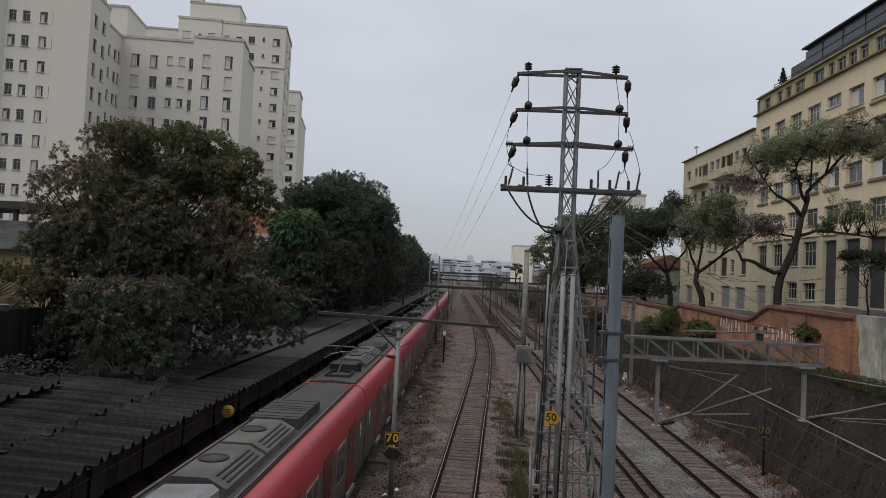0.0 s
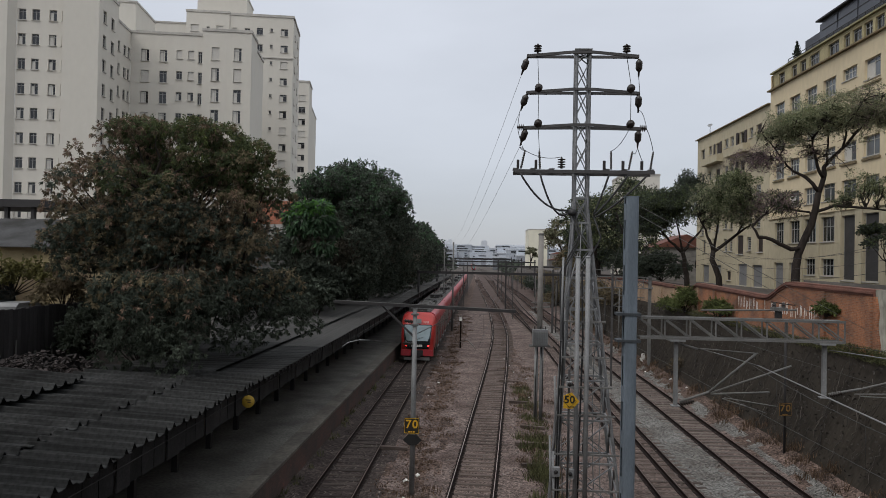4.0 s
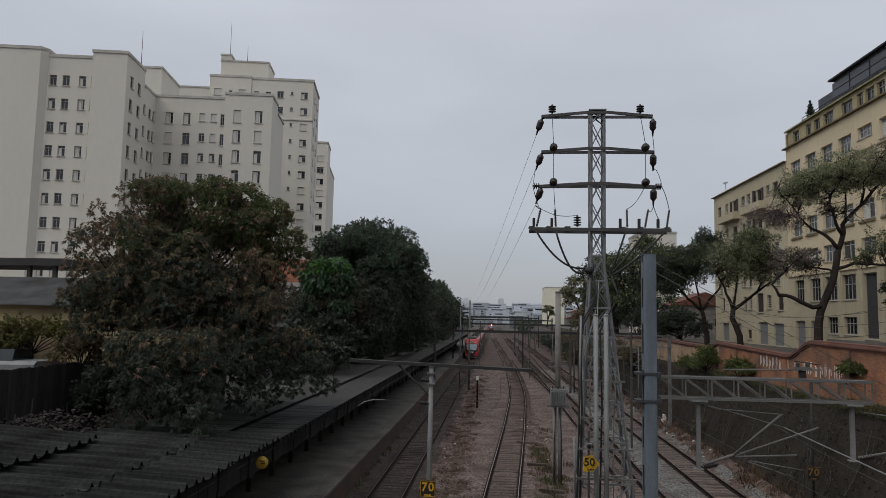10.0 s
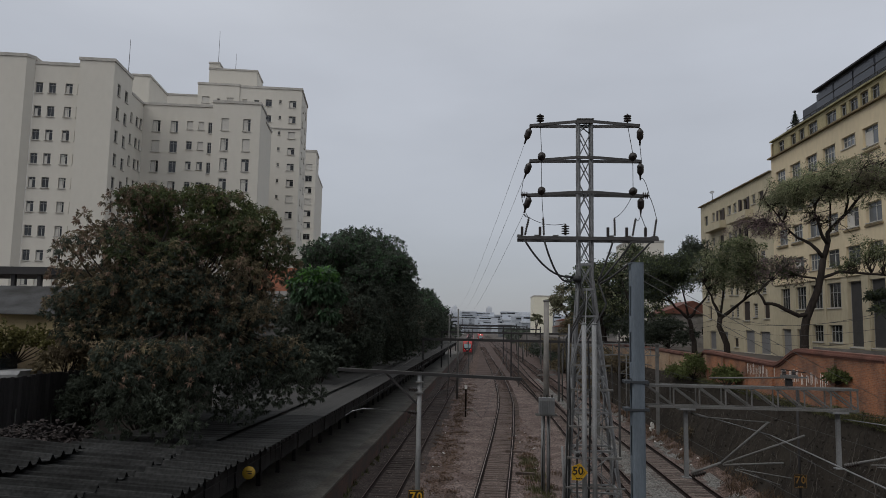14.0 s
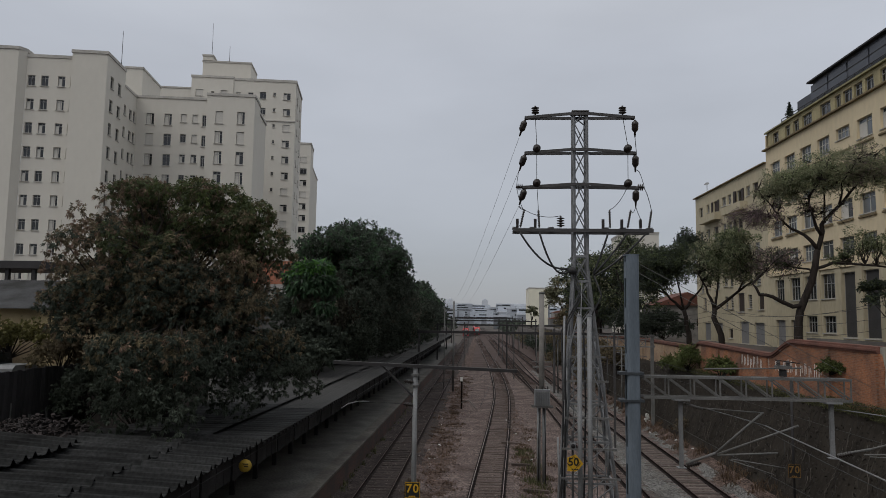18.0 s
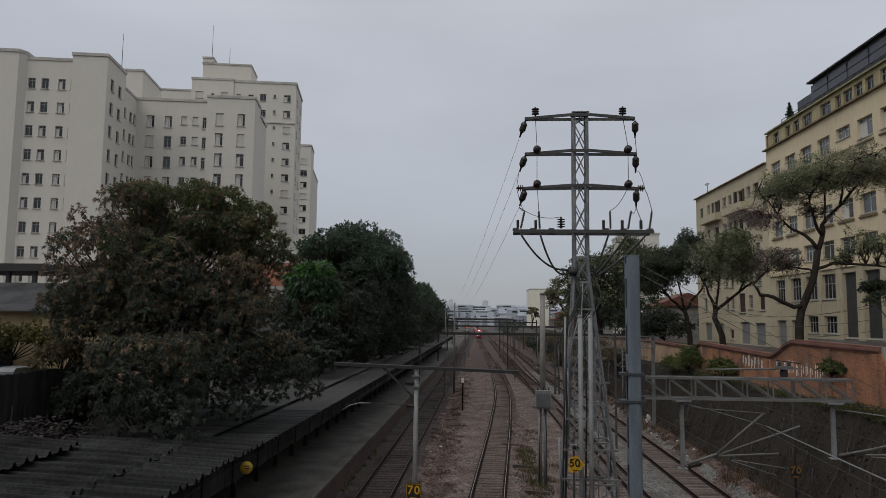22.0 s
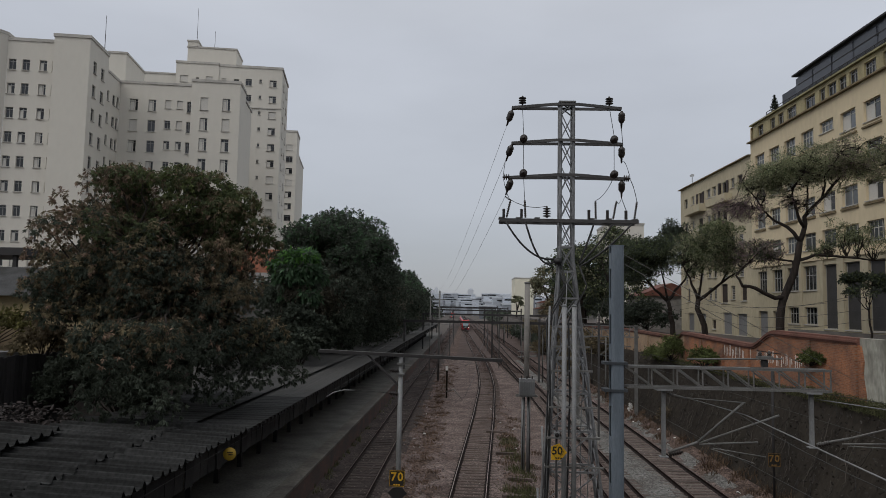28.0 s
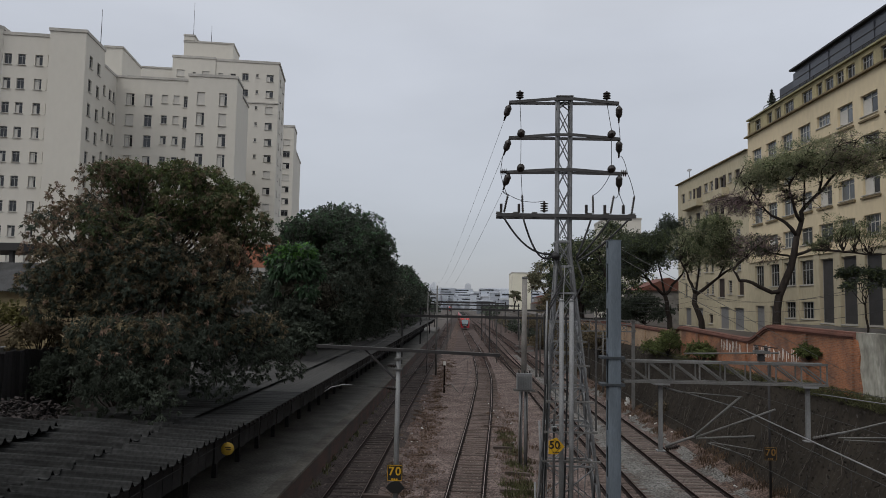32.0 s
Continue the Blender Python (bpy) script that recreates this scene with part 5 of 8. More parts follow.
# low and forward boughs take the darker leaves: their shade is put into the colour
tree("broad dark tree with rusty seed pods leaning over the platform roof", (-14.6, 31.0, 0.8), 4.2, ((-13.1, 29.3, 9.7), (5.2, 4.5, 5.1)), 190,
     [(LEAF_DARK, 0.26, lambda l: l[0][2] < 10.5), (LEAF_OLIVE, 0.42, lambda l: l[0][2] > 7.2), (LEAF_RUST, 0.07, lambda l: l[0][2] > 6.2 and l[0][0] < -9.5), (LEAF_RUST, 0.03, lambda l: l[0][2] > 10.5 and l[0][0] < -13.5), (LEAF_MID, 0.20, lambda l: l[0][0] > -14.2 and l[0][2] > 11.0), (LEAF_BUSH, 0.035, lambda l: l[0][0] > -13.4 and l[0][2] > 12.6), (LEAF_DARK, 0.20, lambda l: l[0][1] < 27 or l[0][2] < 7.5)], 230000, 0.155, 0.34, 3, core=60000, limbs=9, low=-0.95, lump_size=(0.09, 0.17), boxy=2.6,
     extra=[(c, (k * 0.9, k * 0.9, k * 0.74)) for c, k in hanging], keep=lambda c: not (c[0] < -13.2 and c[2] < 7.9) and not (c[0] < -14.5 and c[2] > 11.3 and math.sin(c[0] * 5.1 + c[2] * 3.7) > 0.1), leaf_aspect=0.30, droop=0.7, core_k=0.56, inner=0.45, tuft=16)
tree("bright green young tree with large fingered leaves before the dark row", (-12.6, 50.0, 0.8), 7.0, ((-12.0, 50.0, 10.7), (1.75, 1.7, 2.3)), 40, [(LEAF_LIME, 0.30, lambda l: l[0][2] > 11.4 and l[0][0] < -10.8), (LEAF_BIG, 0.6, None), (LEAF_DARK, 0.15, None)], 12000, 0.46, 0.16, 8, limbs=6, core=5000, lump_size=(0.2, 0.3), leaf_aspect=0.34, droop=0.8, tuft=8)
row_trees = [(-12.6, 60, 11.5, 4.6, 5.9), (-12.0, 71, 12.3, 4.9, 6.6), (-11.8, 83, 11.0, 4.6, 5.5), (-12.0, 96, 10.0, 4.6, 5.0), (-12.0, 111, 10.0, 4.8, 5.2), (-12.4, 128, 10.2, 5.0, 5.4), (-12.8, 148, 10.2, 5.2, 5.4), (-13.6, 170, 10.4, 5.4, 5.6), (-15.2, 195, 10.0, 5.4, 5.2), (-16.8, 222, 10.2, 5.6, 5.2), (-19, 255, 10.4, 6, 5.4), (-22, 295, 10.4, 6.5, 5.4)]
for i, (x, y, z, rx, rz) in enumerate(row_trees):
    tree("dense dark green tree in the row beside the platform", (x - 1.2, y, 0.8), 4.5, ((x, y, z - 0.9), (rx, rx * 1.15, rz + 0.9)), 80 if i < 4 else 36, [(LEAF_DARK, 0.85, None), (LEAF_BIG, 0.15, lambda l, z=z: l[0][2] > z + 1)],
         70000 if i < 3 else 22000 if i < 6 else 7000, 0.27 if i < 3 else 0.4 if i < 6 else 0.6, 0.3, 20 + i, group="tree row beside the platform", limbs=6, low=-0.95, core=16000 if i < 3 else 6000, lump_size=(0.16, 0.27), boxy=2.2, tuft=10 if i < 6 else 6, leaf_aspect=0.36, droop=0.5)

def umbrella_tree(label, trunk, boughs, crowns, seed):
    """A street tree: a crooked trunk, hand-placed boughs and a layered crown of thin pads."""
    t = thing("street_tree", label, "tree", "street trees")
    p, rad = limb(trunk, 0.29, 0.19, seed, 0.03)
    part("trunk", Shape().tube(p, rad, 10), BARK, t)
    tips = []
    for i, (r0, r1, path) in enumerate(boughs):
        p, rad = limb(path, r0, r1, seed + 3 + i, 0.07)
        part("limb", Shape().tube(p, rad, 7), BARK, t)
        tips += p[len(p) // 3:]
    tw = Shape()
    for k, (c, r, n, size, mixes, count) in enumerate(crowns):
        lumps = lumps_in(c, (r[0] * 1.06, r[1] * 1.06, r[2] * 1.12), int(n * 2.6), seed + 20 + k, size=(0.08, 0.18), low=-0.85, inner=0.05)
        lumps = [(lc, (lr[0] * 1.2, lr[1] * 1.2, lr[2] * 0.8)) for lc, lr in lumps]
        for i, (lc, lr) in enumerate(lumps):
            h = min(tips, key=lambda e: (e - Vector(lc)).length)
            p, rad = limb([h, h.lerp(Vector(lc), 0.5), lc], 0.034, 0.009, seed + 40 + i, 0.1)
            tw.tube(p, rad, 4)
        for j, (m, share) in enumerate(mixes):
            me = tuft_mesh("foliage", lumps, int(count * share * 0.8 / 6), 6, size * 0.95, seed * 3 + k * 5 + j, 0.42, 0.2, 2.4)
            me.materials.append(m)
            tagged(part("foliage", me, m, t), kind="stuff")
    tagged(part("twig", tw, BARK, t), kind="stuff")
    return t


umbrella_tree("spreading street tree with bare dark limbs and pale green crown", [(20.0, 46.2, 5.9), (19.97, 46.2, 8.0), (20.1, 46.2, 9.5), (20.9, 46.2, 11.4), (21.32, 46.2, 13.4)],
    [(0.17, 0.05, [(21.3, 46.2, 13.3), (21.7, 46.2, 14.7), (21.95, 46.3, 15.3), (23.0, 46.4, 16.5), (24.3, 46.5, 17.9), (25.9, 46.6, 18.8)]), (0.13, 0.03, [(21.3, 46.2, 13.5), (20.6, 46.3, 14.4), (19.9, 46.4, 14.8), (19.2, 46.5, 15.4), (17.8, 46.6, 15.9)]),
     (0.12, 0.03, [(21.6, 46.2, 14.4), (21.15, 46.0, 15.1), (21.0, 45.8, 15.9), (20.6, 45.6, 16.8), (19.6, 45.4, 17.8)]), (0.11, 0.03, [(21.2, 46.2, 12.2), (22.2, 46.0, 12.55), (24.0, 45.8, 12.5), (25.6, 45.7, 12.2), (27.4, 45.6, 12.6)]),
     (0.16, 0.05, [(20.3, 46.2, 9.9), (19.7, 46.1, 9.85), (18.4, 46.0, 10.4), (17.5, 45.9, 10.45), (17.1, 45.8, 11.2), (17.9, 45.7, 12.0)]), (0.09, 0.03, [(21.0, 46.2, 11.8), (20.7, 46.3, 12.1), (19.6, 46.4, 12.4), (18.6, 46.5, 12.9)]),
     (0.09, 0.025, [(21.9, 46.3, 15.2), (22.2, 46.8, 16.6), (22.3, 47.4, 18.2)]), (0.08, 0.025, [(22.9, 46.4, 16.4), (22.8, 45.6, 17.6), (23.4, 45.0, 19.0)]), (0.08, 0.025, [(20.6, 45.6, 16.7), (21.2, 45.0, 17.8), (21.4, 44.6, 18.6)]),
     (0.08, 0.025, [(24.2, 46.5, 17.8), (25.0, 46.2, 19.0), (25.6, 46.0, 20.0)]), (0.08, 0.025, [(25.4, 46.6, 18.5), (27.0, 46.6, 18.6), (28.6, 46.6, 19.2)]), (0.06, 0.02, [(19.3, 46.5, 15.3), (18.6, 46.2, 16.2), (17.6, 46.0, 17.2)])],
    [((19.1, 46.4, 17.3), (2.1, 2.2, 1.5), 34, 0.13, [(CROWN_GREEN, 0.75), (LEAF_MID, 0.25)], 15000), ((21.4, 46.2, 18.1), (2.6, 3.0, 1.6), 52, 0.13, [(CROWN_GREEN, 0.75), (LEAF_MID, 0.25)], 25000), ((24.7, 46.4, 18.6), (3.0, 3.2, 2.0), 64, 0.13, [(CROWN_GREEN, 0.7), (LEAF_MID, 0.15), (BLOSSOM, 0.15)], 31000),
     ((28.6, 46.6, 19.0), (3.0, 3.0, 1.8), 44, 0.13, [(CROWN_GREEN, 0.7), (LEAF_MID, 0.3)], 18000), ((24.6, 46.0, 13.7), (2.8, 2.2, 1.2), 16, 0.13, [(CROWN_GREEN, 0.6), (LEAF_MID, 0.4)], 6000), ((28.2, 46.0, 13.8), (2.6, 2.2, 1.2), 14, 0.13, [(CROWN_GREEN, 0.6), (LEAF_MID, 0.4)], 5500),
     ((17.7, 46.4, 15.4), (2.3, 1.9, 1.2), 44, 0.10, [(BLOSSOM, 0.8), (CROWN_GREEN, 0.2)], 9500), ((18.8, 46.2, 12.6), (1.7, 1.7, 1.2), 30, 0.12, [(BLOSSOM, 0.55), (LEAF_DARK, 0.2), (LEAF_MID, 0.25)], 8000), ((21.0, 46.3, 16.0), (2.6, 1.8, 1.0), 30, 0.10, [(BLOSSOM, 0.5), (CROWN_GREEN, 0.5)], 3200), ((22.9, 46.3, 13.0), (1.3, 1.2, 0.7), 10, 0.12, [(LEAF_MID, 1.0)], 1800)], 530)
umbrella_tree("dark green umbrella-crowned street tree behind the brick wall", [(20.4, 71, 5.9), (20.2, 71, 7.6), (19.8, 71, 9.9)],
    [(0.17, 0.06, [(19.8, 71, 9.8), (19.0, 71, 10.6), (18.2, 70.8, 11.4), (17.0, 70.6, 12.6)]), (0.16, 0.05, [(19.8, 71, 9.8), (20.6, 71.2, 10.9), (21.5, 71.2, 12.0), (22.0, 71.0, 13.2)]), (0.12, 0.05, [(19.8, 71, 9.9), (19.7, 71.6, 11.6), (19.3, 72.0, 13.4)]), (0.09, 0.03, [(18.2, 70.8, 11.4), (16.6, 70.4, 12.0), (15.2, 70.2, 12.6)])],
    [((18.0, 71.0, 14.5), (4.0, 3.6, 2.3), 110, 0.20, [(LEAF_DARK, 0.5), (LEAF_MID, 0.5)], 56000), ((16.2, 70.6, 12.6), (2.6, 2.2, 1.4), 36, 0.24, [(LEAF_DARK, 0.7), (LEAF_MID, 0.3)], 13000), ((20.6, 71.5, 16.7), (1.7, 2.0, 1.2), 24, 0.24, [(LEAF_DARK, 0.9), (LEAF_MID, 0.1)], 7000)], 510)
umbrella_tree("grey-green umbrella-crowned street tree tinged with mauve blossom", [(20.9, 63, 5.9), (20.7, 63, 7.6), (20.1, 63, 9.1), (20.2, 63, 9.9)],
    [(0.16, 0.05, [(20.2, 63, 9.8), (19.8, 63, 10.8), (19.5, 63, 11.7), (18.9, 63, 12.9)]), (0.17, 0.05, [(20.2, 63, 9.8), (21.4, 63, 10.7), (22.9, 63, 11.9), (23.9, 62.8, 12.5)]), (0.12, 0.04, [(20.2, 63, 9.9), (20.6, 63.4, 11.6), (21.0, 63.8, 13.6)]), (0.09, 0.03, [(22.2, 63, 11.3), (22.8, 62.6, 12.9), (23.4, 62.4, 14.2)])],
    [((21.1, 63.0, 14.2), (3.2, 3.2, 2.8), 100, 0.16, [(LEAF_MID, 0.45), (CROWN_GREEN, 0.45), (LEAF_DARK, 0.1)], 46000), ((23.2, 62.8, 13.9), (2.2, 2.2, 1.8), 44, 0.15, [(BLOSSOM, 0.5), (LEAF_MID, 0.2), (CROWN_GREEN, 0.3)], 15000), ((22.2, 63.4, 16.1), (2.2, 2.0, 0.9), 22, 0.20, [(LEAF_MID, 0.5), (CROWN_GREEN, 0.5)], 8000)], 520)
tree("dark street tree further along the wall", (19.0, 88.0, 5.9), 10.2, ((17.6, 88, 14.2), (5.6, 5.0, 5.0)), 40, [(LEAF_DARK, 0.4, None), (LEAF_MID, 0.4, None), (CROWN_GREEN, 0.2, None)], 20000, 0.3, 0.32, 53, "street trees", "street_tree", limbs=6, low=-0.85)
tree("dark street tree further along the wall", (17.5, 108.0, 5.9), 10.2, ((16.8, 108, 13.8), (5.6, 5.0, 5.4)), 36, [(LEAF_DARK, 0.7, None), (LEAF_MID, 0.3, None)], 15000, 0.36, 0.32, 54, "street trees", "street_tree", limbs=6, low=-0.9)
tree("far street tree with a thin brownish crown", (17.4, 150.0, 5.6), 9.5, ((17.4, 150, 13.9), (4.2, 4.0, 3.8)), 40, [(LEAF_GREY, 0.7, None), (LEAF_OLIVE, 0.3, None)], 11000, 0.4, 0.3, 55, "street trees", "street_tree", limbs=6, low=-0.7)
tree("small palm-like tree far along the line", (16.6, 240.0, 5.8), 8.0, ((17.0, 240, 11.2), (2.0, 2.2, 1.8)), 18, [(LEAF_GREY, 1.0, None)], 3000, 0.7, 0.25, 56, "", "tree", limbs=6)
tree("small dark young tree on the pavement", (25.9, 46.6, 6.1), 9.1, ((25.6, 46.6, 10.7), (1.75, 1.6, 1.0)), 26, [(LEAF_DARK, 0.7, None), (LEAF_MID, 0.3, None)], 9000, 0.13, 0.07, 57, "street trees", "street_tree", limbs=5)


def bush(label, c, r, m, n, size, seed, name="shrub", aspect=0.5):
    t = thing(name, label, "shrub")
    lumps = lumps_in(c, r, 16, seed, size=(0.3, 0.5), low=-0.5)
    tw = Shape()
    for i, (lc, lr) in enumerate(lumps):
        p, rad = limb([(c[0], c[1], c[2] - r[2] * 0.95), lc], 0.04, 0.01, seed + i, 0.05)
        tw.tube(p, rad, 4)
    tagged(part("stem", tw, BARK, t), kind="stuff")
    pts, outs = clump_points(lumps, n, seed)
    tagged(part("foliage", leaf_mesh("foliage", pts, size, seed, outs, aspect=aspect), m, t), kind="stuff").data.materials.append(m)
    return t


bush("dark undergrowth beneath the platform trees", (-11.6, 49.2, 6.6), (1.9, 1.8, 2.6), LEAF_DARK, 9000, 0.26, 168)
bush("dark undergrowth beneath the platform trees", (-13.6, 53.0, 8.2), (2.4, 2.2, 3.4), LEAF_DARK, 11000, 0.28, 169)
bush("dark undergrowth beneath the platform trees", (-12.9, 54.0, 5.4), (2.4, 3.2, 2.6), LEAF_DARK, 9000, 0.26, 68)
bush("dark undergrowth beneath the platform trees", (-12.6, 63.0, 5.2), (2.2, 4.0, 2.2), LEAF_DARK, 8000, 0.28, 69)
bush("dark overgrown hedge behind the wall", (20.6, 97.0, 8.3), (2.6, 4.0, 2.7), LEAF_DARK, 9000, 0.26, 171, name="hedge")
bush("dark overgrown hedge behind the wall", (22.6, 118.0, 9.0), (3.4, 4.0, 3.4), LEAF_DARK, 9000, 0.3, 172, name="hedge")
bush("dark overgrown hedge behind the wall", (17.6, 140.0, 8.6), (3.4, 5.0, 3.4), LEAF_OLIVE, 8000, 0.34, 173, name="hedge")
bush("clipped dark hedge bush behind the wall", (20.1, 80.0, 8.4), (3.1, 4.0, 1.8), LEAF_DARK, 15000, 0.22, 61)
bush("green scrub at the foot of the brick wall", (16.25, 57.5, 5.75), (0.8, 2.4, 1.0), LEAF_BUSH, 7500, 0.13, 62)
bush("green scrub at the foot of the brick wall", (16.3, 62.0, 5.2), (0.7, 3.0, 0.6), LEAF_BUSH, 4500, 0.13, 67)
bush("green scrub at the foot of the brick wall", (16.4, 50.2, 5.55), (0.6, 2.4, 0.75), LEAF_BUSH, 5500, 0.13, 63)
bush("bright green creeper on the brick wall", (16.75, 35.4, 6.65), (0.35, 1.35, 0.36), LEAF_BUSH, 4000, 0.12, 64)
for x, y, z, k in ((-27.5, 32.0, 7.2, 1.0), (-23.6, 31.8, 7.0, 0.9), (-18.4, 30.4, 6.7, 0.9)):
    bush("dark weedy shrub behind the board fence", (x, y, z), (1.8 * k, 1.2, 1.1 * k), LEAF_OLIVE, 3600, 0.17, int(-x * 10))
for x, y, z, k in ((-15.9, 28.2, 5.6, 1.1), (-15.9, 29.8, 6.0, 1.3), (-15.2, 31.6, 6.4, 1.3), (-13.8, 28.4, 5.3, 1.2)):
    bush("dark creeper-grown thicket at the foot of the broad tree", (x, y, z), (1.2 * k, 1.1 * k, 1.2 * k), LEAF_DARK, 5200, 0.18, int(-x * 10 + y), aspect=0.34)
bush("dusty yellowish shrub beside the old shed", (-21.0, 30.8, 7.5), (2.2, 1.0, 0.85), LEAF_YELLOW, 4200, 0.18, 65)
bush("dry shrub on the lineside", (15.2, 54.5, 0.9), (0.7, 1.6, 0.9), LEAF_OLIVE, 2600, 0.14, 66)

for i, (x, y, z, rx, rz) in enumerate(((20.5, 128, 11.6, 4.6, 4.4), (26.0, 172, 10.6, 5.4, 4.6), (30.0, 235, 10.0, 6.0, 4.6))):
    tree("dark tree beyond the street wall", (x + 1, y, 5.0), 8.0, ((x, y, z), (rx, rx, rz)), 30, [(LEAF_DARK, 0.75, None), (LEAF_MID, 0.25, None)], 6500, 0.5, 0.28, 90 + i, "street trees", "street_tree", limbs=5, low=-0.9, core=2500)
for i in range(9):
    bush("dark overgrown hedge along the line", (15.6 + 0.3 * (i % 3), 84 + 13 * i, 4.2), (1.4, 5.0, 1.7), LEAF_OLIVE, 3500, 0.34, 130 + i, name="hedge")

for i in range(16):
    q = random.Random(700 + i)
    bush("low dark scrub between the last track and the houses", (14.6 + q.uniform(-0.6, 1.6), 96 + 14 * i, 1.6 + q.uniform(-0.5, 1.2)), (1.6, 5.5, 1.8), q.choice([LEAF_OLIVE, LEAF_DARK]), 2200, 0.42, 700 + i, name="scrub")
# small conifer on the roof terrace
cyp = thing("potted_conifer", "dark potted conifer on the roof terrace", "plant")
CX, CY = 30.62, 71.15
part("pot", Shape().lathe([(0.2, 0), (0.27, 0.35), (0.24, 0.35), (0.2, 0.28)], (CX, CY, 28.84)), MOULDING, cyp)
pts, outs = clump_points([((CX, CY + dy, 29.35 + 0.3 * i), (0.45 - 0.08 * i, 0.5 - 0.08 * i, 0.26)) for i in range(5) for dy in (0, -0.25 * (i < 2))], 1500, 71)
tagged(part("foliage", leaf_mesh("foliage", pts, 0.15, 71, outs), LEAF_DARK, cyp), kind="stuff").data.materials.append(LEAF_DARK)
part("stem", Shape().tube([(CX, CY, 29.1), (CX, CY, 30.7)], 0.03), BARK, cyp)


# ---- lattice tower ----
TX, TY = 3.43, 25.0
tower = thing("lattice_tower", "galvanised lattice power tower with four cross-arms and brown insulators", "pylon")


def tower_w(z, side=1):
    """Half the tower's width on one side: it stands off plumb, with one face steeper than the other."""
    return 0.225 + max(0, 10.6 - z) * (0.115 if side > 0 else 0.058)


corner = lambda sx, sy, z: Vector((TX + sx * tower_w(z, sx), TY + sy * (0.225 + max(0, 10.6 - z) * 0.055), z))
for sx, sy in ((-1, -1), (1, -1), (1, 1), (-1, 1)):
    s = Shape()
    for z0, z1 in ((-0.3, 10.6), (10.6, 16.15)):
        s.bar(corner(sx, sy, z0), corner(sx, sy, z1), 0.075, 0.075, (sy, sx, 0))
    part("leg", s, TOWER_STEEL, tower)
z = 0.4
while z < 16.0:
    h = 0.95 if z > 10.6 else 0.7 + tower_w(z) * 0.6
    z1 = min(z + h, 16.1)
    wide = 0.05 if z > 10.6 else 0.07
    for k, ((ax, ay), (bx, by)) in enumerate((((-1, -1), (1, -1)), ((1, -1), (1, 1)), ((1, 1), (-1, 1)), ((-1, 1), (-1, -1)))):
        part("brace", Shape().bar(corner(ax, ay, z), corner(bx, by, z1), wide, 0.03), TOWER_STEEL, tower)
        part("brace", Shape().bar(corner(bx, by, z) + Vector((0, 0, 0.02)), corner(ax, ay, z1), wide, 0.03), TOWER_STEEL, tower)
        if z < 10.6:
            part("brace", Shape().bar(corner(ax, ay, z1), corner(bx, by, z1), 0.06, 0.06), GALV, tower)
    z = z1


def arm(z, x0, x1, deep=0.1, bow=True):
    s = Shape()
    for sy in (-1, 1):
        path = [(x0, TY + sy * 0.06, z - 0.02), (TX - 0.35, TY + sy * 0.3, z + (0.05 if bow else 0)), (TX + 0.35, TY + sy * 0.3, z + (0.05 if bow else 0)), (x1, TY + sy * 0.06, z - 0.02)]
        for a, b in zip(path, path[1:]):
            s.bar(a, b, 0.05, deep)
    for x in (x0 + 0.03, x1 - 0.03):
        s.bar((x, TY - 0.1, z - 0.02), (x, TY + 0.1, z - 0.02), 0.08, deep)
    return part("cross_arm", s, ARM_STEEL, tower)


arms = [arm(15.98, 1.49, 5.36), arm(14.69, 1.49, 5.40), arm(13.45, 1.40, 5.45)]
low_arm = part("cross_arm", Shape().bar((1.08, TY - 0.33, 11.87), (5.9, TY - 0.33, 11.87), 0.1, 0.12).bar((1.08, TY + 0.33, 11.87), (5.9, TY + 0.33, 11.87), 0.1, 0.12), ARM_STEEL, tower)
for x in (1.15, 1.75, 2.4, 4.3, 4.9, 5.8):
    part("tie_plate", Shape().box(x - 0.09, x + 0.09, TY - 0.28, TY + 0.28, 11.95, 11.99), GALV_DULL, low_arm)
part("post_cap", Shape().box(TX - 0.3, TX + 0.3, TY - 0.3, TY + 0.3, 16.12, 16.16), GALV_DULL, tower)


def discs(n, r, gap, neck=0.04):
    prof = [(0.03, -0.03)]
    for i in range(n):
        h = i * gap
        prof += [(neck, h), (r, h + gap * 0.25), (r * 0.95, h + gap * 0.5), (neck, h + gap * 0.7)]
    return prof + [(0.03, n * gap + 0.03)]


for x in (1.86, 4.95):  # pin insulators on the top arm
    part("pin_insulator", Shape().lathe([(0.03, 0), (0.03, 0.1)] + [(a, b + 0.1) for a, b in discs(3, 0.14, 0.085)], (x, TY, 16.02)), INSULATOR, arms[0])
for a, z in zip(arms, (15.9, 14.64, 13.4)):  # strain insulators hanging from the tips
    for x, lean in ((1.5, -0.35), (5.38, 0.03)):
        part("strain_insulator", Shape().lathe([(0.03, 0), (0.05, 0.04), (0.11, 0.1), (0.122, 0.16), (0.11, 0.2), (0.122, 0.24), (0.11, 0.28), (0.122, 0.32), (0.085, 0.4), (0.04, 0.44), (0.025, 0.62)], (x, TY - 0.05, z - 0.02), (lean, 0.25, -1)), INSULATOR, a)
for a, z in zip(arms[1:], (14.75, 13.52)):  # line-post insulators seen end-on
    for x in (1.88, 5.03):
        part("post_insulator", Shape().lathe(discs(3, 0.135, 0.07), (x, TY - 0.36, z - 0.02), (0, -1, 0.1)), INSULATOR, a)
for x, d in ((1.42, -1), (5.45, 1)):
    part("post_insulator", Shape().lathe(discs(3, 0.12, 0.07), (x, TY, 13.45), (d, 0, 0)), INSULATOR, arms[2])
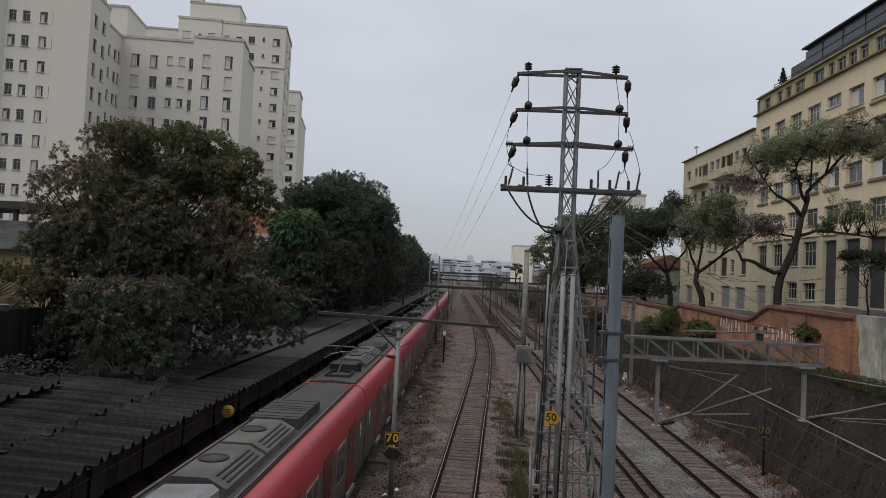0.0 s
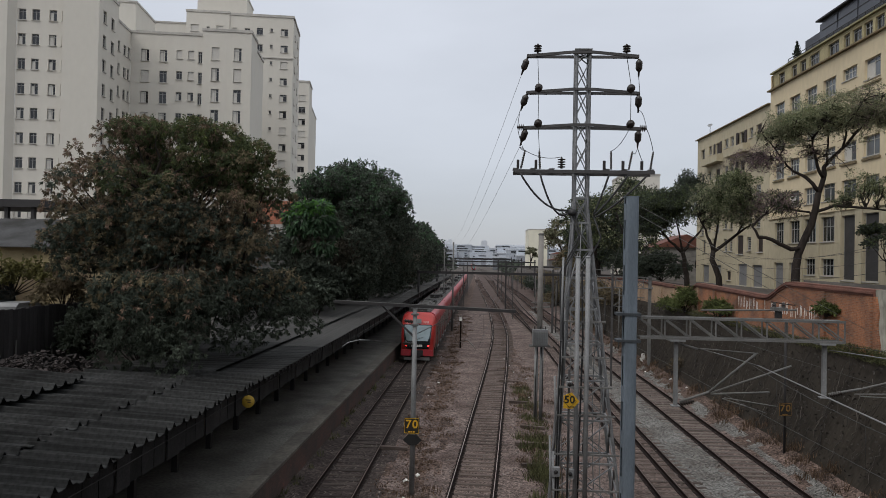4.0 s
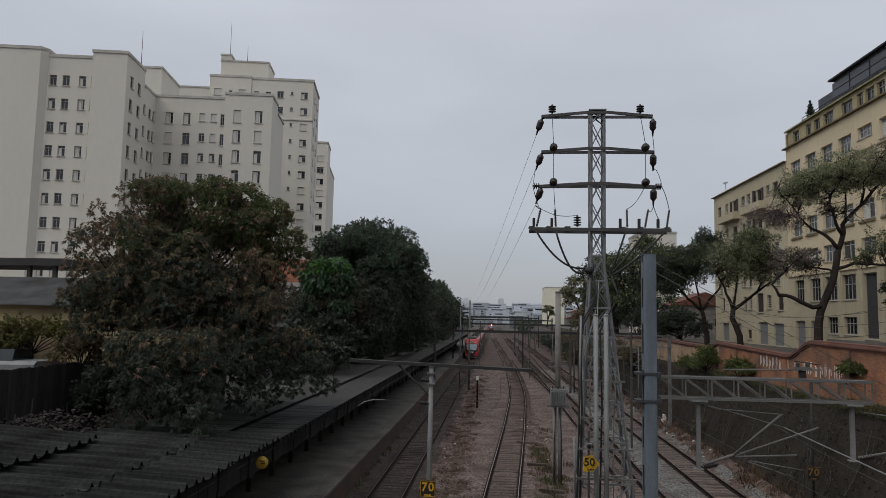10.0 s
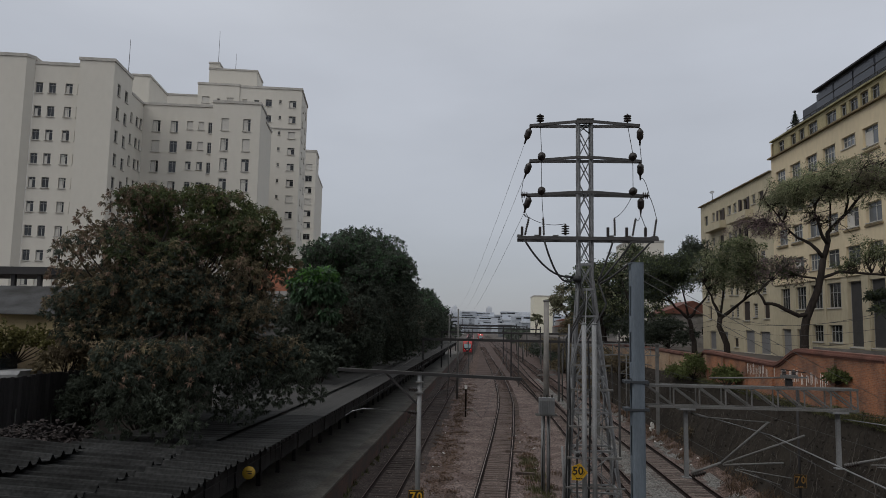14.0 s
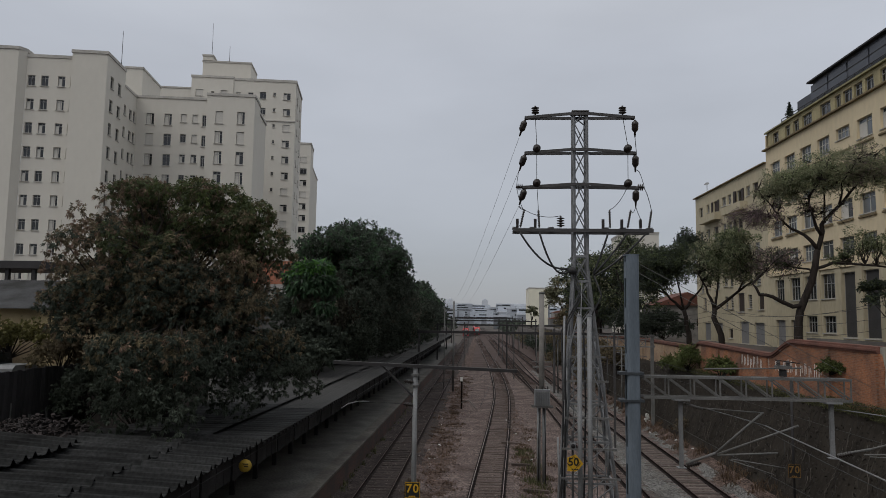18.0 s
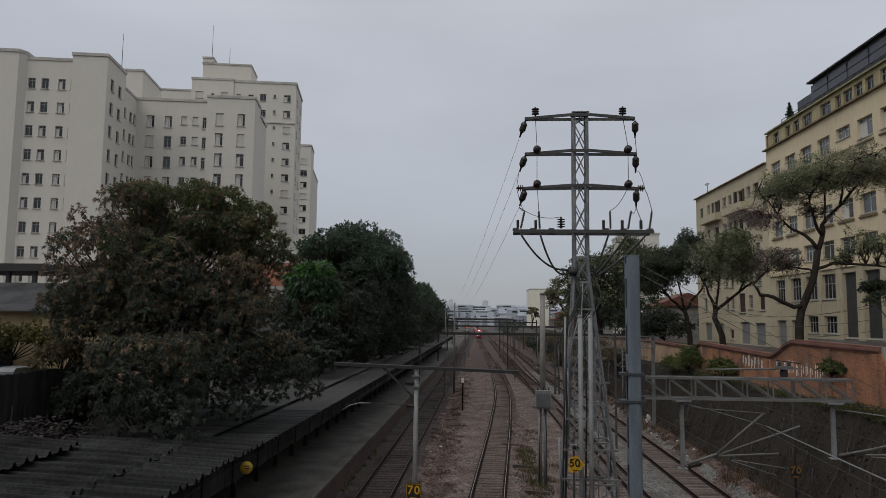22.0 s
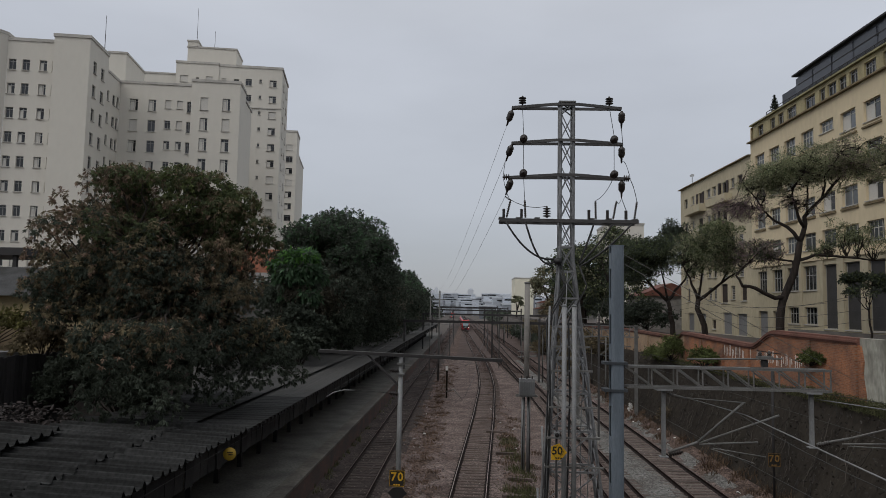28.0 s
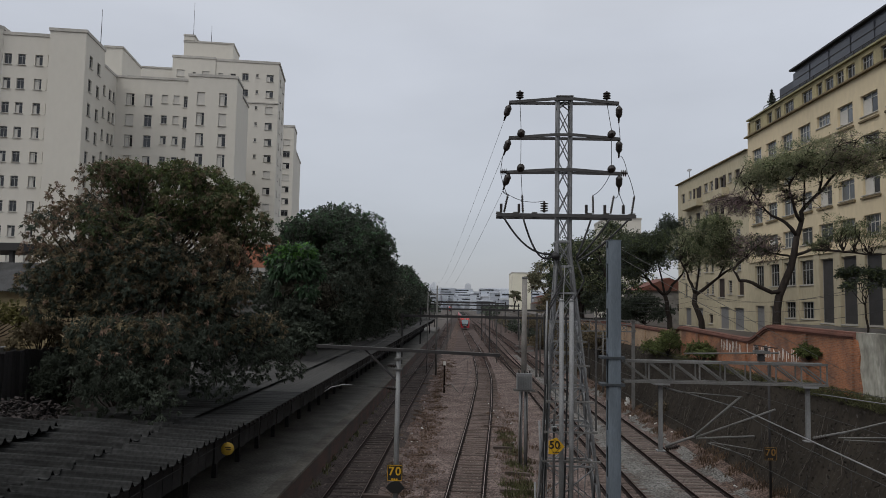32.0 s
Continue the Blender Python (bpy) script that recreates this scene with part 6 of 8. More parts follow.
part("pin_insulator", Shape().lathe([(0.05, 0)] + [(a, b + 0.03) for a, b in discs(4, 0.14, 0.085)], (2.72, TY - 0.33, 11.97)), INSULATOR, low_arm)
for x, lean in ((1.32, 0.22), (1.98, -0.05), (4.42, -0.02), (5.02, 0.18), (5.75, 0.15)):  # surge arresters and cable ends
    part("arrester", Shape().lathe([(0.04, 0)] + [(a, b + 0.04) for a, b in discs(7, 0.045, 0.08, 0.026)], (x, TY - 0.33, 11.96), (lean, 0, 1)), INSULATOR, low_arm)
for x in (1.22, 1.84, 4.18, 4.82, 5.46):
    part("fuse_holder", Shape().box(x - 0.045, x + 0.045, TY - 0.375, TY - 0.285, 11.95, 12.26), INSULATOR, low_arm)


def sag(a, b, drop, n=14):
    a, b = Vector(a), Vector(b)
    return [a.lerp(b, i / n) - Vector((0, 0, drop * 4 * (i / n) * (1 - i / n))) for i in range(n + 1)]


for a, b, drop in (((1.3, TY - 0.36, 11.8), (3.05, TY - 0.3, 10.55), 0.42), ((1.98, TY - 0.36, 11.8), (3.05, TY - 0.3, 10.5), 0.62), ((4.35, TY - 0.36, 11.78), (3.85, TY - 0.3, 10.4), 0.05), ((5.0, TY - 0.36, 11.78), (3.85, TY - 0.3, 10.35), 0.08), ((5.65, TY - 0.36, 11.78), (3.9, TY - 0.3, 10.3), 0.12)):
    part("power_cable", Shape().tube(sag(a, b, drop), 0.034, 6), RUBBER, tower)
part("cable_joint", Shape().lathe([(0.05, -0.12), (0.15, -0.06), (0.17, 0.02), (0.12, 0.1), (0.05, 0.14)], (3.12, TY - 0.32, 10.45)), RUBBER, tower)
for x, z0, dz in ((3.12, 10.4, 0.0), (3.2, 10.4, 0.0), (3.86, 10.3, 0.0)):
    part("down_cable", Shape().tube([(x, TY - 0.34, z0), (x + 0.25, TY - 0.36, 9.6), (x - 0.4, TY - 0.55, 8.4), (x - 0.35, TY - 0.62, 6.0), (x - 0.45, TY - 0.8, 2.5), (x - 0.5, TY - 0.95, -0.2)], 0.03, 6), RUBBER, tower)
# jumper wires from insulator to insulator
left_tips = [(1.29, TY + 0.1, z) for z in (15.28, 14.08, 12.78)]
right_tips = [(5.40, TY + 0.1, z) for z in (15.28, 14.08, 12.78)]
for a, b, d in ((left_tips[1], (1.2, TY, 13.47), -0.05), ((1.2, TY, 13.43), (1.44, TY - 0.33, 12.58), 0.12), (left_tips[2], (1.46, TY - 0.33, 12.6), 0.05),
                ((1.88, TY - 0.5, 13.5), (1.95, TY - 0.33, 12.6), 0.04), (left_tips[2], (2.72, TY - 0.33, 12.38), 0.18), ((1.86, TY, 16.02), (1.88, TY - 0.45, 14.86), 0.0), ((1.88, TY - 0.45, 14.78), (1.88, TY - 0.45, 13.56), 0.0),
                ((4.95, TY, 16.02), (5.03, TY - 0.45, 14.86), 0.0), ((5.03, TY - 0.45, 14.78), (5.03, TY - 0.45, 13.56), 0.0), (right_tips[0], (5.42, TY - 0.05, 14.62), 0.0), (right_tips[1], (5.68, TY, 13.47), -0.2),
                ((5.68, TY, 13.42), (5.84, TY - 0.33, 12.6), -0.1), ((5.03, TY - 0.5, 13.45), (4.41, TY - 0.33, 12.6), 0.16), (right_tips[2], (5.13, TY - 0.33, 12.6), 0.14), (right_tips[2], (5.5, TY - 0.33, 12.2), 0.02)):
    part("jumper_wire", Shape().tube(sag(a, b, d), 0.013, 4), RUBBER, tower)
for i, (x, y) in enumerate(((3.25, 23.95), (3.58, 23.95))):  # two tubes clamped to the tower's face
    pipe = part("conduit_pipe", Shape().tube([(x + 0.02, y, -0.3), (x, y, 8.92)], 0.078, 12), GALV, tower, "smooth grey steel tube")
    part("pipe_cap", Shape().lathe([(0.092, 0), (0.092, 0.04), (0.03, 0.06)], (x, y, 8.9)), GALV, pipe)
for zz in (7.55, 6.75, 5.55, 4.55, 3.6, 2.3, 1.1):
    part("clamp_bar", Shape().bar((TX - tower_w(zz, -1) - 0.16, 24.05, zz), (TX + tower_w(zz) + 0.12, 24.05, zz), 0.06, 0.06), GALV_DULL, tower)
for x0, z0, x1, z1 in ((2.78, 8.9, 2.72, 6.1), (2.55, 4.9, 2.62, 2.9), (2.42, 2.9, 2.5, 0.0)):
    part("conduit_pipe", Shape().tube([(x0, 24.1, z0), (x1, 24.0, z1)], 0.035, 8), GALV, tower)
for i in range(6):
    q = random.Random(300 + i)
    x = TX - 0.55 + 0.26 * i
    z0 = q.uniform(7.5, 10.2)
    part("down_cable", Shape().tube([(TX + q.uniform(-0.25, 0.25), TY - 0.3, z0)] + [(x + q.gauss(0, 0.05), TY - 0.55 + q.gauss(0, 0.1), z0 - (z0 + 0.2) * k / 6) for k in range(1, 7)], 0.018, 5), RUBBER if i == 3 else GALV, tower)

for x, z in ((2.62, 1.75), (3.1, 1.7)):
    box = part("junction_box", Shape().box(x - 0.13, x + 0.13, 23.86, 24.02, z - 0.15, z + 0.15), GALV, tower, "small pale junction box")
    part("box_lid", Shape().lathe([(0.002, 0), (0.07, 0), (0.07, 0.02), (0.002, 0.02)], (x, 23.86, z), (0, -1, 0)), DARK_STEEL, box)

# high-voltage wires to the far mast
wires = thing("overhead_line", "thin high-voltage wires running away from the tower", "power line")
for i, (x, z) in enumerate(((1.29, 15.28), (1.29, 14.08), (1.29, 12.78))):
    part("wire", Shape().tube(sag((x, TY + 0.15, z), (-9.0 + 1.1 * i, 210, 14.3 - 0.7 * i), 2.2, 30), 0.007, 4), GALV, wires)

# ---- blue steel column and its lattice beam ----
column_b = thing("gantry", "blue-grey steel column carrying a galvanised lattice beam over two tracks", "gantry")
BX, BY = 3.95, 19.0
for sy in (-1, 1):
    c_plan = [(-0.165, 0.11), (-0.165, 0.15), (-0.15, 0.178), (-0.11, 0.195), (-0.05, 0.203), (0.05, 0.203), (0.11, 0.195), (0.15, 0.178), (0.165, 0.15), (0.165, 0.11), (0.148, 0.11), (0.13, 0.165), (-0.13, 0.165), (-0.148, 0.11)]
    k_n = len(c_plan)
    rings = [(BX + a, BY + sy * b, z) for z in (-0.3, 10.5) for a, b in c_plan]
    part("channel", Shape().add(rings, [tuple(range(k_n)), tuple(range(2 * k_n - 1, k_n - 1, -1))] + [(k, (k + 1) % k_n, k_n + (k + 1) % k_n, k_n + k) for k in range(k_n)]), BLUE_STEEL, column_b)
# fills the gaps between the battens, dark blue standing for their shade
part("inner_web", Shape().box(BX - 0.12, BX + 0.12, BY - 0.1, BY + 0.1, -0.3, 10.4), BLUE_DARK, column_b)
for i in range(9):
    z = 0.3 + 1.2 * i
    part("batten", Shape().box(BX - 0.162, BX - 0.15, BY - 0.11, BY + 0.11, z, z + 0.42), BLUE_STEEL, column_b)
part("cap", Shape().box(BX - 0.17, BX + 0.17, BY - 0.205, BY + 0.205, 10.5, 10.52), BLUE_STEEL, column_b)
for z in (7.42, 6.72):
    part("collar", Shape().box(BX - 0.24, BX + 0.2, BY - 0.225, BY - 0.205, z - 0.03, z + 0.03).box(BX - 0.36, BX - 0.19, BY - 0.22, BY + 0.22, z - 0.035, z + 0.035).box(BX + 0.19, BX + 0.26, BY - 0.22, BY + 0.22, z - 0.035, z + 0.035), BLUE_DARK, column_b)
x0, x1 = BX + 0.25, 9.42
for y in (BY - 0.17, BY + 0.17):
    for z in (7.345, 6.82):
        part("chord", Shape().bar((x0, y, z), (x1, y, z), 0.06, 0.06), GALV_DULL, column_b)
    n = 8
    for i in range(n):
        a, b = x0 + (x1 - x0) * i / n, x0 + (x1 - x0) * (i + 1) / n
        part("diagonal", Shape().bar((a, y, 7.325), (b, y, 6.84), 0.036, 0.036), GALV_DULL, column_b)
        part("vertical", Shape().bar((b - 0.02, y, 6.84), (b - 0.02, y, 7.325), 0.032, 0.032), GALV_DULL, column_b)
for i in range(8):
    a, b = x0 + (x1 - x0) * i / 8, x0 + (x1 - x0) * (i + 1) / 8
    part("top_lacing", Shape().bar((a, BY - 0.15, 7.355), (b, BY + 0.15, 7.355), 0.04, 0.03), GALV, column_b)
for x, zb in ((5.17, 5.05), (8.97, 5.38)):
    d = part("drop_post", Shape().box(x - 0.047, x + 0.047, BY - 0.047, BY + 0.047, zb, 6.78), GALV, column_b)
    part("base_plate", Shape().box(x - 0.11, x + 0.11, BY - 0.1, BY + 0.1, zb - 0.025, zb), GALV, d)
    part("head_plate", Shape().box(x - 0.2, x + 0.2, BY - 0.2, BY + 0.2, 6.74, 6.79), GALV, d)
    tubes = (((0.1, 0.08), (0.9, 0.24), 0.032), ((0.9, 0.24), (3.2, 0.84), 0.026), ((0.75, 0.1), (3.4, 0.16), 0.02), ((0.9, 0.05), (3.2, -0.02), 0.014)) if x > 8 else (((0.1, 0.1), (0.85, 0.38), 0.035), ((0.85, 0.38), (2.05, 1.42), 0.03), ((0.9, 0.36), (2.95, 1.12), 0.026), ((0.9, 0.33), (2.4, 0.42), 0.024), ((1.2, 0.22), (2.3, -0.12), 0.014), ((1.25, 0.24), (2.6, 0.05), 0.014), ((0.4, 1.52), (2.1, 1.42), 0.016), ((0.15, 1.6), (0.55, 1.5), 0.03))
    for (ax, az), (bx, bz), r in tubes:
        part("cantilever_tube", Shape().tube([(x + ax, BY - 0.05, zb + az), (x + bx, BY - 0.05, zb + bz)], r, 8), GALV_DULL, d)
    part("cantilever_insulator", Shape().lathe(discs(5, 0.07, 0.06, 0.035), (x + 0.15, BY - 0.05, zb + 0.05), (1, 0, 0.25)), INSULATOR, d)
sw = part("isolator_switch", Shape().tube([(5.8, BY, 7.56), (8.25, BY, 7.62)], 0.022, 6).box(7.62, 7.98, BY - 0.12, BY + 0.12, 7.60, 7.68), GALV_DULL, column_b)
part("isolator_post", Shape().box(7.72, 7.86, BY - 0.07, BY + 0.07, 7.40, 7.58), DARK_STEEL, sw)
for x in (7.68, 7.92):
    part("isolator_insulator", Shape().lathe(discs(2, 0.06, 0.05), (x, BY, 7.68)), INSULATOR, sw)
part("isolator_blade", Shape().bar((7.6, BY, 7.82), (8.22, BY, 7.74), 0.025), DARK_STEEL, sw)

# ---- masts ----
mast_a = thing("catenary_mast", "grey steel catenary mast with a dark double beam across two tracks", "mast", "catenary masts")
MX, MY = -2.47, 27.0
part("mast", Shape().tube([(MX, MY, -0.3), (MX, MY, 6.95)], [0.105, 0.085], 12), GALV, mast_a)
for zz in (6.6, 6.2):
    part("mast_clamp", Shape().box(MX - 0.14, MX + 0.14, MY - 0.14, MY + 0.14, zz, zz + 0.06), GALV_DULL, mast_a)
beam = part("beam", Shape().bar((-5.6, MY - 0.12, 7.05), (1.35, MY - 0.12, 6.83), 0.05, 0.11), DARK_STEEL, mast_a)
part("beam", Shape().bar((-5.6, MY + 0.14, 7.05), (1.35, MY + 0.14, 6.83), 0.05, 0.11), GALV_DULL, mast_a)
for i in range(7):
    x = -5.4 + 1.08 * i
    part("beam_tie", Shape().bar((x, MY - 0.12, 7.05 - 0.0316 * (x + 5.6)), (x, MY + 0.14, 7.05 - 0.0316 * (x + 5.6)), 0.05), DARK_STEEL, beam)
part("strut", Shape().bar((MX, MY, 5.75), (-3.75, MY, 6.95), 0.07), DARK_STEEL, mast_a)
part("registration_arm", Shape().tube([(MX - 0.1, MY, 5.5), (-3.4, MY, 5.56), (-4.25, MY, 5.6)], 0.012, 6), RUBBER, mast_a)
part("steady_arm", Shape().tube([(-4.2, MY, 5.6), (-4.6, MY, 5.6), (-5.0, MY, 5.5), (-5.25, MY, 5.33)], 0.02, 6), GALV, mast_a)
part("registration_arm", Shape().tube([(MX + 0.1, MY, 5.9), (-1.2, MY, 6.5)], 0.016, 6), ARM_STEEL, mast_a)
for zz in (6.35, 5.5):
    part("mast_insulator", Shape().lathe(discs(5, 0.09, 0.06), (MX - 0.1, MY - 0.05, zz), (-1, 0, 0.1)), INSULATOR, mast_a)


def speed_sign(text, at, w, h, plate, digits, label, shape="square", border=None):
    t = thing("speed_sign", label, "sign", "speed limit signs")
    x, y, z = at
    if shape == "square":
        pl = Shape().box(x - w / 2, x + w / 2, y, y + 0.015, z - h / 2, z + h / 2)
    else:
        o = [(-0.5, -0.5), (0.12, -0.5), (0.55, 0.0), (0.04, 0.58), (-0.5, 0.36)]
        pl = Shape().add([(x + a * w, yy, z + b * h) for yy in (y, y + 0.015) for a, b in o], [(0, 1, 2, 3, 4), (9, 8, 7, 6, 5)] + [(k, k + 5, (k + 1) % 5 + 5, (k + 1) % 5) for k in range(5)])
    plate_ob = part("plate", pl, plate, t)
    for k, figure in enumerate(text):
        g = glyphs(figure, h * 0.72)
        g.materials.append(digits)
        part("digit", g, digits, plate_ob, at=pose(x - (0.05 if shape != "square" else 0) + (k - 0.5) * h * 0.42 * (1 if shape == "square" else 0.86), y - 0.006, z + h * 0.08))
    bars = Shape()
    for i in range(3):
        bars.box(x - w * 0.22 + w * 0.15 * i, x - w * 0.22 + w * 0.15 * i + w * 0.11, y - 0.005, y, z - h * 0.42, z - h * 0.34)
    part("small_print", bars, digits, plate_ob)
    if border:
        b = Shape()
        for q0, q1 in (((-0.5, -0.5), (0.5, -0.5)), ((0.5, -0.5), (0.5, 0.5)), ((0.5, 0.5), (-0.5, 0.5)), ((-0.5, 0.5), (-0.5, -0.5))):
            b.bar((x + q0[0] * w * 0.92, y - 0.004, z + q0[1] * h * 0.92), (x + q1[0] * w * 0.92, y - 0.004, z + q1[1] * h * 0.92), 0.012, 0.03, (0, 1, 0))
        part("border", b, border, plate_ob)
    return t


s70 = speed_sign("70", (MX - 0.03, MY - 0.14, 2.42), 0.58, 0.60, BLACK, YELLOW, "black speed limit sign with yellow digits on the mast", border=YELLOW)
d = Shape().add([(MX + a, yy, 1.88 + b) for yy in (MY - 0.15, MY - 0.135) for a, b in ((-0.36, 0), (-0.15, -0.19), (0.15, -0.19), (0.36, 0), (0.17, 0.21), (-0.17, 0.21))], [(0, 1, 2, 3, 4, 5), (11, 10, 9, 8, 7, 6)] + [(k, k + 6, (k + 1) % 6 + 6, (k + 1) % 6) for k in range(6)])
part("lower_plate", d, BLACK, s70)
s50 = speed_sign("50", (3.05, 23.6, 4.17), 0.49, 0.49, YELLOW, BLACK, "yellow pointed speed limit sign with black digits", shape="arrow")
part("post", Shape().tube([(2.98, 23.66, -0.3), (2.98, 23.66, 5.2)], 0.035, 8), DARK_STEEL, s50)
part("lamp_box", Shape().box(2.89, 3.06, 23.5, 23.62, 4.62, 4.82), GALV, s50, "small white marker box")
part("lamp_ring", Shape().lathe([(0.07, 0), (0.07, 0.02), (0.03, 0.02)], (2.98, 23.5, 4.735), (0, -1, 0)), BLACK, s50)
for (ax, az), (bx, bz) in zip(((-0.2, 0.0), (0.0, 0.22), (0.22, 0.0), (0.0, -0.22)), ((0.0, 0.22), (0.22, 0.0), (0.0, -0.22), (-0.2, 0.0))):
    part("border", Shape().bar((3.0 + ax, 23.594, 4.17 + az), (3.0 + bx, 23.594, 4.17 + bz), 0.012, 0.008, (0, 1, 0)), BLACK, s50)
s70r = speed_sign("70", (14.02, 33.3, 2.18), 0.56, 0.60, BLACK, FADED_YELLOW, "black speed limit sign with faded yellow digits on a lineside post", border=FADED_YELLOW)
part("post", Shape().tube([(14.02, 33.36, -0.3), (14.02, 33.36, 6.2)], 0.06, 8), DARK_STEEL, s70r)
disc = thing("platform_disc", "round yellow sign hanging under the platform canopy", "sign")
part("plate", Shape().lathe([(0.002, 0), (0.2, 0), (0.2, 0.015), (0.002, 0.015)], (-7.42, 22.6, 4.04), (0.25, -1, 0.2), 24), DISC_YELLOW, disc)
pb = Shape()
for zz in (3.90, 3.83):
    pb.box(-7.53, -7.31, 22.575, 22.582, zz + 0.18, zz + 0.21)
part("small_print", pb, BLACK, disc)
part("hanger", Shape().tube([(-7.45, 22.64, 4.2), (-7.5, 22.66, 4.5)], 0.012, 6), DARK_STEEL, disc)

mast_b = thing("transformer_mast", "tall concrete mast with a grey pole transformer", "mast", "catenary masts")
NX, NY = 3.38, 40.3
part("pole", Shape().tube([(NX, NY, 4.0), (NX, NY, 10.3)], [0.155, 0.15], 12), POLE_CONCRETE, mast_b)
for dx in (-0.16, 0.14):
    part("leg", Shape().tube([(NX + dx, NY, -0.3), (NX + dx, NY, 4.4)], 0.105, 10), GALV, mast_b)
tr = part("transformer", Shape().box(NX - 0.42, NX + 0.42, NY - 0.55, NY - 0.1, 4.02, 4.92), GALV, mast_b)
for i in range(9):
    part("cooling_fin", Shape().box(NX - 0.4 + 0.095 * i, NX - 0.37 + 0.095 * i, NY - 0.66, NY - 0.55, 4.08, 4.8), GALV, tr)
for dx in (-0.3, 0, 0.3):
    part("bushing", Shape().lathe(discs(3, 0.05, 0.05), (NX + dx, NY - 0.32, 4.92)), INSULATOR, tr)
part("platform_frame", Shape().bar((NX - 0.6, NY - 0.5, 3.98), (NX + 0.6, NY - 0.5, 3.98), 0.08).bar((NX - 0.6, NY, 3.98), (NX + 0.6, NY, 3.98), 0.08), GALV_DULL, mast_b)
part("crossarm", Shape().bar((NX - 0.5, NY, 6.1), (NX + 0.55, NY, 6.15), 0.07).bar((NX - 0.5, NY, 6.4), (NX + 0.55, NY, 6.4), 0.05), GALV_DULL, mast_b)
part("head_ring", Shape().lathe([(0.17, 0), (0.17, 0.08)], (NX, NY, 10.2)), GALV_DULL, mast_b)
for i, (dx, dz) in enumerate(((0.1, 5.0), (-0.1, 5.0))):
    part("cable", Shape().tube([(NX + dx, NY - 0.2, 4.0), (NX + dx * 2, NY - 0.22, 2.0), (NX + dx * 2, NY - 0.22, -0.2)], 0.025, 6), RUBBER, mast_b)

mast_c = thing("telegraph_mast", "slim steel mast with three cross-arms between the tracks", "mast", "catenary masts")
part("pole", Shape().tube([(-3.42, 88, -0.3), (-3.42, 88, 10.8)], [0.13, 0.09], 10), GALV_DULL, mast_c)
for z, w in ((9.7, 1.0), (8.55, 0.8), (7.5, 0.6), (3.0, 0.6)):
    part("cross_arm", Shape().bar((-3.42 - w, 88, z), (-3.42 + w * 0.8, 88, z), 0.08), GALV_DULL, mast_c)
part("pole", Shape().tube([(-4.6, 89, -0.3), (-4.6, 89, 10.0)], 0.06, 8), GALV_DULL, mast_c)


def portal(y, xl, xr, z, posts, label):
    t = thing("catenary_portal", label, "gantry", "catenary portals")
    for yy, m in ((y - 0.2, DARK_STEEL), (y + 0.2, DARK_STEEL)):
        part("beam", Shape().bar((xl, yy, z), (xr, yy, z), 0.1, 0.3), m, t)
    n = int((xr - xl) / 1.5)
    for i in range(n):
        a, b = xl + (xr - xl) * i / n, xl + (xr - xl) * (i + 1) / n
        part("lacing", Shape().bar((a, y - 0.2, z), (b, y + 0.2, z), 0.05), DARK_STEEL, t)
    for x in posts:
        part("post", Shape().box(x - 0.13, x + 0.13, y - 0.13, y + 0.13, -0.4, z + 0.6), DARK_STEEL if y > 100 else ARM_STEEL, t)
        part("strut", Shape().bar((x, y, z - 1.4), (x + 1.3, y, z - 0.05), 0.07), DARK_STEEL, t)
    for x in (-5.4, 2.2, 6.9, 10.6):
        if xl < x < xr:
            part("drop_arm", Shape().tube([(x - 0.9, y, z), (x - 0.9, y, z - 0.9), (x, y, z - 0.6)], 0.03, 6), GALV_DULL, t)
    return t


for y, z, xl, xr, posts in ((88, 7.0, -7.9, 18.6, (-7.7, 18.4, 8.9)), (130, 7.5, -8.2, 15.6, (-8.0, 15.4, 4.6)), (172, 8.1, -8.6, 13.2, (-8.4, 13.0, 4.2)), (214, 8.6, -9.2, 12.4, (-9.0, 12.2)), (262, 8.9, -10.4, 11.4, (-10.2, 11.2))):
    portal(y, xl, xr, z, posts, "dark steel catenary portal across all the tracks")
for x, y, h, arm_dir in ((9.55, 52, 7.9, 1), (13.8, 75, 8.4, -1), (9.3, 76, 7.6, 1), (4.9, 108, 8, 1), (13.4, 108, 8.2, -1), (4.4, 150, 8, 1), (-3.1, 130, 8, -1), (-3.2, 172, 8, -1)):
    t = thing("catenary_mast", "steel catenary mast with a bracket arm over one track", "mast", "catenary masts")
    part("mast", Shape().box(x - 0.07, x + 0.07, y - 0.07, y + 0.07, -0.4, h), ARM_STEEL, t)
    for zz, l in ((h - 0.5, 2.4), (h - 1.5, 2.3), (h - 2.3, 1.6)):
        part("bracket", Shape().bar((x, y, zz), (x + arm_dir * l, y, zz - (0.0 if zz > h - 1 else 0.2)), 0.055), GALV_DULL, t)
    part("bracket", Shape().bar((x, y, h - 2.4), (x + arm_dir * 2.2, y, h - 0.6), 0.045), GALV_DULL, t)
    part("mast_insulator", Shape().lathe(discs(4, 0.09, 0.07), (x + arm_dir * 0.12, y, h - 1.5), (arm_dir, 0, 0)), INSULATOR, t)

